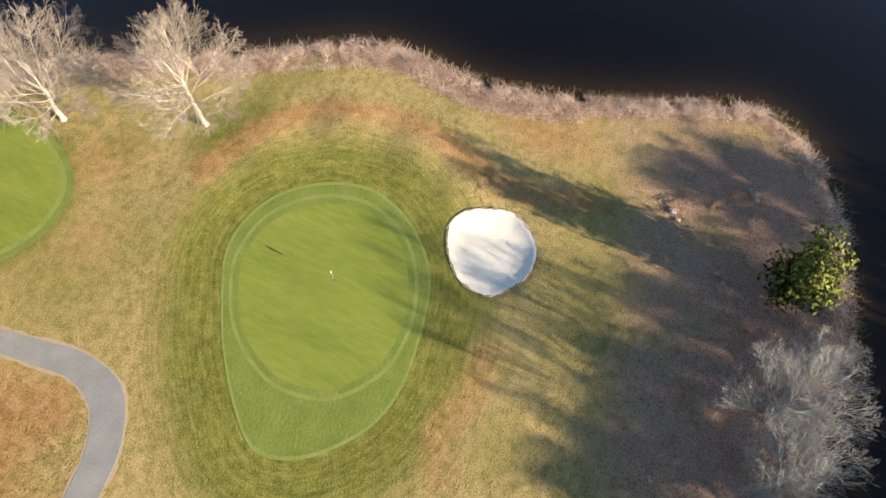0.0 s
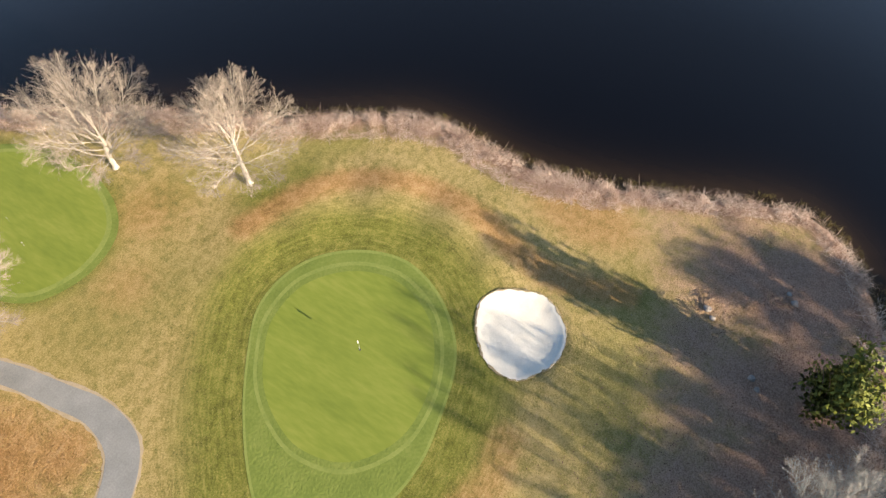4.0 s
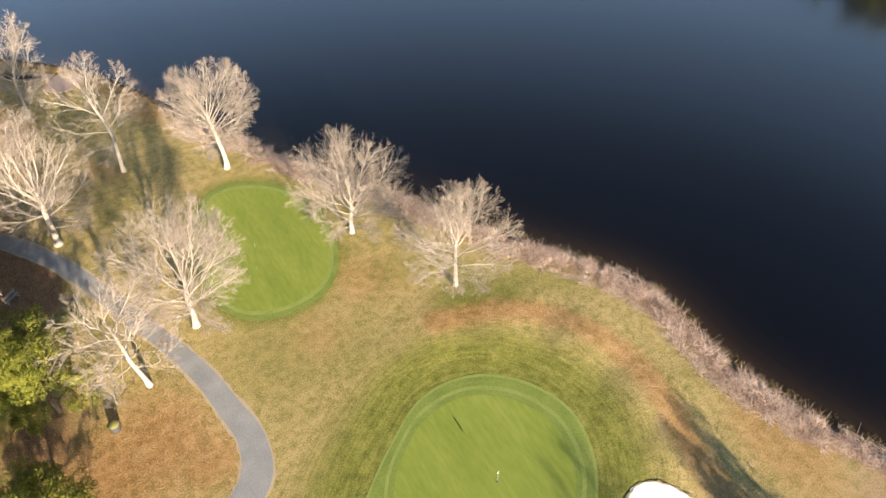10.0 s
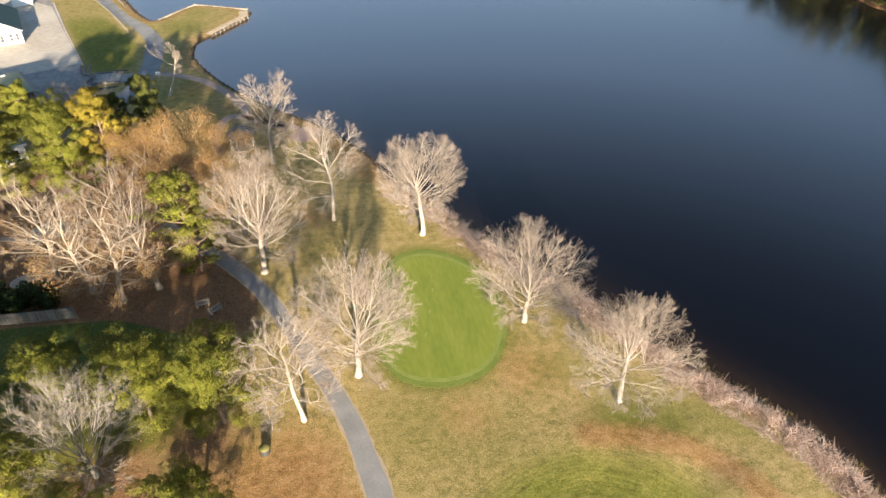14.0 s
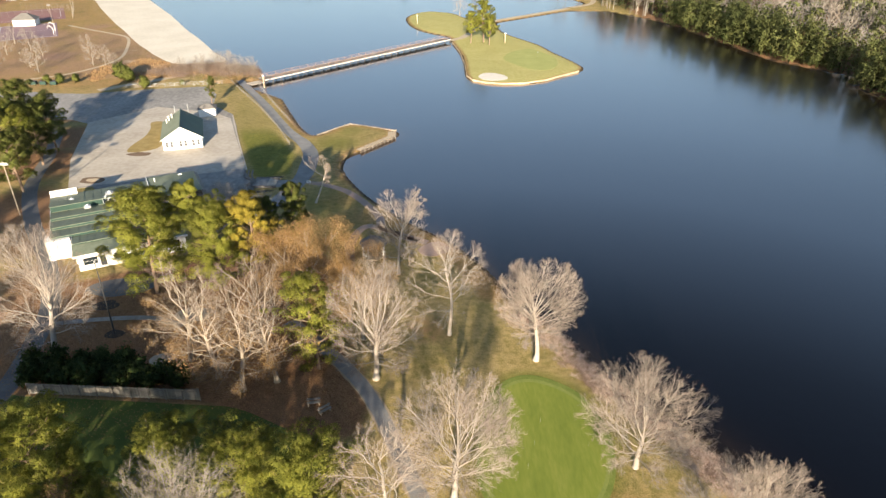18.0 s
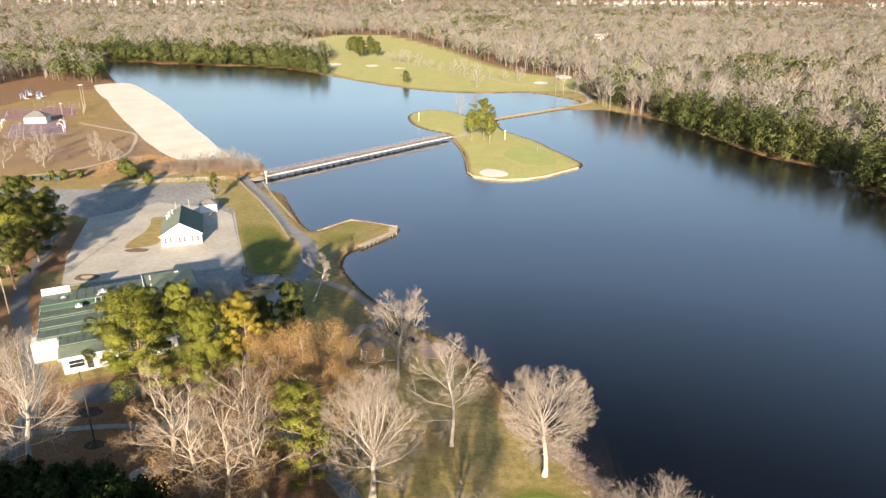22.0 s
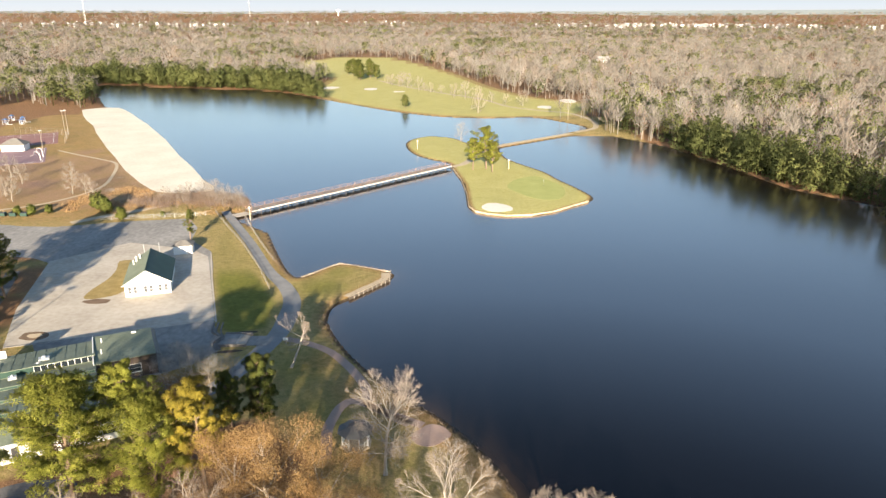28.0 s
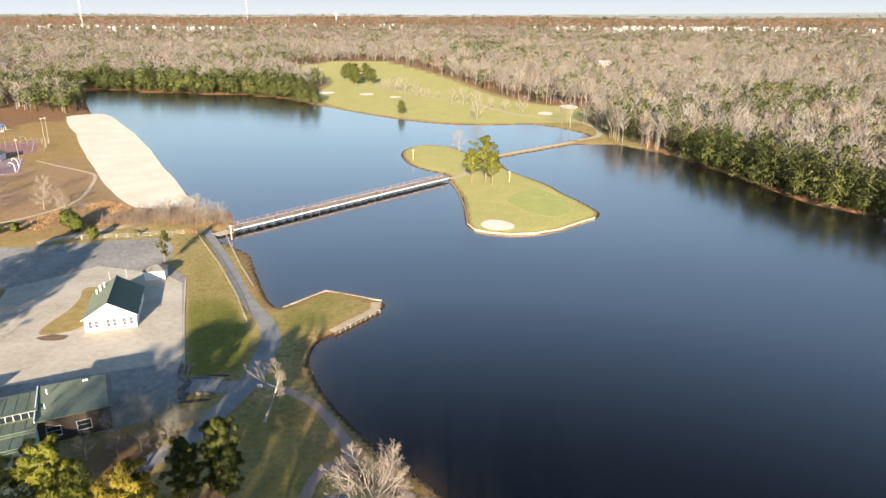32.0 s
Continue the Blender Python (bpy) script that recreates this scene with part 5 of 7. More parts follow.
def build_woods():
    rnd = np.random.RandomState(5)
    X, Y, R = [], [], []
    # Denser near, larger clumps further off.
    for r0, r1, gap in ((60, 420, 6.0), (420, 800, 8.5), (800, 1500, 15.0), (1500, 2600, 27.0), (2600, 4840, 46.0)):
        n = int((2 * r1) * r1 * 1.2 / gap**2)
        x, y = rnd.uniform(-r1, r1, n), rnd.uniform(-0.1 * r1, r1, n)
        d = np.hypot(x, y)
        k = (d > r0) & (d <= r1) & (np.abs(x) < 0.78 * y + 170) & (y > 40)
        X.append(x[k]), Y.append(y[k]), R.append(np.full(k.sum(), gap))
    x, y, gap = np.concatenate(X), np.concatenate(Y), np.concatenate(R)
    # a close row of evergreens down the east bank
    u = rnd.uniform(0, 1, 420)
    bank = np.array([(186, -20), (165, 50), (151, 120), (138, 200), (127, 237), (119, 272), (109, 313)], float)
    along = np.r_[0, np.cumsum(np.linalg.norm(np.diff(bank, axis=0), axis=1))]
    ex, ey = np.interp(u * along[-1], along, bank[:, 0]), np.interp(u * along[-1], along, bank[:, 1])
    x, y, gap = np.r_[x, ex + rnd.uniform(-2.0, 15, 420)], np.r_[y, ey], np.r_[gap, np.full(420, 6.0)]
    u = rnd.uniform(0, 1, 520)
    bank = np.array([(-86, 500), (-128, 546), (-169, 566), (-230, 577), (-297, 603), (-330, 590)], float)
    along = np.r_[0, np.cumsum(np.linalg.norm(np.diff(bank, axis=0), axis=1))]
    x = np.r_[x, np.interp(u * along[-1], along, bank[:, 0]) + rnd.uniform(-4, 4, 520)]
    y, gap = np.r_[y, np.interp(u * along[-1], along, bank[:, 1]) + rnd.uniform(0, 1, 520) ** 1.5 * 48], np.r_[gap, np.full(520, 6.0)]
    row = np.arange(len(x)) >= len(x) - 940
    near = np.hypot(x, y - 200) < 1200
    sandy = inside_by(BEACH, x, y) > -6
    s, fair = np.full(x.shape, -99.0), np.full(x.shape, -99.0)
    s[near], fair[near] = inside_by(LAKE, x[near], y[near]), inside_by(FAIRWAY, x[near], y[near])
    east = (x > 88) & (y > 40) & (y < 400)
    north = (y > 400) & ((x > -200) | (x > -320) & (y > 470))
    west = (x < -236) & (y > 440 - 0.55 * (x + 236)) | (x < -300) & (y > 300)
    back = np.hypot(x, y) > 800
    ok = (s < np.where(row, 1.2, np.where(east, -0.6, -2.0))) & (fair < -3) & ~sandy & (east | north | west | back | row)
    # Open ground: the houses' clearings.
    x, y, gap, s, row = x[ok], y[ok], gap[ok], s[ok], row[ok]
    wide = np.array([noise.noise(Vector((a * 0.006, b * 0.006, 3.1))) for a, b in zip(x, y)])
    fine = np.array([noise.noise(Vector((a * 0.03, b * 0.03, 7.7))) for a, b in zip(x, y)])
    shore = np.exp(s / 14.0)
    # Evergreens stand along the east and the north-west banks and in patches behind.
    chance = np.clip(0.07 + 0.75 * np.clip(wide - 0.12, 0, 1) + 0.25 * fine, 0.02, 0.75)
    chance = np.where((x > 95) & (y < 330) & (y > 60), np.clip(1.15 * np.exp((s + 2) / 16.0), 0.10, 0.9), chance)
    chance = np.where((y > 480) & (y < 700) & (x < -85) & (x > -420), np.clip(1.0 * np.exp((s + 2) / 60.0), 0.25, 0.92), chance)
    chance = np.where((x < -225) & (x > -300) & (y < 530), np.where(x > -262, 0.8, 0.3), chance)
    pine = (rnd.rand(len(x)) < chance) | row
    big = gap / 6.0
    h = rnd.uniform(12, 19, len(x)) * np.where(big > 2, 1.0, 1.0) * np.where(pine, 0.92, 1.0)
    w = np.where(pine, rnd.uniform(11, 17, len(x)), rnd.uniform(15, 22, len(x))) * np.clip(big, 1, 6) ** 0.75
    tint = np.clip(0.45 + 0.3 * fine + rnd.normal(0, 0.2, len(x)), 0, 1)
    far = np.hypot(x, y)
    z = ridge(x, y)
    P = np.stack([x, y, z], 1)
    b = ~pine & (far < 1500)
    thin_wood = ~pine & (far >= 1500)
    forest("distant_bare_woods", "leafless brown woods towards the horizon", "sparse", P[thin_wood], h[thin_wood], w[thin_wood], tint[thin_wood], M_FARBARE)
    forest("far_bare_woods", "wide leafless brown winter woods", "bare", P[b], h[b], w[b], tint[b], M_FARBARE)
    tall = pine & ((s > -18) & (x > 90) | row)
    rest = pine & ~tall
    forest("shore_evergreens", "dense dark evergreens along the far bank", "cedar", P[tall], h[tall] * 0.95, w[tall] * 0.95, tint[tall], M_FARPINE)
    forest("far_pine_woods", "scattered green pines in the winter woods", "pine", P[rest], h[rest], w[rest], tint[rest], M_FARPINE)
    print("woods", b.sum(), tall.sum(), rest.sum())


build_woods()

# ---- the peninsula ----
def scatter_on_bank(rnd, count, lo, hi, area, cond):
    """Random spots between two distances from the shore."""
    x0, x1, y0, y1 = area
    x, y = rnd.uniform(x0, x1, count), rnd.uniform(y0, y1, count)
    s = wet(x, y)
    k = (s > lo) & (s < hi) & cond(x, y)
    return np.stack([x[k], y[k]], 1), s[k]


def blades(rnd, pts, z, height, width, lean):
    """Slim upright slivers, bent every way."""
    k = len(pts)
    a = rnd.uniform(0, 6.28, k)
    side = np.stack([np.cos(a), np.sin(a), np.zeros(k)], 1) * (width * rnd.uniform(0.6, 1.4, k))[:, None] / 2
    base = np.c_[pts, z]
    tip = base + np.c_[rnd.normal(0, lean, (k, 2)), height * rnd.uniform(0.55, 1.25, k)]
    return np.stack([base - side, base + side, tip], 1).reshape(-1, 3), np.arange(3 * k).reshape(-1, 3)


def build_reeds():
    rnd = np.random.RandomState(61)
    area, bank = (8, 64, -52, 66), lambda x, y: (x > 14) | (y > 56)
    p, s = scatter_on_bank(rnd, 480000, -5.2, 0.3, area, bank)
    clump = np.array([noise.noise(Vector((a * 0.55, b * 0.55, 0.0))) + 0.6 * noise.noise(Vector((a * 0.2, b * 0.2, 5.0))) for a, b in p])
    depth = np.where(p[:, 1] < -18, 3.0, 4.6)
    k = (clump > -0.28) & (s > -depth + 1.0 * np.abs(clump)) & (rnd.rand(len(p)) < np.clip((s + depth + 0.6) / 1.3, 0.0, 1))
    p, s = p[k], s[k]
    tall = np.where(p[:, 1] < -18, 0.62, 0.85) * np.clip((s + 6.0) / 4.0, 0.5, 1.1)
    v, f = blades(rnd, p, smooth01(s, -1.6, 0.2) * -0.45, tall * 0.6, 0.06, 0.6)
    tagged(new("reeds", mesh_of("reeds", v, f, M_REED)), "thick belt of dry pinkish-tan reeds along the shore", "reeds", kind="stuff")
    p, s = scatter_on_bank(rnd, 150000, -0.3, 1.3, area, lambda x, y: x > 24)
    k = np.array([noise.noise(Vector((a * 0.3, b * 0.3, 9.0))) for a, b in p]) > -0.15
    p, s = p[k], s[k]
    v, f = blades(rnd, p, np.full(len(p), WATER_Z - 0.05), 0.55, 0.06, 0.25)
    tagged(new("wet_reeds", mesh_of("wet_reeds", v, f, M_REED_DARK)), "dark wet stalks standing in the shallow water", "reeds", kind="stuff")
    # single tall cattails at the water's edge
    p, s = scatter_on_bank(rnd, 3200, -0.6, 1.0, area, lambda x, y: x > 24)
    v, f = blades(rnd, p, np.full(len(p), WATER_Z), 1.05, 0.05, 0.22)
    tagged(new("cattails", mesh_of("cattails", v, f, M_REED)), "tall pale cattail stalks at the water's edge", "cattails", kind="stuff")
    # low dry weeds on the far banks
    p, s = scatter_on_bank(rnd, 90000, -1.6, 0.2, (-66, 22, 60, 206), lambda x, y: True)
    v, f = blades(rnd, p, smooth01(s, -1.6, 0.2) * -0.45, 0.4, 0.07, 0.25)
    tagged(new("bank_weeds", mesh_of("bank_weeds", v, f, M_TWIGBROWN)), "low brown weeds along the worn bank", "weeds", kind="stuff")


def build_tufts():
    """Rough grass tufts and fallen leaves that roughen the open ground."""
    rnd = np.random.RandomState(62)
    x, y = rnd.uniform(-14, 58, 130000), rnd.uniform(-48, 62, 130000)
    s = wet(x, y)
    g = np.maximum.reduce([inside_by(GREEN_1, x, y), inside_by(GREEN_2, x, y), inside_by(BUNKER, x, y), 1.5 - from_line(PATH_1, x, y)])
    k = (s < -1.5) & (g < -0.2)
    p = np.stack([x, y], 1)[k]
    n = np.array([noise.noise(Vector((a * 0.35, b * 0.35, 2.0))) for a, b in p])
    litter = (p[:, 1] < -26)
    p = p[(n + rnd.normal(0, 0.15, len(n)) > -0.05) & ~litter]
    v, f = blades(rnd, p, np.zeros(len(p)) - 0.02, 0.07, 0.07, 0.12)
    tagged(new("grass_tufts", mesh_of("grass_tufts", v, f, M_TUFT)), "rough uneven tufts of winter grass", "grass", kind="stuff")
    x, y = rnd.uniform(5, 60, 26000), rnd.uniform(-50, -20, 26000)
    k = (wet(x, y) < -0.8) & (rnd.rand(26000) < smooth01(-y, 22, 36))
    c = np.c_[x[k], y[k], np.full(k.sum(), 0.05)]
    v, f = shards(rnd, c, 0.11, 0.9, 1.3)
    v[:, 2] = 0.05 + (v[:, 2] - 0.05) * 0.3
    tagged(new("fallen_leaves", mesh_of("fallen_leaves", v, f, M_LITTERLEAF)), "scattered fallen brown leaves under the trees", "leaves", kind="stuff")
    x, y = rnd.uniform(-62, 0, 26000), rnd.uniform(4, 72, 26000)
    k = (np.maximum(1.5 - from_line(PATH_1, x, y), inside_by(GREEN_2, x, y)) < -0.1) & ((y > 37) & (x < -9) | (x < -2) & (y < 24) & (x > -30))
    c = np.c_[x[k], y[k], np.full(k.sum(), 0.05)]
    v, f = shards(rnd, c, 0.15, 0.9, 1.3)
    v[:, 2] = 0.05 + (v[:, 2] - 0.05) * 0.3
    tagged(new("fallen_leaves", mesh_of("fallen_leaves", v, f, M_OAKLEAF)), "scattered fallen orange leaves under the pines", "leaves", kind="stuff")


M_TUFT = leafy("grass_blades", [(0.12, 0.12, 0.03), (0.25, 0.215, 0.07), (0.38, 0.305, 0.13)], clump=5.0)
M_LITTERLEAF = leafy("leaf_litter", [(0.075, 0.042, 0.03), (0.17, 0.10, 0.07), (0.30, 0.21, 0.16)], clump=5.0)
build_reeds()
build_tufts()


def flagstick(x, y, tall, lean=(0, 0), cloth=1.0):
    t = thing("golf_flag", "thin white pin with a small pale flag on the green", "golf flag", pose(x, y, 0.03), "pins")
    bm = rod(bmesh.new(), (0, 0, 0), (lean[0], lean[1], tall), 0.016 if cloth else 0.012, 0.011 if cloth else 0.008, 6)
    part("pole", bm, M_METAL, t)
    if not cloth:
        t["label"] = "thin white practice pin on the green"
        return
    bm = bmesh.new()
    cols = [[bm.verts.new((lean[0] - i * 0.035, lean[1] + 0.05 * math.sin(i * 1.7) + o, tall - 0.03 - z)) for z in (0, 0.48)] for i in range(5) for o in (0.0,)]
    for a, b in zip(cols, cols[1:]):
        bm.faces.new((a[0], a[1], b[1], b[0]))
    bmesh.ops.solidify(bm, geom=bm.faces[:], thickness=0.012)
    part("flag", bm, M_WHITE, t, "small pale cloth flag")
    bm = bmesh.new()
    bmesh.ops.create_cone(bm, cap_ends=True, segments=12, radius1=0.11, radius2=0.11, depth=0.02, matrix=Matrix.Translation((0, 0, 0.004)))
    part("cup", bm, M_DARKMETAL, t, "dark hole cup")


flagstick(19.2, -3.8, 2.1)
flagstick(12.2, 40.0, 0.8, cloth=0.0)
flagstick(9.8, 32.4, 0.8, cloth=0.0)
flagstick(11.0, 36.2, 0.7, cloth=0.0)


def rock(x, y, size, seed, label, group="rocks"):
    rnd = np.random.RandomState(seed)
    bm = bmesh.new()
    bmesh.ops.create_icosphere(bm, subdivisions=2, radius=size)
    for v in bm.verts:
        v.co *= 0.75 + 0.45 * noise.noise(v.co * (1.3 / size) + Vector((seed, 0, 0)))
        v.co.z = v.co.z * 0.55 + size * 0.2
    ob = part("rock", bm, M_ROCK, None)
    ob.matrix_basis = pose(x, y, 0, 0, 0, rnd.uniform(0, 360))
    tagged(ob, label, "rock", group)


for i, (x, y, r) in enumerate(((42.0, -30.6, 0.55), (41.2, -31.4, 0.4), (47.5, -38.0, 0.5), (48.3, -37.2, 0.35), (37, -36.8, 0.45), (36.2, -37.6, 0.35))):
    rock(x, y, r, 70 + i, "grey-brown rock half buried in leaf litter")


def debris(x, y, size, seed):
    """A low heap of dead sticks."""
    rnd = np.random.RandomState(seed)
    t = thing("brush_pile", "small dark heap of fallen sticks and leaves", "brush pile", pose(x, y, 0), "brush piles")
    for i in range(16):
        a, b = rnd.normal(0, size * 0.5, 2), rnd.uniform(0, 6.28)
        l = size * rnd.uniform(0.4, 0.9)
        bm = rod(bmesh.new(), (a[0] - math.cos(b) * l, a[1] - math.sin(b) * l, 0.03), (a[0] + math.cos(b) * l, a[1] + math.sin(b) * l, rnd.uniform(0.05, 0.5)), 0.035, 0.015, 4)
        part("stick", bm, M_PINEBARK, t)


for i, (x, y, r) in enumerate(((42.6, -30.2, 1.0), (47.0, -36.6, 1.6), (44.5, -34.5, 1.0), (32.0, -40.5, 1.4), (24.0, -38.0, 1.3))):
    debris(x, y, r, 90 + i)

# a big round tennis-ball bin by the pines and the leafless shrub at the path
def path_bin(x, y):
    t = thing("round_bin", "dark round bin with a domed yellow lid", "bin", pose(x, y, 0))
    part("body", rod(bmesh.new(), (0, 0, 0), (0, 0, 0.9), 0.5, 0.55, 16), M_DARKMETAL, t)
    bm = bmesh.new()
    bmesh.ops.create_uvsphere(bm, u_segments=16, v_segments=8, radius=0.56, matrix=Matrix.Translation((0, 0, 0.9)) @ Matrix.Diagonal((1, 1, 0.5, 1)))
    part("lid", bm, M_YELLOWGREEN, t, "domed dull yellow lid")


path_bin(-9.4, 19.6)


def fence_run(name, label, a, b, post_gap, tall, rails, post_r, rail_h, mat, group="", panel=False):
    """Posts and rails, or boarded panels, between two points; each a part."""
    a, b = Vector((*a, 0)), Vector((*b, 0))
    d = b - a
    n = max(1, round(d.length / post_gap))
    t = thing(name, label, "fence", Matrix.Translation(a) @ Matrix.Rotation(math.atan2(d.y, d.x), 4, "Z"), group)
    step = d.length / n
    post = mesh_from_bm("post", boxes((-post_r, -post_r, -0.3, post_r, post_r, tall), bevel=0.01), mat)
    for i in range(n + 1):
        part("post", post, mat, t, at=Matrix.Translation((i * step, 0, 0)))
    if panel:
        rnd = np.random.RandomState(3)
        w = step / round(step / 0.19)
        plank = [mesh_from_bm("board", boxes((0.006, 0.04, 0.05, w - 0.006, 0.07, tall - 0.1 + rnd.uniform(-0.08, 0.04))), mat) for k in range(4)]
        rail = mesh_from_bm("rail", boxes((0, 0.0, -0.05, step, 0.04, 0.05)), mat)
        for i in range(n):
            for k in range(round(step / w)):
                part("board", plank[rnd.randint(4)], mat, t, at=Matrix.Translation((i * step + k * w, post_r, 0)))
            for z in (0.4, tall - 0.45):
                part("rail", rail, mat, t, at=Matrix.Translation((i * step, post_r, z)))
    else:
        for z in rails:
            rail = mesh_from_bm("rail", boxes((0, -0.03, z - rail_h / 2, step, 0.03, z + rail_h / 2)), mat)
            for i in range(n):
                part("rail", rail, mat, t, at=Matrix.Translation((i * step, 0, 0)))
    return t


def mesh_from_bm(name, bm, mat):
    me = bpy.data.meshes.new(name)
    bm.to_mesh(me)
    bm.free()
    me.materials.append(mat)
    return me


fence_run("board_fence", "weathered grey board fence in front of a dark hedge", (-55.2, 45.2), (-32.0, 43.9), 2.3, 1.9, (), 0.06, 0, M_GREYTIMBER, panel=True)
for i in range(11):
    h = bush(120 + i, 3.4 + 0.5 * math.sin(i * 2.1), 3.3, "dark clipped evergreen of the hedge behind the fence", M_HEDGE, "hedge_shrub", "hedge", 1500, 0.26, "hedge") if i < 3 else again(hedge[i % 3], 0, 0, 0, 1.0)
    hedge = [h] if i == 0 else hedge + [h]
    place(h, -56.0 + i * 2.05, 47.2 + (i % 2) * 0.9 - i * 0.04, i * 50, 1.0)
for i in range(5):
    place(again(hedge[i % 3], 0, 0), -57.0 + i * 3.2, 50.3, i * 70, 1.0)


def bench(x, y, turn):
    t = thing("picnic_bench", "pale weathered bench under the trees", "bench", pose(x, y, 0, 0, 0, turn), "benches")
    for k in range(3):
        part("slat", boxes((-0.9, -0.25 + k * 0.17, 0.43, 0.9, -0.1 + k * 0.17, 0.47)), M_GREYTIMBER, t)
    for k in range(2):
        part("slat", boxes((-0.9, 0.27, 0.6 + k * 0.18, 0.9, 0.31, 0.74 + k * 0.18)), M_GREYTIMBER, t)
    for sx in (-0.7, 0.7):
        part("leg", boxes((sx - 0.05, -0.22, 0, sx + 0.05, 0.28, 0.43)), M_TIMBER, t)
        part("back_post", boxes((sx - 0.04, 0.31, 0, sx + 0.04, 0.36, 1.0)), M_TIMBER, t)


bench(-17.0, 43.2, 10)
bench(-15.3, 41.8, 40)
bench(-33.5, 45.0, 5)


def stone_slab(name, label, x, y, rx, ry, z, mat, seed, category="pavement", turn=0.0):
    rnd = np.random.RandomState(seed)
    a = np.arange(10) * 0.6283
    p = np.stack([np.cos(a) * rx, np.sin(a) * ry], 1) * rnd.uniform(0.85, 1.12, 10)[:, None]
    c, s = math.cos(turn), math.sin(turn)
    p = p @ np.array([[c, s], [-s, c]]) + (x, y)
    return patch(name, ring(p, 3), z, mat, label, category)


stone_slab("pavement_pale", "pale worn paving between the trees", -39.5, 64, 3.2, 2.2, 0.03, M_CONC, 1)
stone_slab("pavement_pale", "pale worn paving between the trees", -40, 52.5, 2.2, 1.6, 0.03, M_CONC, 2)
# The yard's shade is put into this darker asphalt colour.
stone_slab("yard", "grey asphalt yard by the clubhouse, darkened for its shade", -54, 72, 5.5, 3.2, 0.02, M_MULCH3, 3, turn=0.2)
strip("yard_path", line([(-60, 36), (-59, 46), (-61, 58), (-64, 68), (-72, 82), (-82, 96), (-92, 114), (-98, 134), (-105, 152)]), 3.0, 0.018, M_MULCH3, "worn dark service road past the clubhouse", "road")
strip("garden_path", line([(-62, 61), (-54, 62.5), (-46, 63), (-40, 61)]), 1.1, 0.025, M_LOT, "pale curved garden path", "path")


def tall_pole(x, y, tall, lamp=False, mulch=True, name="flagpole", label="tall dark pole standing in a mulch ring"):
    t = thing(name, label, "pole", pose(x, y, 0))
    part("shaft", rod(bmesh.new(), (0, 0, 0), (0, 0, tall), 0.13, 0.07, 10), M_DARKMETAL if not lamp else M_TIMBER, t)
    if lamp:
        part("crossarm", boxes((-1.0, -0.06, tall - 0.9, 1.0, 0.06, tall - 0.78)), M_METAL, t)
        for k in (-0.8, -0.27, 0.27, 0.8):
            part("floodlight", boxes((k - 0.2, -0.35, tall - 0.75, k + 0.2, -0.05, tall - 0.35), bevel=0.03), M_WHITE, t, "pale floodlight head")
    else:
        bm = bmesh.new()
        bmesh.ops.create_uvsphere(bm, u_segments=10, v_segments=6, radius=0.14, matrix=Matrix.Translation((0, 0, tall + 0.08)))
        part("finial", bm, M_METAL, t, "small metal ball")


tall_pole(-49.6, 58.7, 12.5)
tall_pole(-86.4, 99.5, 11.8, True, name="floodlight_pole", label="weathered pole with pale floodlights by the road")
stone_slab("mulch_ring", "dark mulch ring on the lawn", -49.6, 58.7, 1.5, 1.1, 0.03, M_MULCH, 5, "mulch")
stone_slab("mulch_ring", "dark mulch ring with stones on the lawn", -54.5, 66.5, 2.1, 1.5, 0.035, M_MULCH, 6, "mulch")

# ---- buildings and the shore beyond ----
def walled(length, height, thick, holes):
    """A wall along x from 0, with real openings (x0, z0, x1, z1)."""
    xs = sorted({0, length, *[h[0] for h in holes], *[h[2] for h in holes]})
    zs = sorted({0, height, *[h[1] for h in holes], *[h[3] for h in holes]})
    bm = bmesh.new()
    for x0, x1 in zip(xs, xs[1:]):
        for z0, z1 in zip(zs, zs[1:]):
            if not any(h[0] <= x0 and x1 <= h[2] and h[1] <= z0 and z1 <= h[3] for h in holes):
                box(bm, x0, 0, z0, x1, thick, z1)
    bmesh.ops.remove_doubles(bm, verts=bm.verts, dist=0.001)
    return bm


def window(parent, m, x0, z0, x1, z1, bars=1, mat=None, glass=None):
    """A window in its opening: frame, panes and a glazing bar."""
    w = part("window", boxes((x0, 0.03, z0, x0 + 0.07, 0.11, z1), (x1 - 0.07, 0.03, z0, x1, 0.11, z1), (x0 + 0.07, 0.03, z0, x1 - 0.07, 0.11, z0 + 0.07), (x0 + 0.07, 0.03, z1 - 0.07, x1 - 0.07, 0.11, z1)), mat or M_WHITE, parent, at=m)
    part("pane", boxes((x0 + 0.07, 0.06, z0 + 0.07, x1 - 0.07, 0.08, z1 - 0.07)), glass or M_GLASS, w, "pale curtained pane" if glass else "dark glass pane")
    for k in range(bars):
        z = z0 + (z1 - z0) * (k + 1) / (bars + 1)
        part("glazing_bar", boxes((x0 + 0.07, 0.045, z - 0.02, x1 - 0.07, 0.06, z + 0.02)), mat or M_WHITE, w)
    part("sill", boxes((x0 - 0.05, -0.05, z0 - 0.06, x1 + 0.05, 0.03, z0)), mat or M_WHITE, w)


def slope(parent, name, quad, thick, mat, label=""):
    """A roof plane from four corners, with thickness."""
    bm = bmesh.new()
    f = bm.faces.new([bm.verts.new(p) for p in quad])
    bm.faces.ensure_lookup_table()
    f.normal_update()
    if f.normal.z < 0:
        f.normal_flip()
    bmesh.ops.solidify(bm, geom=bm.faces[:], thickness=thick)
    return part(name, bm, mat, parent, label)


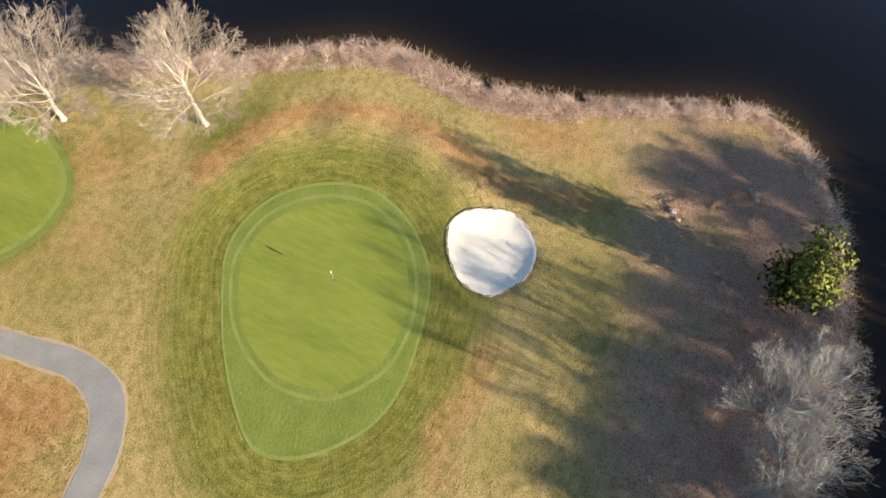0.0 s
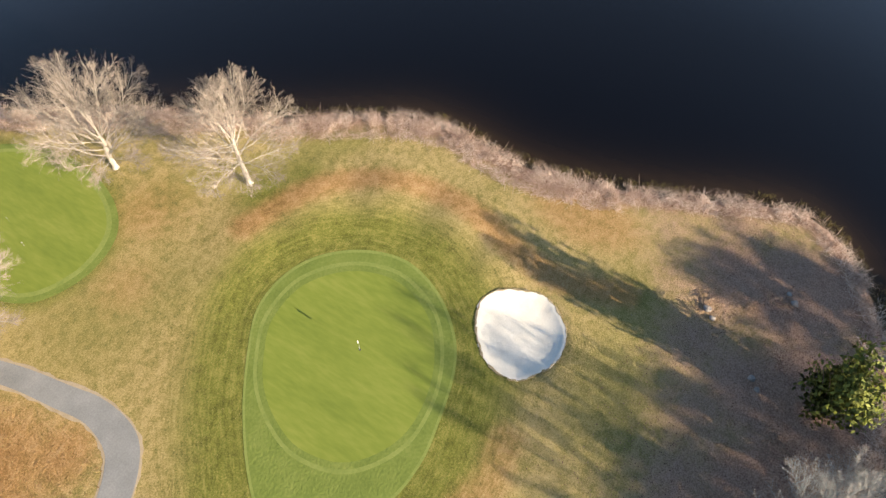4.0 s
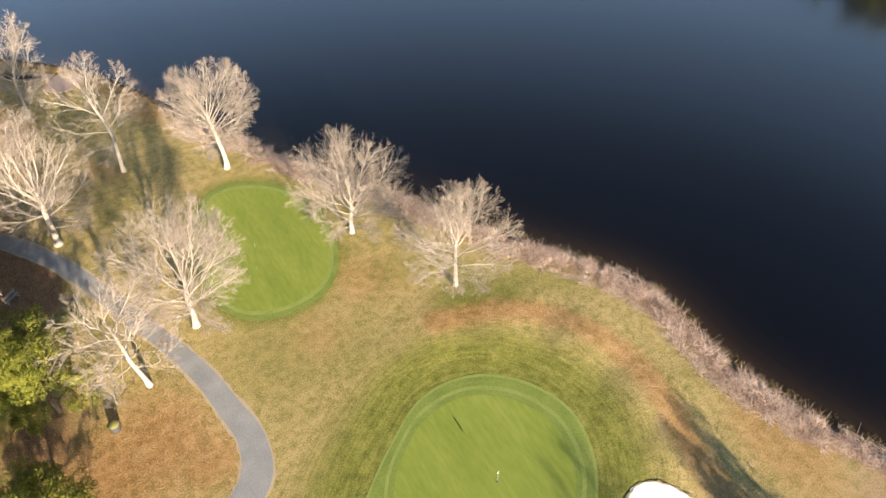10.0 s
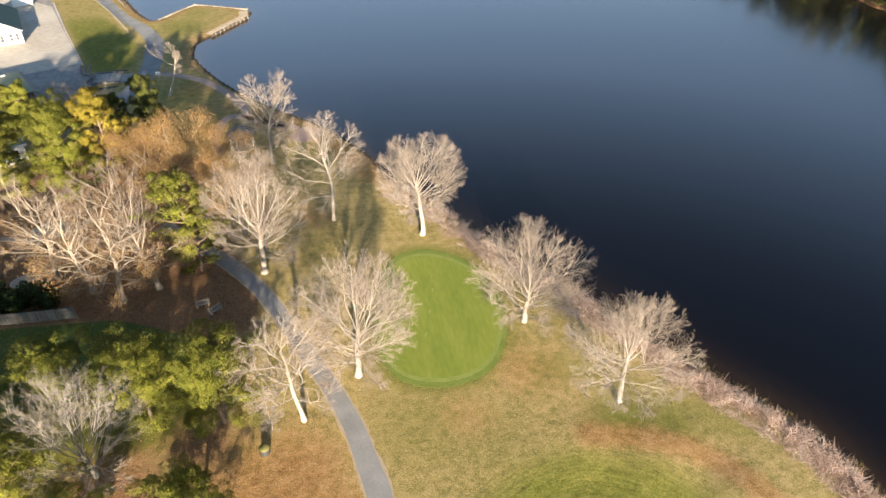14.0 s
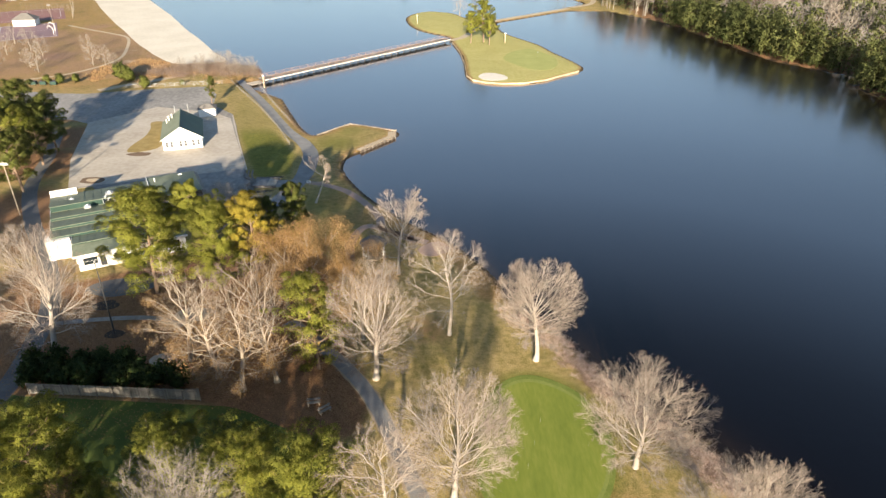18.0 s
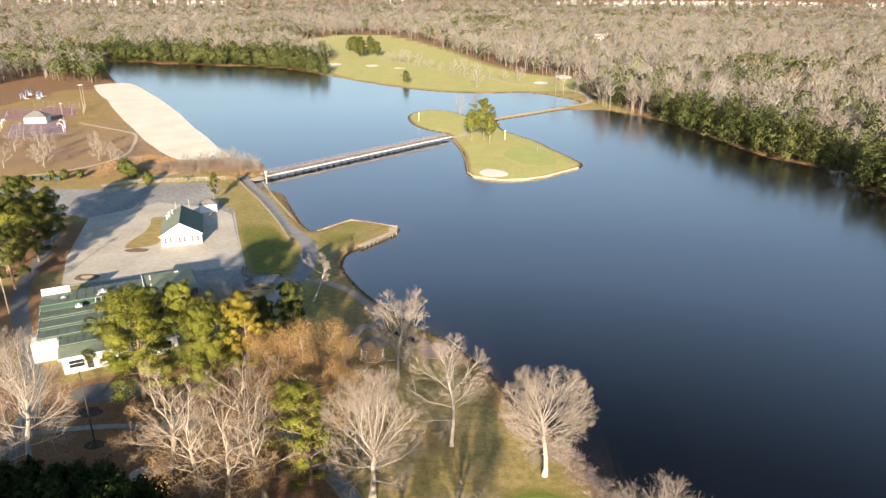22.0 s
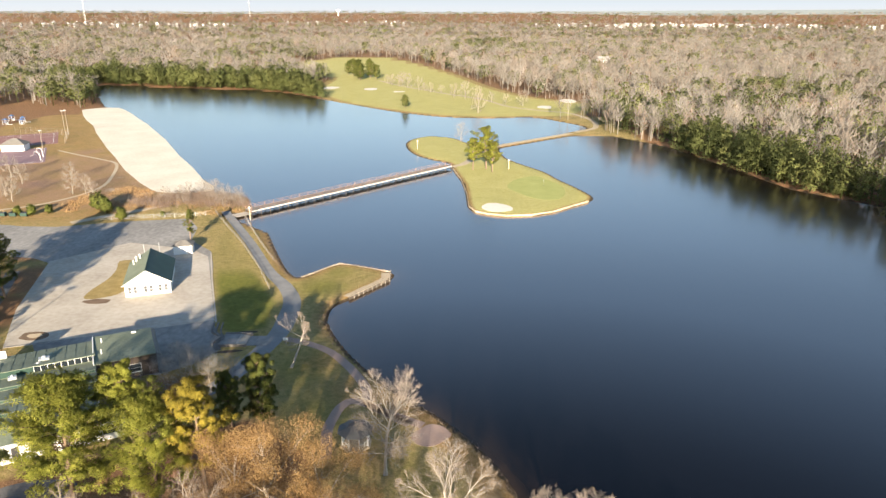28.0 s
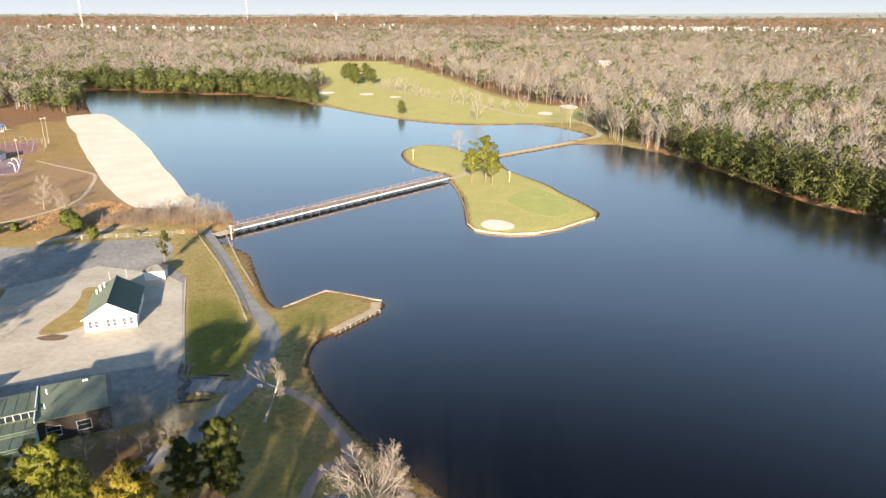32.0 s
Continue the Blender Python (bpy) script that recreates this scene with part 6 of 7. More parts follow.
def ridge_lines(parent, quad, n, mat):
    """Standing seams over a roof plane."""
    a, b, c, d = [Vector(q) for q in quad]
    nrm = (b - a).cross(d - a).normalized()
    if nrm.z < 0:
        nrm = -nrm
    for i in range(1, n):
        u = i / n
        part("seam", rod(bmesh.new(), a.lerp(b, u) + nrm * 0.02, d.lerp(c, u) + nrm * 0.02, 0.025, None, 4), mat, parent)


def snack_bar():
    W, D, E, P = 9.5, 15.0, 3.0, 5.9
    t = thing("snack_bar", "small white gabled snack bar with a dark green roof", "building", pose(-70.5, 136.5, 0.03, 0, 0, 18))
    wins = [(x, 0.65, x + 0.8, 2.3) for x in (0.6, 1.75, 3.9, 5.05, 6.9, 8.15)]
    front = part("front_wall", walled(W, E, 0.2, wins), M_WHITE, t)
    for w in wins:
        window(front, Matrix(), *w, glass=M_PALEGLASS)
    bm = bmesh.new()
    a = [bm.verts.new(p) for p in ((0, 0, E), (W, 0, E), (W / 2, 0, P))]
    b = [bm.verts.new(p) for p in ((0, 0.2, E), (W, 0.2, E), (W / 2, 0.2, P))]
    bm.faces.new(a), bm.faces.new(b[::-1])
    for i in range(3):
        bm.faces.new((a[i], b[i], b[(i + 1) % 3], a[(i + 1) % 3]))
    bmesh.ops.recalc_face_normals(bm, faces=bm.faces)
    gable = mesh_from_bm("gable", bm, M_WHITE)
    part("gable", gable, None, t)
    part("gable", gable, None, t, at=Matrix.Translation((0, D - 0.2, 0)))
    part("back_wall", boxes((0, D - 0.2, 0, W, D, E)), M_WHITE, t)
    part("side_wall", boxes((0, 0.2, 0, 0.2, D - 0.2, E)), M_WHITE, t)
    door = [(4.0, 0.0, 5.1, 2.1), (8.0, 0.9, 10.5, 2.1)]
    side = part("side_wall", walled(D - 0.4, E, 0.2, door), M_WHITE, t, at=pose(W, 0.2, 0, 0, 0, 90))
    part("door", boxes((4.03, 0.06, 0.02, 5.07, 0.11, 2.08), bevel=0.01), M_ROOF, side, "dark green side door")
    window(side, Matrix(), *door[1])
    o, k = 0.45, (P - E) / (W / 2)
    # Sunlight on the left slope is put into its lighter grey-green.
    left = slope(t, "roof_slope", ((-o, -o, E - o * k), (W / 2, -o, P + 0.02), (W / 2, D + o, P + 0.02), (-o, D + o, E - o * k)), 0.12, M_ROOF2, "roof slope lightened to grey-green for the sun on it")
    right = slope(t, "roof_slope", ((W / 2, -o, P + 0.02), (W + o, -o, E - o * k), (W + o, D + o, E - o * k), (W / 2, D + o, P + 0.02)), 0.12, M_ROOF, "dark green roof slope")
    part("ridge_cap", rod(bmesh.new(), (W / 2, -o, P + 0.14), (W / 2, D + o, P + 0.14), 0.09, None, 6), M_ROOF, t)
    for s, x in ((1, -o), (-1, W + o)):
        part("bargeboard", rod(bmesh.new(), (x, -o - 0.04, E - o * k), (W / 2, -o - 0.04, P), 0.09, None, 4), M_WHITE, t)
    # vents and pipes near the back of the left slope
    for x, y, h, r in ((1.6, 12.2, 1.1, 0.32), (2.4, 12.8, 0.9, 0.26), (1.0, 11.4, 0.8, 0.22)):
        z = E + x * k
        v = part("roof_vent", rod(bmesh.new(), (x, y, z), (x, y, z + h), r * 0.6, None, 10), M_WHITE, t, "white metal roof vent")
        part("vent_cap", rod(bmesh.new(), (x, y, z + h), (x, y, z + h + 0.25), r, r * 0.4, 10), M_WHITE, v)
    for x, y in ((3.2, D + 0.6), (6.6, D + 0.9)):
        part("stove_pipe", rod(bmesh.new(), (x, y, 0), (x, y, 7.0), 0.09, None, 8), M_METAL, t, "thin metal flue pipe")


def hut():
    t = thing("white_hut", "small white hut with a grey hipped roof", "hut", pose(-70.3, 164.2, 0.03, 0, 0, 12))
    part("front_wall", walled(4.6, 2.3, 0.15, [(0.6, 1.0, 4.0, 1.9)]), M_WHITE, t)
    part("shutter", boxes((0.6, 0.05, 1.0, 4.0, 0.1, 1.9)), M_WHITE, t)
    part("side_wall", boxes((0, 0.15, 0, 0.15, 3.6, 2.3)), M_WHITE, t)
    part("side_wall", boxes((4.45, 0.15, 0, 4.6, 3.6, 2.3)), M_WHITE, t)
    part("back_wall", boxes((0.15, 3.45, 0, 4.45, 3.6, 2.3)), M_WHITE, t)
    bm = bmesh.new()
    b = [bm.verts.new(p) for p in ((-0.4, -0.4, 2.3), (5.0, -0.4, 2.3), (5.0, 4.0, 2.3), (-0.4, 4.0, 2.3))]
    r = [bm.verts.new(p) for p in ((1.6, 1.8, 3.3), (3.0, 1.8, 3.3))]
    for f in ((b[0], b[1], r[1], r[0]), (b[1], b[2], r[1]), (b[2], b[3], r[0], r[1]), (b[3], b[0], r[0]), (b[3], b[2], b[1], b[0])):
        bm.faces.new(f)
    part("roof", bm, M_GREYROOF, t)


def clubhouse():
    t = thing("clubhouse", "long white clubhouse with rows of low green metal roofs", "building", pose(-67.9, 78.2, 0.0, 0, 0, 27))
    W, D, H, N = 18.0, 25.5, 3.4, 6
    part("west_wall", boxes((0, 4.25, 0, 0.25, D, H)), M_WHITE, t)
    part("east_wall", boxes((W - 0.25, 0, 0, W, D, H)), M_WHITE, t)
    part("back_wall", boxes((0.25, D - 0.25, 0, W - 0.25, D, H)), M_WHITE, t)
    part("front_wall", boxes((3.0, 0, 0, W - 0.25, 0.25, H)), M_WHITE, t)
    part("corner_wall", boxes((3.0, 0.25, 0, 3.25, 4.25, H)), M_WHITE, t)
    step = D / N
    for i in range(N - 1):
        y0, y1 = i * step, (i + 1) * step if i < 4 else D
        glazed = i == 4
        x0, up = (3.0 if i == 0 else -0.4), (1.35 if glazed else 0.7)
        q = ((x0, y0 - 0.1, H + up), (W + 0.2, y0 - 0.1, H + up), (W + 0.2, y1, H + 0.15), (x0, y1, H + 0.15))
        r = slope(t, "roof_slope", q, 0.1, M_ROOF2, "weathered green metal roof slope")
        ridge_lines(r, q, 12, M_ROOF2)
        part("ridge_face", boxes((x0 + 0.1, y0, H, 9.0 if glazed else W, y0 + 0.12, H + up - 0.1)), M_ROOF, t, "dark green upright face under the ridge")
        if glazed:
            c = part("clerestory", boxes((9.0, y0, H, W, y0 + 0.12, H + 0.08), (9.0, y0, H + 1.17, W, y0 + 0.12, H + 1.24)), M_WHITE, t, "white clerestory frame with dark panes")
            for k in range(9):
                x = 9.0 + k
                part("mullion", boxes((x, y0 - 0.02, H + 0.08, x + 0.07, y0 + 0.12, H + 1.17)), M_WHITE, c)
                part("pane", boxes((x + 0.07, y0 + 0.03, H + 0.08, x + 1.0, y0 + 0.06, H + 1.17)), M_GLASS, c, "dark glass pane")
        part("fascia", boxes((x0 - 0.06, y0 + 0.1, H - 0.1, x0, y1, H + 0.35)), M_WHITE, t)
        if i in (1, 2, 3):
            part("gutter", boxes((-0.3, y1 - 0.14, H + 0.16, W, y1 - 0.02, H + 0.24)), M_ROOF2, t)
    for x, y, z, s in ((10.5, 19.5, 4.1, 0.55), (6.2, 15.0, 4.1, 0.4), (3.5, 20.5, 4.0, 0.3), (9.6, 18.2, 4.1, 0.35)):
        b = part("roof_unit", boxes((x - s * 1.5, y - s, z, x + s * 1.5, y + s, z + s * 1.3), bevel=0.04), M_METAL, t, "pale metal roof unit")
        part("fan_cowl", rod(bmesh.new(), (x, y, z + s * 1.3), (x, y, z + s * 1.9), s * 0.7, s * 0.5, 12), M_METAL, b)
    part("rooftop_parapet", boxes((-0.3, D - 1.2, H + 0.4, 4.6, D - 0.9, H + 1.7)), M_WHITE, t, "white parapet with a small vent")
    # the east hall with one large low roof
    e = part("hall_wall", walled(9.6, 3.9, 0.25, [(1, 1.0, 3, 2.6), (5, 1.0, 7, 2.6)]), M_HALLSHADE, t, "hall wall with its shade put into a dark brown", at=Matrix.Translation((W, 14.7, 0)))
    for x in (1, 5):
        window(e, Matrix(), x, 1.0, x + 2, 2.6)
    part("hall_side", boxes((W + 9.35, 14.95, 0, W + 9.6, 24.2, 3.9)), M_HALLSHADE, t)
    part("hall_back", boxes((W, 23.95, 0, W + 9.35, 24.2, 3.9)), M_HALLSHADE, t)
    q = ((W - 0.05, 14.3, 4.15), (W + 9.6, 14.3, 4.15), (W + 9.5, 24.6, 4.45), (W - 0.05, 24.9, 4.45))
    hall = slope(t, "hall_roof", q, 0.15, M_ROOF2, "broad weathered green hall roof")
    part("roof_edge", boxes((W - 0.2, 14.2, 4.0, W - 0.06, 25.0, 4.6)), M_WHITE, t, "white edge strip of the hall roof")
    slope(t, "roof_edge", ((W + 9.6, 14.3, 4.1), (W + 10.3, 14.0, 3.75), (W + 10.2, 24.8, 3.85), (W + 9.5, 24.6, 4.4)), 0.1, M_DARKMETAL, "dark eastern roof edge")
    part("roof_hatch", boxes((W + 6.2, 23.6, 4.4, W + 7.0, 23.9, 4.65), bevel=0.02), M_WHITE, t, "small white box on the roof edge")
    for x, y in ((W + 1.2, 17), (W + 1.3, 21.5)):
        part("vent_pipe", rod(bmesh.new(), (x, y, 4.6), (x, y, 5.5), 0.1, None, 8), M_WHITE, t, "short white vent pipe")
    # front wing with shop windows, and the white side block
    m = pose(3.4, -3.0, 0, 0, 0, 0)
    f = part("front_wing", walled(18, 3.2, 0.25, [(0.8, 0.9, 3.2, 2.4), (3.5, 0.3, 4.5, 2.4), (5.8, 0.9, 8.0, 2.4), (10.5, 1.4, 12, 2.2), (15, 0.9, 17, 2.4)]), M_WHITE, t, "white front wing with dark windows", at=m)
    for a in ((0.8, 0.9, 3.2, 2.4), (5.8, 0.9, 8.0, 2.4), (10.5, 1.4, 12, 2.2), (15, 0.9, 17, 2.4)):
        window(f, Matrix(), *a, mat=M_WHITE)
    part("door", boxes((3.54, 0.06, 0.3, 4.46, 0.11, 2.38), bevel=0.01), M_DARKMETAL, f, "dark glazed door")
    part("wing_side", boxes((0, 0.25, 0, 0.25, 2.95, 3.2)), M_WHITE, f)
    part("wing_side", boxes((17.75, 0.25, 0, 18, 2.95, 3.2)), M_WHITE, f)
    q = ((-0.5, -0.5, 3.25), (18.4, -0.5, 3.25), (18.4, 2.9, 3.85), (-0.5, 2.9, 3.85))
    r = slope(f, "wing_roof", q, 0.12, M_ROOF2, "green metal roof of the front wing")
    part("fascia", boxes((-0.55, -0.62, 2.95, 18.45, -0.5, 3.3)), M_WHITE, f)
    b = part("side_block", boxes((-1.3, 3.3, 0, 2.7, 6.2, 3.7), bevel=0.03), M_WHITE, t, "plain white side block")
    part("side_vent", boxes((0.3, 3.26, 2.1, 0.8, 3.3, 3.0)), M_METAL, b)


snack_bar()
hut()
clubhouse()


def gazebo():
    t = thing("gazebo", "small gazebo with white railings and a weathered grey roof", "gazebo", pose(-12.7, 83.2, 0.03))
    R = 2.0
    pts = [(R * math.cos(a), R * math.sin(a)) for a in np.arange(8) * math.pi / 4 + math.pi / 8]
    bm = bmesh.new()
    bmesh.ops.create_cone(bm, cap_ends=True, segments=8, radius1=2.35, radius2=2.35, depth=0.25, matrix=Matrix.Translation((0, 0, 0.125)) @ Matrix.Rotation(math.pi / 8, 4, "Z"))
    part("floor", bm, M_PALETIMBER, t)
    bm = bmesh.new()
    bmesh.ops.create_cone(bm, cap_ends=True, segments=8, radius1=2.7, radius2=0.12, depth=1.5, matrix=Matrix.Translation((0, 0, 3.3)) @ Matrix.Rotation(math.pi / 8, 4, "Z"))
    part("roof", bm, M_GREYROOF, t)
    for (x, y), (x2, y2) in zip(pts, pts[1:] + pts[:1]):
        part("fascia", rod(bmesh.new(), (x * 1.18, y * 1.18, 2.56), (x2 * 1.18, y2 * 1.18, 2.56), 0.09, None, 4), M_WHITE, t)
    for i, (x, y) in enumerate(pts):
        part("post", boxes((x - 0.08, y - 0.08, 0.25, x + 0.08, y + 0.08, 2.6)), M_WHITE, t)
        x2, y2 = pts[(i + 1) % 8]
        if i != 5:
            for z in (0.45, 1.15):
                part("rail", rod(bmesh.new(), (x, y, z), (x2, y2, z), 0.05, None, 4), M_WHITE, t)
            for k in (0.2, 0.4, 0.6, 0.8):
                part("baluster", rod(bmesh.new(), (x + (x2 - x) * k, y + (y2 - y) * k, 0.45), (x + (x2 - x) * k, y + (y2 - y) * k, 1.15), 0.025, None, 4), M_WHITE, t)


gazebo()
stone_slab("paved_circle", "pinkish stone paving near the gazebo", -1.8, 85.5, 3.4, 2.6, 0.035, M_PAVER, 21, turn=0.5)
strip("paved_loop", line([(-5.0, 88.3), (-9, 91.4), (-12, 93.8), (-14.8, 94.8), (-16.4, 93), (-17.1, 90), (-17.5, 86.5), (-16.9, 82), (-16.7, 79.6)]), 1.7, 0.03, M_PAVER, "pinkish paved loop by the gazebo", "path")


def bridge():
    a, b = Vector((-60.2, 202.0, 0)), Vector((3.4, 269.0, 0))
    d = b - a
    L, wide, z = d.length, 3.6, 0.95
    t = thing("foot_bridge", "long timber cart bridge with rust-red railings over the pond", "bridge", Matrix.Translation(a) @ Matrix.Rotation(math.atan2(d.y, d.x), 4, "Z"))
    n = 27
    step = L / n
    plank = mesh_from_bm("deck_panel", boxes((0.01, 0, z - 0.1, step - 0.01, wide, z), bevel=0.01), M_GREYTIMBER)
    beam = mesh_from_bm("edge_beam", boxes((0, -0.16, z - 0.34, step, -0.02, z + 0.04)), M_GREYWHITE)
    pile = mesh_from_bm("support_post", rod(bmesh.new(), (0, 0, -2.6), (0, 0, z - 0.2), 0.17, 0.15, 8), M_DARKTIMBER)
    cap = mesh_from_bm("cross_beam", boxes((-0.15, -0.1, z - 0.42, 0.15, wide + 0.1, z - 0.12)), M_DARKTIMBER)
    brace = mesh_from_bm("brace", rod(bmesh.new(), (0, 0.3, -1.0), (0, wide - 0.3, z - 0.4), 0.06, None, 4), M_DARKTIMBER)
    post = mesh_from_bm("rail_post", boxes((-0.07, -0.07, z, 0.07, 0.07, z + 1.15)), M_REDRAIL)
    rail = mesh_from_bm("handrail", boxes((0, -0.03, -0.03, step, 0.03, 0.03)), M_REDRAIL)
    for i in range(n + 1):
        m = Matrix.Translation((i * step, 0, 0))
        part("cross_beam", cap, None, t, at=m)
        part("brace", brace, None, t, at=m)
        for y in (0.15, wide - 0.15):
            part("support_post", pile, None, t, at=m @ Matrix.Translation((0, y, 0)))
            part("rail_post", post, None, t, at=m @ Matrix.Translation((0, y - 0.05, 0)))
        if i < n:
            part("deck_panel", plank, None, t, at=m)
            part("edge_beam", beam, None, t, at=m)
            part("edge_beam", beam, None, t, at=m @ Matrix.Translation((0, wide + 0.18, 0)))
            for y in (0.1, wide - 0.2):
                for h in (0.6, 1.12):
                    part("handrail", rail, None, t, at=m @ Matrix.Translation((0, y, z + h)))
    part("ramp", boxes((-5.0, 0, 0.0, 0.0, wide, 0.1)), M_CONC, t, "pale concrete approach ramp")


bridge()


def bulkhead(pts, label, mat, panel=1.9, top=0.12, posts=True, post_mat=None):
    """A timber retaining wall along the water: boards, posts and a cap, each a part."""
    p = [Vector((x, y, 0)) for x, y in pts]
    t = thing("bulkhead", label, "retaining wall", Matrix.Translation(p[0]), "bulkheads")
    for a, b in zip(p, p[1:]):
        d = b - a
        n = max(1, round(d.length / panel))
        m = Matrix.Translation(a - p[0]) @ Matrix.Rotation(math.atan2(d.y, d.x), 4, "Z")
        s = d.length / n
        board = mesh_from_bm("board", boxes((0.02, -0.06, -1.6, s - 0.02, 0.06, top - 0.05)), mat)
        cap = mesh_from_bm("cap", boxes((0, -0.08, top - 0.05, s, 0.08, top + 0.03)), M_SANDPATH if post_mat else M_GREYTIMBER if posts else mat)
        post = mesh_from_bm("post", rod(bmesh.new(), (0, 0.30 if post_mat else 0.02, -1.8), (0, 0.12 if post_mat else 0.02, top + 0.16), 0.16 if post_mat else 0.10, 0.09, 7), post_mat or M_GREYTIMBER)
        for i in range(n):
            part("board", board, None, t, at=m @ Matrix.Translation((i * s, 0, 0)))
            part("cap", cap, None, t, at=m @ Matrix.Translation((i * s, 0, 0)))
            if posts:
                part("post", post, None, t, at=m @ Matrix.Translation((i * s, 0, 0)))


bulkhead([(-34.0, 149.6), (-26.2, 159.0), (-13.0, 153.3)], "low timber bulkhead with posts along the grassy point", M_TIMBER, top=-0.04)
bulkhead([(-12.9, 152.6), (-12.8, 147.6), (-20.9, 136.6)], "dark timber bulkhead with stout tan posts at the point", M_DARKTIMBER, 1.5, 0.3, True, M_GREYTIMBER)
strip("sandy_edge", line([(-14.0, 152.0), (-14.0, 148.0), (-17.6, 142.8), (-21.6, 137.4)]), 1.9, 0.025, M_SANDPATH, "bare tan sand behind the bulkhead", "ground", wander=0.25)
bulkhead([(p[0], p[1]) for p in ISLE[0:22:2]], "pale timber edging round the golf island", M_PALETIMBER, 2.6, 0.15, False)


def rail_fence(pts, label):
    for a, b in zip(pts, pts[1:]):
        fence_run("rail_fence", label, a, b, 2.4, 1.1, (0.5, 0.95), 0.055, 0.07, M_GREYTIMBER, "rail fences")


rail_fence([(-61.5, 199.0), (-56.5, 187.5), (-50.5, 174.5), (-43.5, 160.5)], "pale split-rail fence along the lawn path")
rail_fence([(-72.0, 203.5), (-65, 190.5), (-55.5, 174), (-46, 155.5), (-39.8, 141.5)], "pale split-rail fence along the lawn path")


def post_lamp(x, y, tall, label="pale wooden post at the water's edge"):
    t = thing("marker_post", label, "post", pose(x, y, 0), "marker posts")
    part("post", boxes((-0.16, -0.16, -0.2, 0.16, 0.16, tall), bevel=0.03), M_PALETIMBER, t)
    part("cap", boxes((-0.3, -0.3, tall, 0.3, 0.3, tall + 0.35), bevel=0.05), M_WHITE, t, "pale box on top")


post_lamp(-59.0, 196.0, 3.7)
post_lamp(26.5, 267.0, 3.6)
post_lamp(-12.0, 309.0, 3.6)
post_lamp(13.5, 300, 3.0)


def steps_and_walls():
    """The terraced kerbs and steps between lot and lawn path."""
    t = thing("garden_steps", "broad grey garden steps between low kerbs", "steps", pose(-39.5, 116.0, 0, 0, 0, 0))
    for i in range(4):
        part("step", boxes((0 + i * 0.45, -2.2, 0, 0.42 + i * 0.45, 2.2, 0.36 - i * 0.09)), M_CONC, t)
    part("landing", boxes((-3.2, -2.2, 0, -0.03, 2.2, 0.34)), M_LOT, t, "grey landing slab")
    part("walk", boxes((1.83, -2.0, 0, 5.8, 2.0, 0.05)), M_LOT, t, "grey walk")
    for s in (-2.45, 2.45):
        part("side_wall", boxes((-3.2, s - 0.15, 0, 2.2, s + 0.15, 0.55), bevel=0.03), M_GREYROOF, t)
    for k in range(3):
        pts = line([(-46.6 + k * 0.9, 123.5), (-45.8 + k * 0.9, 119.5), (-43.4 + k * 0.5, 117.2 - k * 0.3), (-44.0 + k * 0.6, 114.5), (-42.6 + k * 0.4, 112.0)], 4)
        w = thing("kerb_wall", "curved low grey kerb wall beside the lot", "kerb", pose(0, 0, 0), "kerb walls")
        for a, b in zip(pts[:-1], pts[1:]):
            d = Vector((*(b - a), 0))
            part("kerb_stone", boxes((0.01, -0.14, 0, d.length - 0.01, 0.14, 0.32), bevel=0.02), M_GREYROOF, w, at=Matrix.Translation((*a, 0.02)) @ Matrix.Rotation(math.atan2(d.y, d.x), 4, "Z"))
    bm = stone_slab("mulch_bed", "dark mulch bed beside the steps", -39.0, 119.6, 2.4, 0.5, 0.03, M_MULCH, 31, "mulch", 0.1)
    stone_slab("mulch_bed", "dark mulch bed beside the steps", -40.0, 111.6, 2.4, 0.5, 0.03, M_MULCH, 32, "mulch", 0.2)


steps_and_walls()
patch("lot_island", ring([(-79.1, 135.5), (-80.3, 139.9), (-79.6, 147.1), (-80.4, 153.4), (-82.3, 159.3), (-78.5, 159.3), (-75.0, 148.2), (-72.7, 141.3), (-73.8, 137.4)], 3), 0.045, M_DRYGRASS, "island of dry tan grass in the concrete", "grass")
stone_slab("lot_island", "small bare brown patch in the concrete", -75.8, 134.3, 3.0, 1.5, 0.045, M_MULCH2, 34, "soil")
stone_slab("lot_island", "round bare brown patch in the concrete", -80.0, 117.7, 2.9, 2.0, 0.045, M_MULCH2, 35, "soil")
stone_slab("lot_island", "pale dry sand inside the round brown patch", -80.0, 117.7, 1.5, 0.95, 0.06, M_SANDPATH, 36, "soil")
strip("lot_seam", line([(-83, 113), (-70, 117), (-57, 121.2), (-47, 125)]), 0.5, 0.042, M_LOT, "grey seam along the concrete apron", "pavement")
strip("lot_kerb", line([(-61.2, 166), (-54, 145), (-46.4, 124)]), 0.35, 0.10, M_CONC, "pale kerb between lot and lawn", "kerb", skirt=0.12)


def sign(x, y, turn, label="small white sign by the path"):
    t = thing("small_sign", label, "sign", pose(x, y, 0, 0, 0, turn))
    part("post", boxes((-0.05, -0.05, 0, 0.05, 0.05, 1.3)), M_TIMBER, t)
    part("board", boxes((-0.45, -0.09, 0.8, 0.45, -0.05, 1.4), bevel=0.01), M_WHITE, t)
    for k in range(3):
        part("mark", boxes((-0.3, -0.096, 0.92 + k * 0.14, 0.3 - k * 0.1, -0.092, 0.98 + k * 0.14)), M_DARKMETAL, t)


sign(-30.0, 114.6, 0)


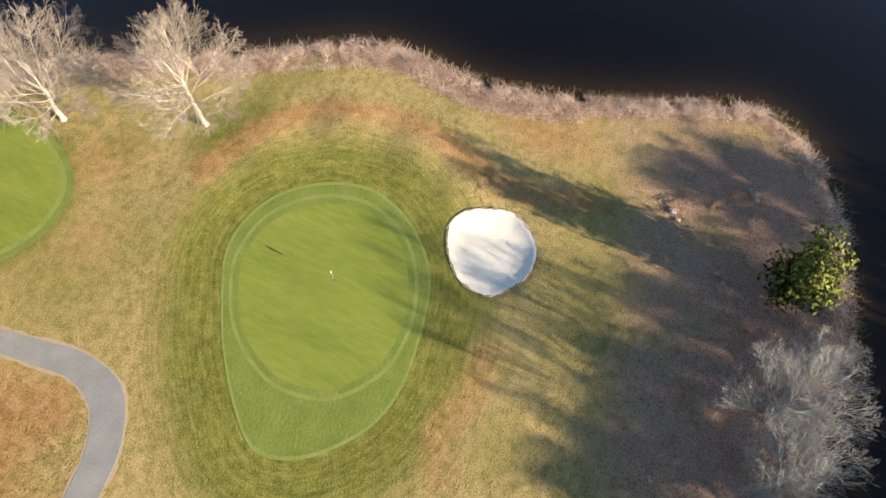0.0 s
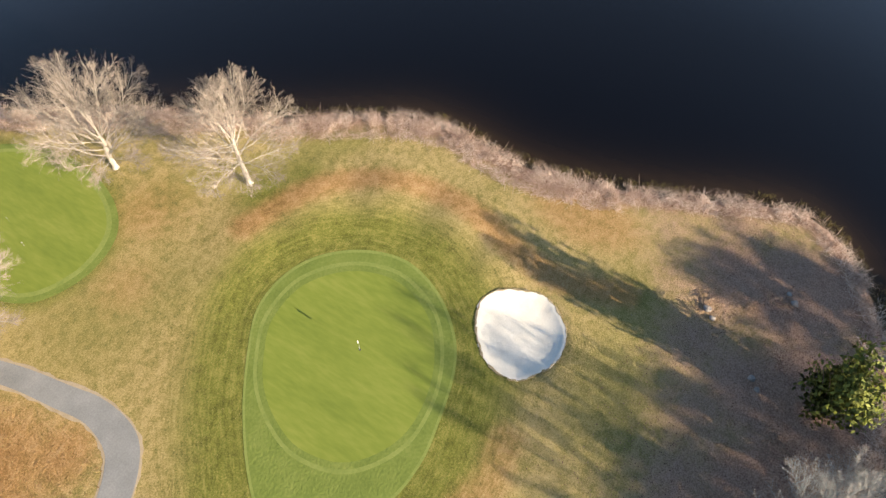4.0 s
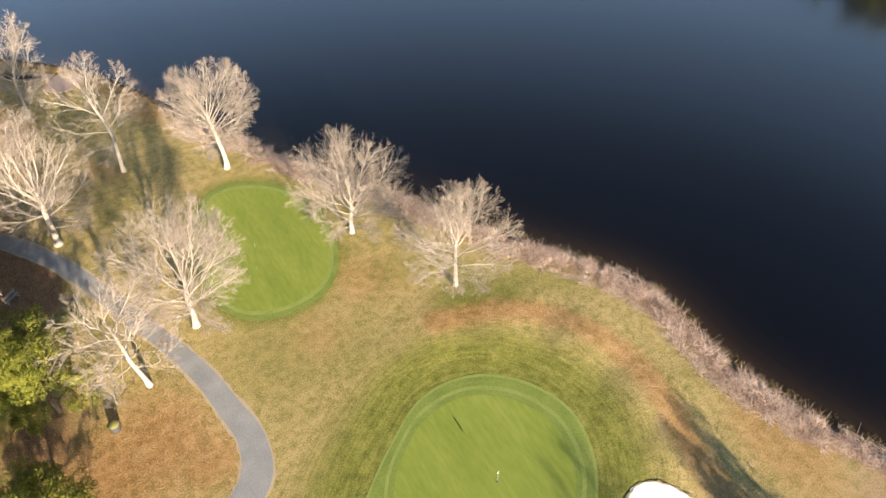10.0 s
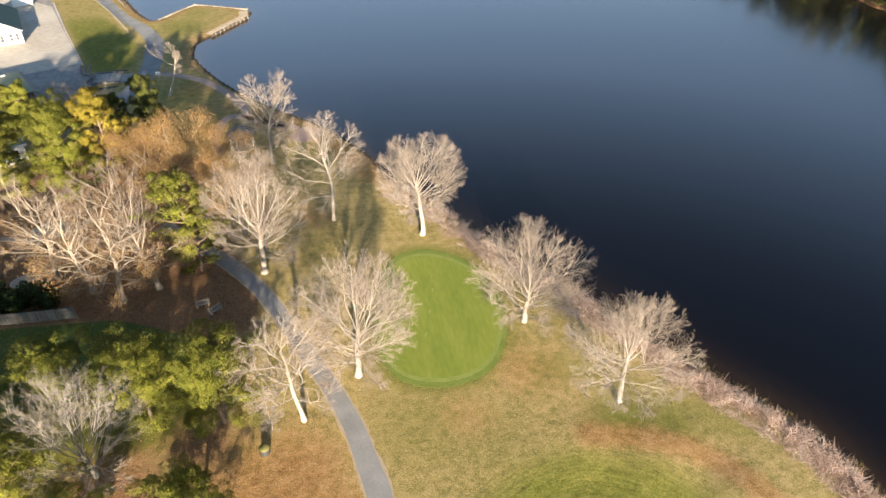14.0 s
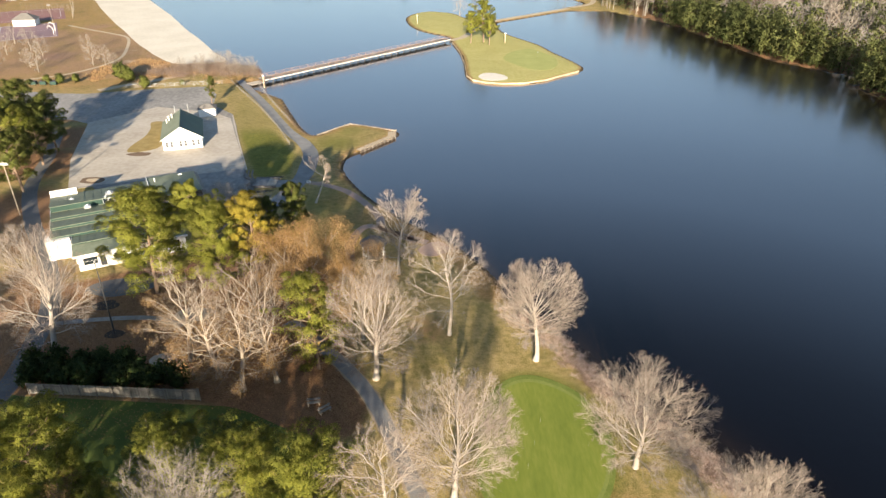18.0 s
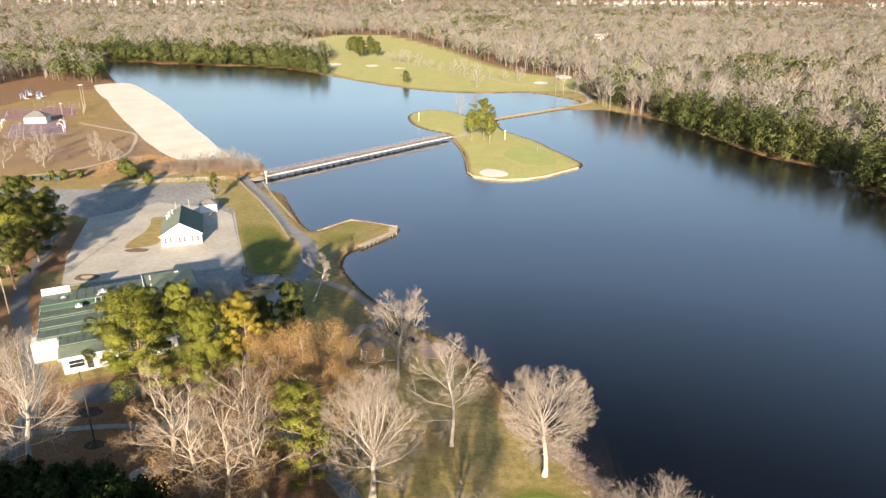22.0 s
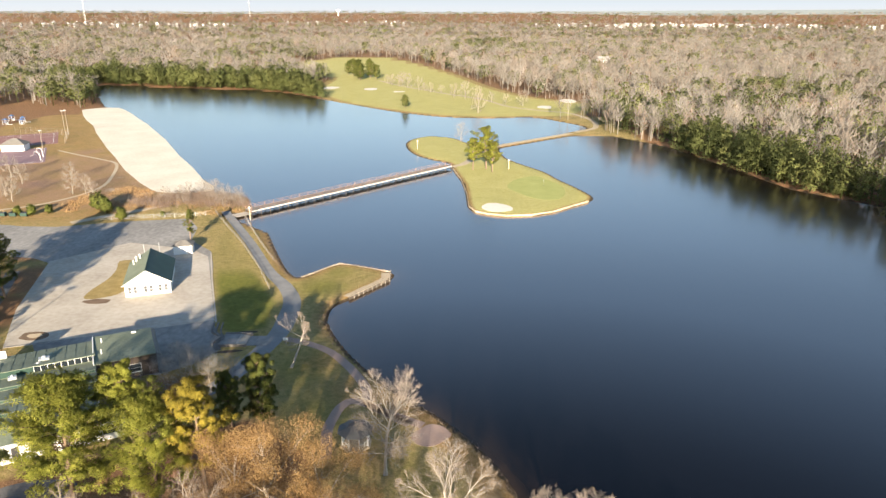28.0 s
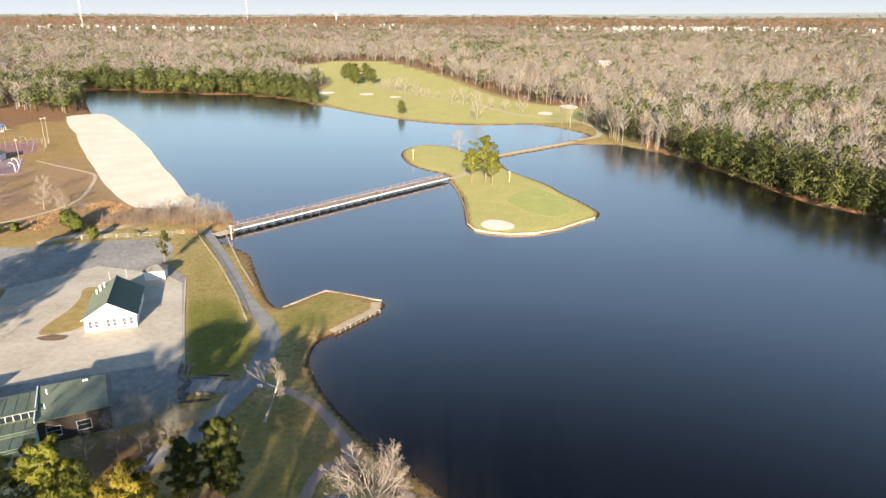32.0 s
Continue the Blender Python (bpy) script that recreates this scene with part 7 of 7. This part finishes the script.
def dumpster(x, y, turn, label):
    t = thing("dumpster", label, "dumpster", pose(x, y, 0.02, 0, 0, turn), "dumpsters")
    bm = boxes((-1.0, -0.7, 0.15, 1.0, 0.7, 1.2), bevel=0.04)
    part("body", bm, M_ROOF, t)
    for s in (-0.5, 0.5):
        part("lid", boxes((s - 0.48, -0.72, 1.2, s + 0.48, 0.72, 1.27), bevel=0.02), M_DARKMETAL, t, "black plastic lid")
    for sx in (-0.8, 0.8):
        for sy in (-0.5, 0.5):
            part("caster", rod(bmesh.new(), (sx, sy - 0.05, 0.08), (sx, sy + 0.05, 0.08), 0.08, None, 8), M_TYRE, t)


for i in range(3):
    dumpster(-136.5 + i * 3.4, 198.6, 4, "dark green steel dumpster with black lids at the lot's edge")
fence_run("wire_fence", "low metal fence behind the parking lot", (-104, 194.5), (-74, 200.0), 3.0, 1.3, (0.3, 0.75, 1.2), 0.04, 0.04, M_METAL)


# ---- beach, courts and playground ----
def court(name, label, x, y, turn, w, l, mat, lines):
    t = thing(name, label, "court", pose(x, y, 0.0, 0, 0, turn), "courts")
    part("surface", boxes((-w / 2, -l / 2, -0.05, w / 2, l / 2, 0.04)), mat, t)
    for k, (x0, y0, x1, y1) in enumerate(lines):
        part("line", boxes((x0 * w, y0 * l, 0.04, x1 * w + 0.15, y1 * l + 0.15, 0.048)), M_LINE, t)
    return t


C = court("basketball_court", "faded purple-red basketball court with pale lines", -187, 288, 28, 24, 36, M_COURT2,
          [(-0.46, -0.46, 0.46, -0.46), (-0.46, 0.46, 0.46, 0.46), (-0.46, -0.46, -0.46, 0.46), (0.46, -0.46, 0.46, 0.46), (-0.46, 0, 0.46, 0)])
court("tennis_court", "faded red tennis court behind a wire fence", -209, 328, 28, 34, 36, M_COURT,
      [(-0.44, -0.4, 0.44, -0.4), (-0.44, 0.4, 0.44, 0.4), (-0.44, -0.4, -0.44, 0.4), (0.44, -0.4, 0.44, 0.4), (0, -0.4, 0, 0.4)])


def hoop(x, y, turn):
    t = thing("basketball_hoop", "white curved basketball post with a backboard", "basketball hoop", pose(x, y, 0, 0, 0, turn), "hoops")
    pts = [(0, 0, 0), (0, 0, 2.4), (0.25, 0, 3.2), (0.9, 0, 3.8), (1.8, 0, 3.9)]
    for a, b in zip(pts, pts[1:]):
        part("post_arm", rod(bmesh.new(), a, b, 0.13, None, 8), M_WHITE, t)
    part("backboard", boxes((1.8, -0.9, 2.9, 1.88, 0.9, 4.0), bevel=0.02), M_WHITE, t)
    bm = bmesh.new()
    bmesh.ops.create_cone(bm, cap_ends=False, segments=12, radius1=0.25, radius2=0.25, depth=0.05, matrix=Matrix.Translation((2.2, 0, 3.05)))
    part("rim", bm, M_REDRAIL, t)


hoop(-171.5, 281, 205)
hoop(-175.0, 289, 205)
hoop(-203.5, 288, 25)
hoop(-200.0, 281, 25)


def shelter():
    t = thing("park_shelter", "white park shelter with a grey hipped roof", "shelter", pose(-199.5, 299, 0, 0, 0, 12))
    part("front_wall", walled(9.5, 2.9, 0.2, [(1.0, 0, 2.0, 2.1)]), M_WHITE, t)
    part("side_wall", boxes((0, 0.2, 0, 0.2, 7, 2.9)), M_WHITE, t)
    part("side_wall", boxes((9.3, 0.2, 0, 9.5, 7, 2.9)), M_WHITE, t)
    part("back_wall", boxes((0.2, 6.8, 0, 9.3, 7, 2.9)), M_WHITE, t)
    part("door", boxes((1.02, 0.06, 0, 1.98, 0.1, 2.08)), M_METAL, t)
    bm = bmesh.new()
    b = [bm.verts.new(p) for p in ((-0.7, -0.7, 2.9), (10.2, -0.7, 2.9), (10.2, 7.7, 2.9), (-0.7, 7.7, 2.9))]
    r = [bm.verts.new(p) for p in ((3.6, 3.5, 5.4), (5.9, 3.5, 5.4))]
    for f in ((b[0], b[1], r[1], r[0]), (b[1], b[2], r[1]), (b[2], b[3], r[0], r[1]), (b[3], b[0], r[0]), (b[3], b[2], b[1], b[0])):
        bm.faces.new(f)
    part("roof", bm, M_GREYROOF, t)


shelter()
for x, y, h in ((-193.4, 345, 12.4), (-188.5, 333.5, 13.7), (-181.4, 300.5, 9.5), (-223, 318, 10), (-228, 300, 10)):
    t = thing("court_light", "tall pale metal light pole beside the courts", "light pole", pose(x, y, 0), "court lights")
    part("shaft", rod(bmesh.new(), (0, 0, 0), (0, 0, h), 0.14, 0.09, 8), M_PARKBARK, t)
    part("lamp_head", boxes((-0.7, -0.2, h - 0.2, 0.7, 0.2, h + 0.1), bevel=0.05), M_METAL, t)
for a, b in (((-226, 306), (-193, 344)), ((-193, 344), (-181, 318)), ((-193, 344), (-224, 350))):
    fence_run("court_fence", "tall wire fence round the courts", a, b, 3.2, 3.0, (0.2, 1.5, 2.95), 0.04, 0.035, M_PARKBARK, "court fences")


def play_tower(x, y, turn, label):
    t = thing("play_tower", label, "playground", pose(x, y, 0, 0, 0, turn), "playground")
    for sx in (-1, 1):
        for sy in (-1, 1):
            part("post", boxes((sx - 0.1, sy - 0.1, 0, sx + 0.1, sy + 0.1, 2.8)), M_METAL, t)
    part("deck", boxes((-1.1, -1.1, 1.4, 1.1, 1.1, 1.55)), M_PLAY, t)
    bm = bmesh.new()
    bmesh.ops.create_cone(bm, cap_ends=True, segments=4, radius1=1.9, radius2=0.1, depth=0.8, matrix=Matrix.Translation((0, 0, 3.2)) @ Matrix.Rotation(math.pi / 4, 4, "Z"))
    part("roof", bm, M_PLAY, t)
    part("slide", boxes((1.1, -0.4, 0, 1.3, 0.4, 1.5), (1.3, -0.4, 0.1, 3.8, 0.4, 0.2)), M_WHITE, t)


for i, (x, y) in enumerate(((-245, 376), (-240, 384), (-250, 390), (-236, 376))):
    play_tower(x, y, i * 40, "blue and white climbing tower of the playground")
_b = np.random.RandomState(19)
patch("beach", BEACH + _b.normal(0, 0.35, BEACH.shape), 0.05, M_BEACH, "broad pale sand beach sloping to the pond", "beach", skirt=0.3)
strip("sand_path", line([(-176, 303), (-160, 292), (-146, 283), (-136, 274), (-127, 250), (-124, 236), (-126, 224), (-133, 212), (-146, 203)]), 1.2, 0.025, M_SANDPATH, "pale winding sand path", "path")
strip("lot_edge_path", line([(-112, 192), (-104, 200), (-95, 208), (-88, 218)]), 3.0, 0.02, M_SANDPATH, "pale worn track by the lot", "path")

# shrubs and thin trees west of the bridge
sh = place(bush(141, 5.0, 4.0, "olive green pointed cedar shrub near the lot", M_CEDAR, "cedar_shrub", "shrub", 1200, 0.4, "cedar shrubs"), -108.0, 205.0)
for x, y, k in ((-106, 203, 0.8), (-98, 195.5, 0.8), (-128, 200, 0.7), (-124, 202, 0.6), (-132, 199, 0.65), (-110.5, 206.5, 1.1), (-87, 199, 0.35)):
    again(sh, x, y, x * 37 % 360, k)
st = place(pine_tree(142, 9.0, 2.6, "slender evergreen beside the white hut", M_CEDAR, "pines", bare=0.3, limbs=16, tufts=60, size=0.3), -70.0, 175.5)
thin = place(bare_tree(151, 8.0, 7.0, "thin grey leafless tree in the park", M_PARKBARK, M_PARKBARK, "park trees", fork=0.15, limbs=11, subs=8, twigs=6, fine=5)[0], -129, 226)
for x, y, k in ((-125, 227, 0.9), (-144, 216, 1.1), (-155, 240, 1.0), (-150, 222, 0.9), (-140, 246, 0.9), (-165, 250, 1.1), (-120, 222, 0.7), (-178, 262, 1.0), (-170, 242, 1.0), (-158, 215, 1.0), (-186, 250, 1.2), (-86, 214, 0.8), (-76, 217, 0.85), (-70, 214, 0.75), (-80, 220, 0.8), (-72, 211, 0.7), (-94, 219, 0.6), (-83, 224, 0.75), (-78, 223, 0.8), (-74, 220, 0.7), (-68, 216, 0.7), (-88, 225, 0.6), (-66, 211, 0.6), (-50, 96, 0.55), (-46, 97, 0.5), (-43, 98, 0.55), (-40, 100.5, 0.6), (-38.5, 97, 0.5), (-52, 92, 0.5)):
    again(thin, x, y, (x * 53 + y * 17) % 360, k)
again(thin, -8.6, 22.3, 40, 0.42, "dark leafless shrub beside the round bin")["group"] = ""


def brush():
    rnd = np.random.RandomState(171)
    c = np.array([(-100, 214), (-94, 220), (-88, 222), (-82, 223), (-76, 221), (-70, 218), (-66, 213), (-84, 216), (-92, 212), (-76, 213)], float)
    p = np.repeat(c, 900, 0) + rnd.normal(0, 2.6, (9000, 2))
    k = (wet(p[:, 0], p[:, 1]) < -0.3) & (from_line(LAWN_PATH, p[:, 0], p[:, 1]) > 3)
    v, f = blades(rnd, p[k], np.zeros(k.sum()), 2.1, 0.07, 1.0)
    tagged(new("brush", mesh_of("brush", v, f, M_TWIGBROWN)), "tangled brown brush between beach and bridge", "brush", kind="stuff")
    p = np.stack([rnd.uniform(-125, -62, 16000), rnd.uniform(196, 240, 16000)], 1)
    n = np.array([noise.noise(Vector((a * 0.12, b * 0.12, 4.0))) for a, b in p])
    k = (wet(p[:, 0], p[:, 1]) < -1) & (n > 0.05) & (inside_by(BEACH, p[:, 0], p[:, 1]) < -1) & (p[:, 1] > 201)
    v, f = blades(rnd, p[k], np.zeros(k.sum()), 0.8, 0.12, 0.3)
    tagged(new("dry_grass", mesh_of("dry_grass", v, f, M_DRYBLADE)), "clumps of orange dry grass behind the beach", "grass", kind="stuff")


brush()

# ---- island and far fairway ----
stone_slab("island_green", "mown green on the golf island", 34, 238, 10.5, 17, 0.03, M_ISLEGREEN, 41, "putting green", 0.1)
patch("sand_bunker", ring([(12.6, 211), (15, 215.5), (19, 215), (22.4, 211), (22, 207), (17.5, 205.2), (14, 207)], 4), 0.05, M_SAND, "oval white sand bunker on the island", "sand bunker")
flagstick(37, 240, 2.2)
ip = place(pine_tree(161, 16.0, 8.8, "tall island pine with a bare lower trunk", M_NEEDLE, "island pines", bare=0.34, limbs=28, tufts=130, size=0.34, wide=0.16), 17.5, 268)
again(ip, 12.0, 266, 120, 0.75)
again(ip, 19.5, 262, 240, 0.72)
again(thin, 8.7, 330, 10, 1.2, "slim leafless tree on the island")
strip("island_path", line([(3.4, 271), (9, 278), (14, 292), (20, 306), (26, 317), (45, 334), (68, 354)]), 3.0, 0.03, M_SANDPATH, "sandy cart path over the island and causeway", "path")
for x, y, rx, ry, i in ((-95, 575, 7, 10, 1), (-60, 566, 6, 8, 2), (68, 457, 5, 8, 3), (90, 492, 6, 12, 4), (-36, 548, 5, 4, 5)):
    rnd = np.random.RandomState(200 + i)
    a = np.arange(9) * 0.698
    patch("sand_bunker", ring(np.stack([x + rx * np.cos(a), y + ry * np.sin(a)], 1) + rnd.normal(0, 0.6, (9, 2)), 3), 0.05, M_SAND, "white sand bunker on the far fairway", "sand bunker")
strip("fairway_path", line([(70, 357), (84, 372), (88, 400), (80, 428), (64, 440), (44, 460), (28, 500), (0, 537), (-39, 597), (-60, 640)]), 3.0, 0.03, M_SANDPATH, "pale sandy cart path along the far fairway", "path")
for i, (x, y) in enumerate(((-45, 597), (-30, 576), (-20, 555), (-10, 540), (-2, 530), (8, 512), (16, 500), (25, 492), (34, 482), (43, 468), (54, 462), (22, 428), (-38, 588), (-15, 548), (-50, 610), (-36, 600))):
    again(thin, x, y, i * 67, 1.25 + 0.35 * math.sin(i * 1.3), "grey leafless tree in a row on the far fairway")["group"] = "fairway trees"
for i, (x, y, k) in enumerate(((-78, 645, 1.1), (-71, 668, 1.2), (-90, 690, 1.1), (-82, 660, 1.2), (-97, 702, 0.9), (-64, 655, 0.9))):
    again(pine_d, x, y, i * 60, k * 1.1, "dense green pine in a clump on the far fairway")
again(pine_d, -25.3, 451, 30, 0.65, "small lone pine at the pond's far bank")

# ---- the distance ----
def far_house(x, y, w, d, h, turn, wall, label, group):
    t = thing("far_house", label, "house", pose(x, y, 0, 0, 0, turn), group)
    part("wall", boxes((-w / 2, -d / 2, 0, w / 2, d / 2, h)), wall, t)
    bm = bmesh.new()
    o = 0.6
    v = [bm.verts.new(p) for p in ((-w / 2 - o, -d / 2 - o, h), (w / 2 + o, -d / 2 - o, h), (w / 2 + o, d / 2 + o, h), (-w / 2 - o, d / 2 + o, h), (-w / 2 - o, 0, h + d * 0.35), (w / 2 + o, 0, h + d * 0.35))]
    for f in ((0, 1, 5, 4), (2, 3, 4, 5), (0, 4, 3), (1, 2, 5), (3, 2, 1, 0)):
        bm.faces.new([v[i] for i in f])
    part("roof", bm, M_PALEROOF, t)
    for k in (-0.3, 0.0, 0.3):
        part("window", boxes((k * w - 0.6, -d / 2 - 0.06, h * 0.45, k * w + 0.6, -d / 2, h * 0.75)), M_GLASS, t)


M_PALEROOF = material("pale_roofs", [(0.22, 0.215, 0.21), (0.38, 0.37, 0.36)], 0.9, (8.0, 1.0), 0)
far_house(172, 748, 12, 9, 13, 10, M_WHITE, "white house among the far woods", "far houses")
rnd = np.random.RandomState(81)
GROUPS = ((-1700, 3150, 330, 230, 24), (-1180, 2780, 420, 160, 30), (-700, 3900, 260, 200, 10), (-350, 3600, 420, 200, 10), (700, 2900, 300, 330, 26), (1150, 2950, 320, 420, 80), (1750, 2950, 420, 360, 26))
for gx, gy, sx, sy, n in GROUPS:
    for i in range(n):
        x, y = gx + rnd.normal(0, sx * 0.75), max(gy + rnd.normal(0, sy * 0.9), 2600 + 9 * i)
        far_house(x, y, rnd.uniform(5, 11), rnd.uniform(5, 8), rnd.uniform(12, 15.5), rnd.uniform(-30, 30), M_WHITE if i % 3 == 0 else M_PALEROOF, "pale house of a distant settlement beyond the woods", "settlement")


def mast(x, y, tall):
    t = thing("radio_mast", "thin lattice radio mast beyond the woods", "radio mast", pose(x, y, 0), "masts")
    for a in (0, 2.1, 4.2):
        part("leg", rod(bmesh.new(), (2.2 * math.cos(a), 2.2 * math.sin(a), 0), (1.2 * math.cos(a), 1.2 * math.sin(a), tall), 0.5, 0.4, 4), M_METAL, t)
    for k in range(12):
        z = tall * (k + 1) / 13
        part("brace", boxes((-2.0, -0.3, z, 2.0, 0.3, z + 0.8)), M_WHITE if k % 2 else M_REDRAIL, t)


mast(-1750, 3450, 230)
mast(-1150, 4200, 230)
t = thing("water_tower", "white water tower on the horizon", "water tower", pose(-640, 4300, 30))
part("stem", rod(bmesh.new(), (0, 0, -30), (0, 0, 34), 3, 3, 12), M_WHITE, t)
bm = bmesh.new()
bmesh.ops.create_uvsphere(bm, u_segments=16, v_segments=10, radius=11, matrix=Matrix.Translation((0, 0, 38)) @ Matrix.Diagonal((1.2, 1.2, 0.8, 1)))
part("tank", bm, M_WHITE, t)

# the bay behind the last woods, a pale band
bm = bmesh.new()
prev = None
for i in range(41):
    a = radians(20 + 140 * i / 40)
    p = [bm.verts.new((4940 * math.cos(a), 4940 * math.sin(a), z)) for z in (-60, 58 + 30 * smooth01(np.float64(i), 24, 8))]
    if prev:
        bm.faces.new((prev[0], p[0], p[1], prev[1]))
    prev = p
tagged(part("backdrop_bay", bm, M_BAY), "pale blue bay beyond the last woods", "water", kind="structure")


def sky_backdrop():
    """The hazy air above the horizon, paling downwards, far behind all the rest."""
    m = bpy.data.materials.new("horizon_haze")
    m.use_nodes = True
    n, ln = m.node_tree.nodes, m.node_tree.links
    n.remove(n["Principled BSDF"])
    em, geo = n.new("ShaderNodeEmission"), n.new("ShaderNodeNewGeometry")
    sep, mr, r = n.new("ShaderNodeSeparateXYZ"), n.new("ShaderNodeMapRange"), n.new("ShaderNodeValToRGB")
    mr.inputs["From Min"].default_value, mr.inputs["From Max"].default_value = 60.0, 240.0
    e = r.color_ramp.elements
    e[0].color, e[1].color = (0.325, 0.335, 0.345, 1), (0.24, 0.29, 0.335, 1)
    ln.new(geo.outputs["Position"], sep.inputs[0])
    ln.new(sep.outputs[2], mr.inputs["Value"])
    ln.new(mr.outputs[0], r.inputs[0])
    ln.new(r.outputs[0], em.inputs["Color"])
    ln.new(em.outputs[0], n["Material Output"].inputs["Surface"])
    bm, prev = bmesh.new(), None
    for i in range(61):
        a = radians(10 + 160 * i / 60)
        p = [bm.verts.new((4957 * math.cos(a), 4957 * math.sin(a), z)) for z in (-60, 120, 240, 420)]
        if prev:
            for k in range(3):
                bm.faces.new((prev[k], p[k], p[k + 1], prev[k + 1]))
        prev = p
    tagged(part("backdrop_sky", bm, m), "pale hazy winter sky low over the horizon", "sky", kind="structure")


sky_backdrop()
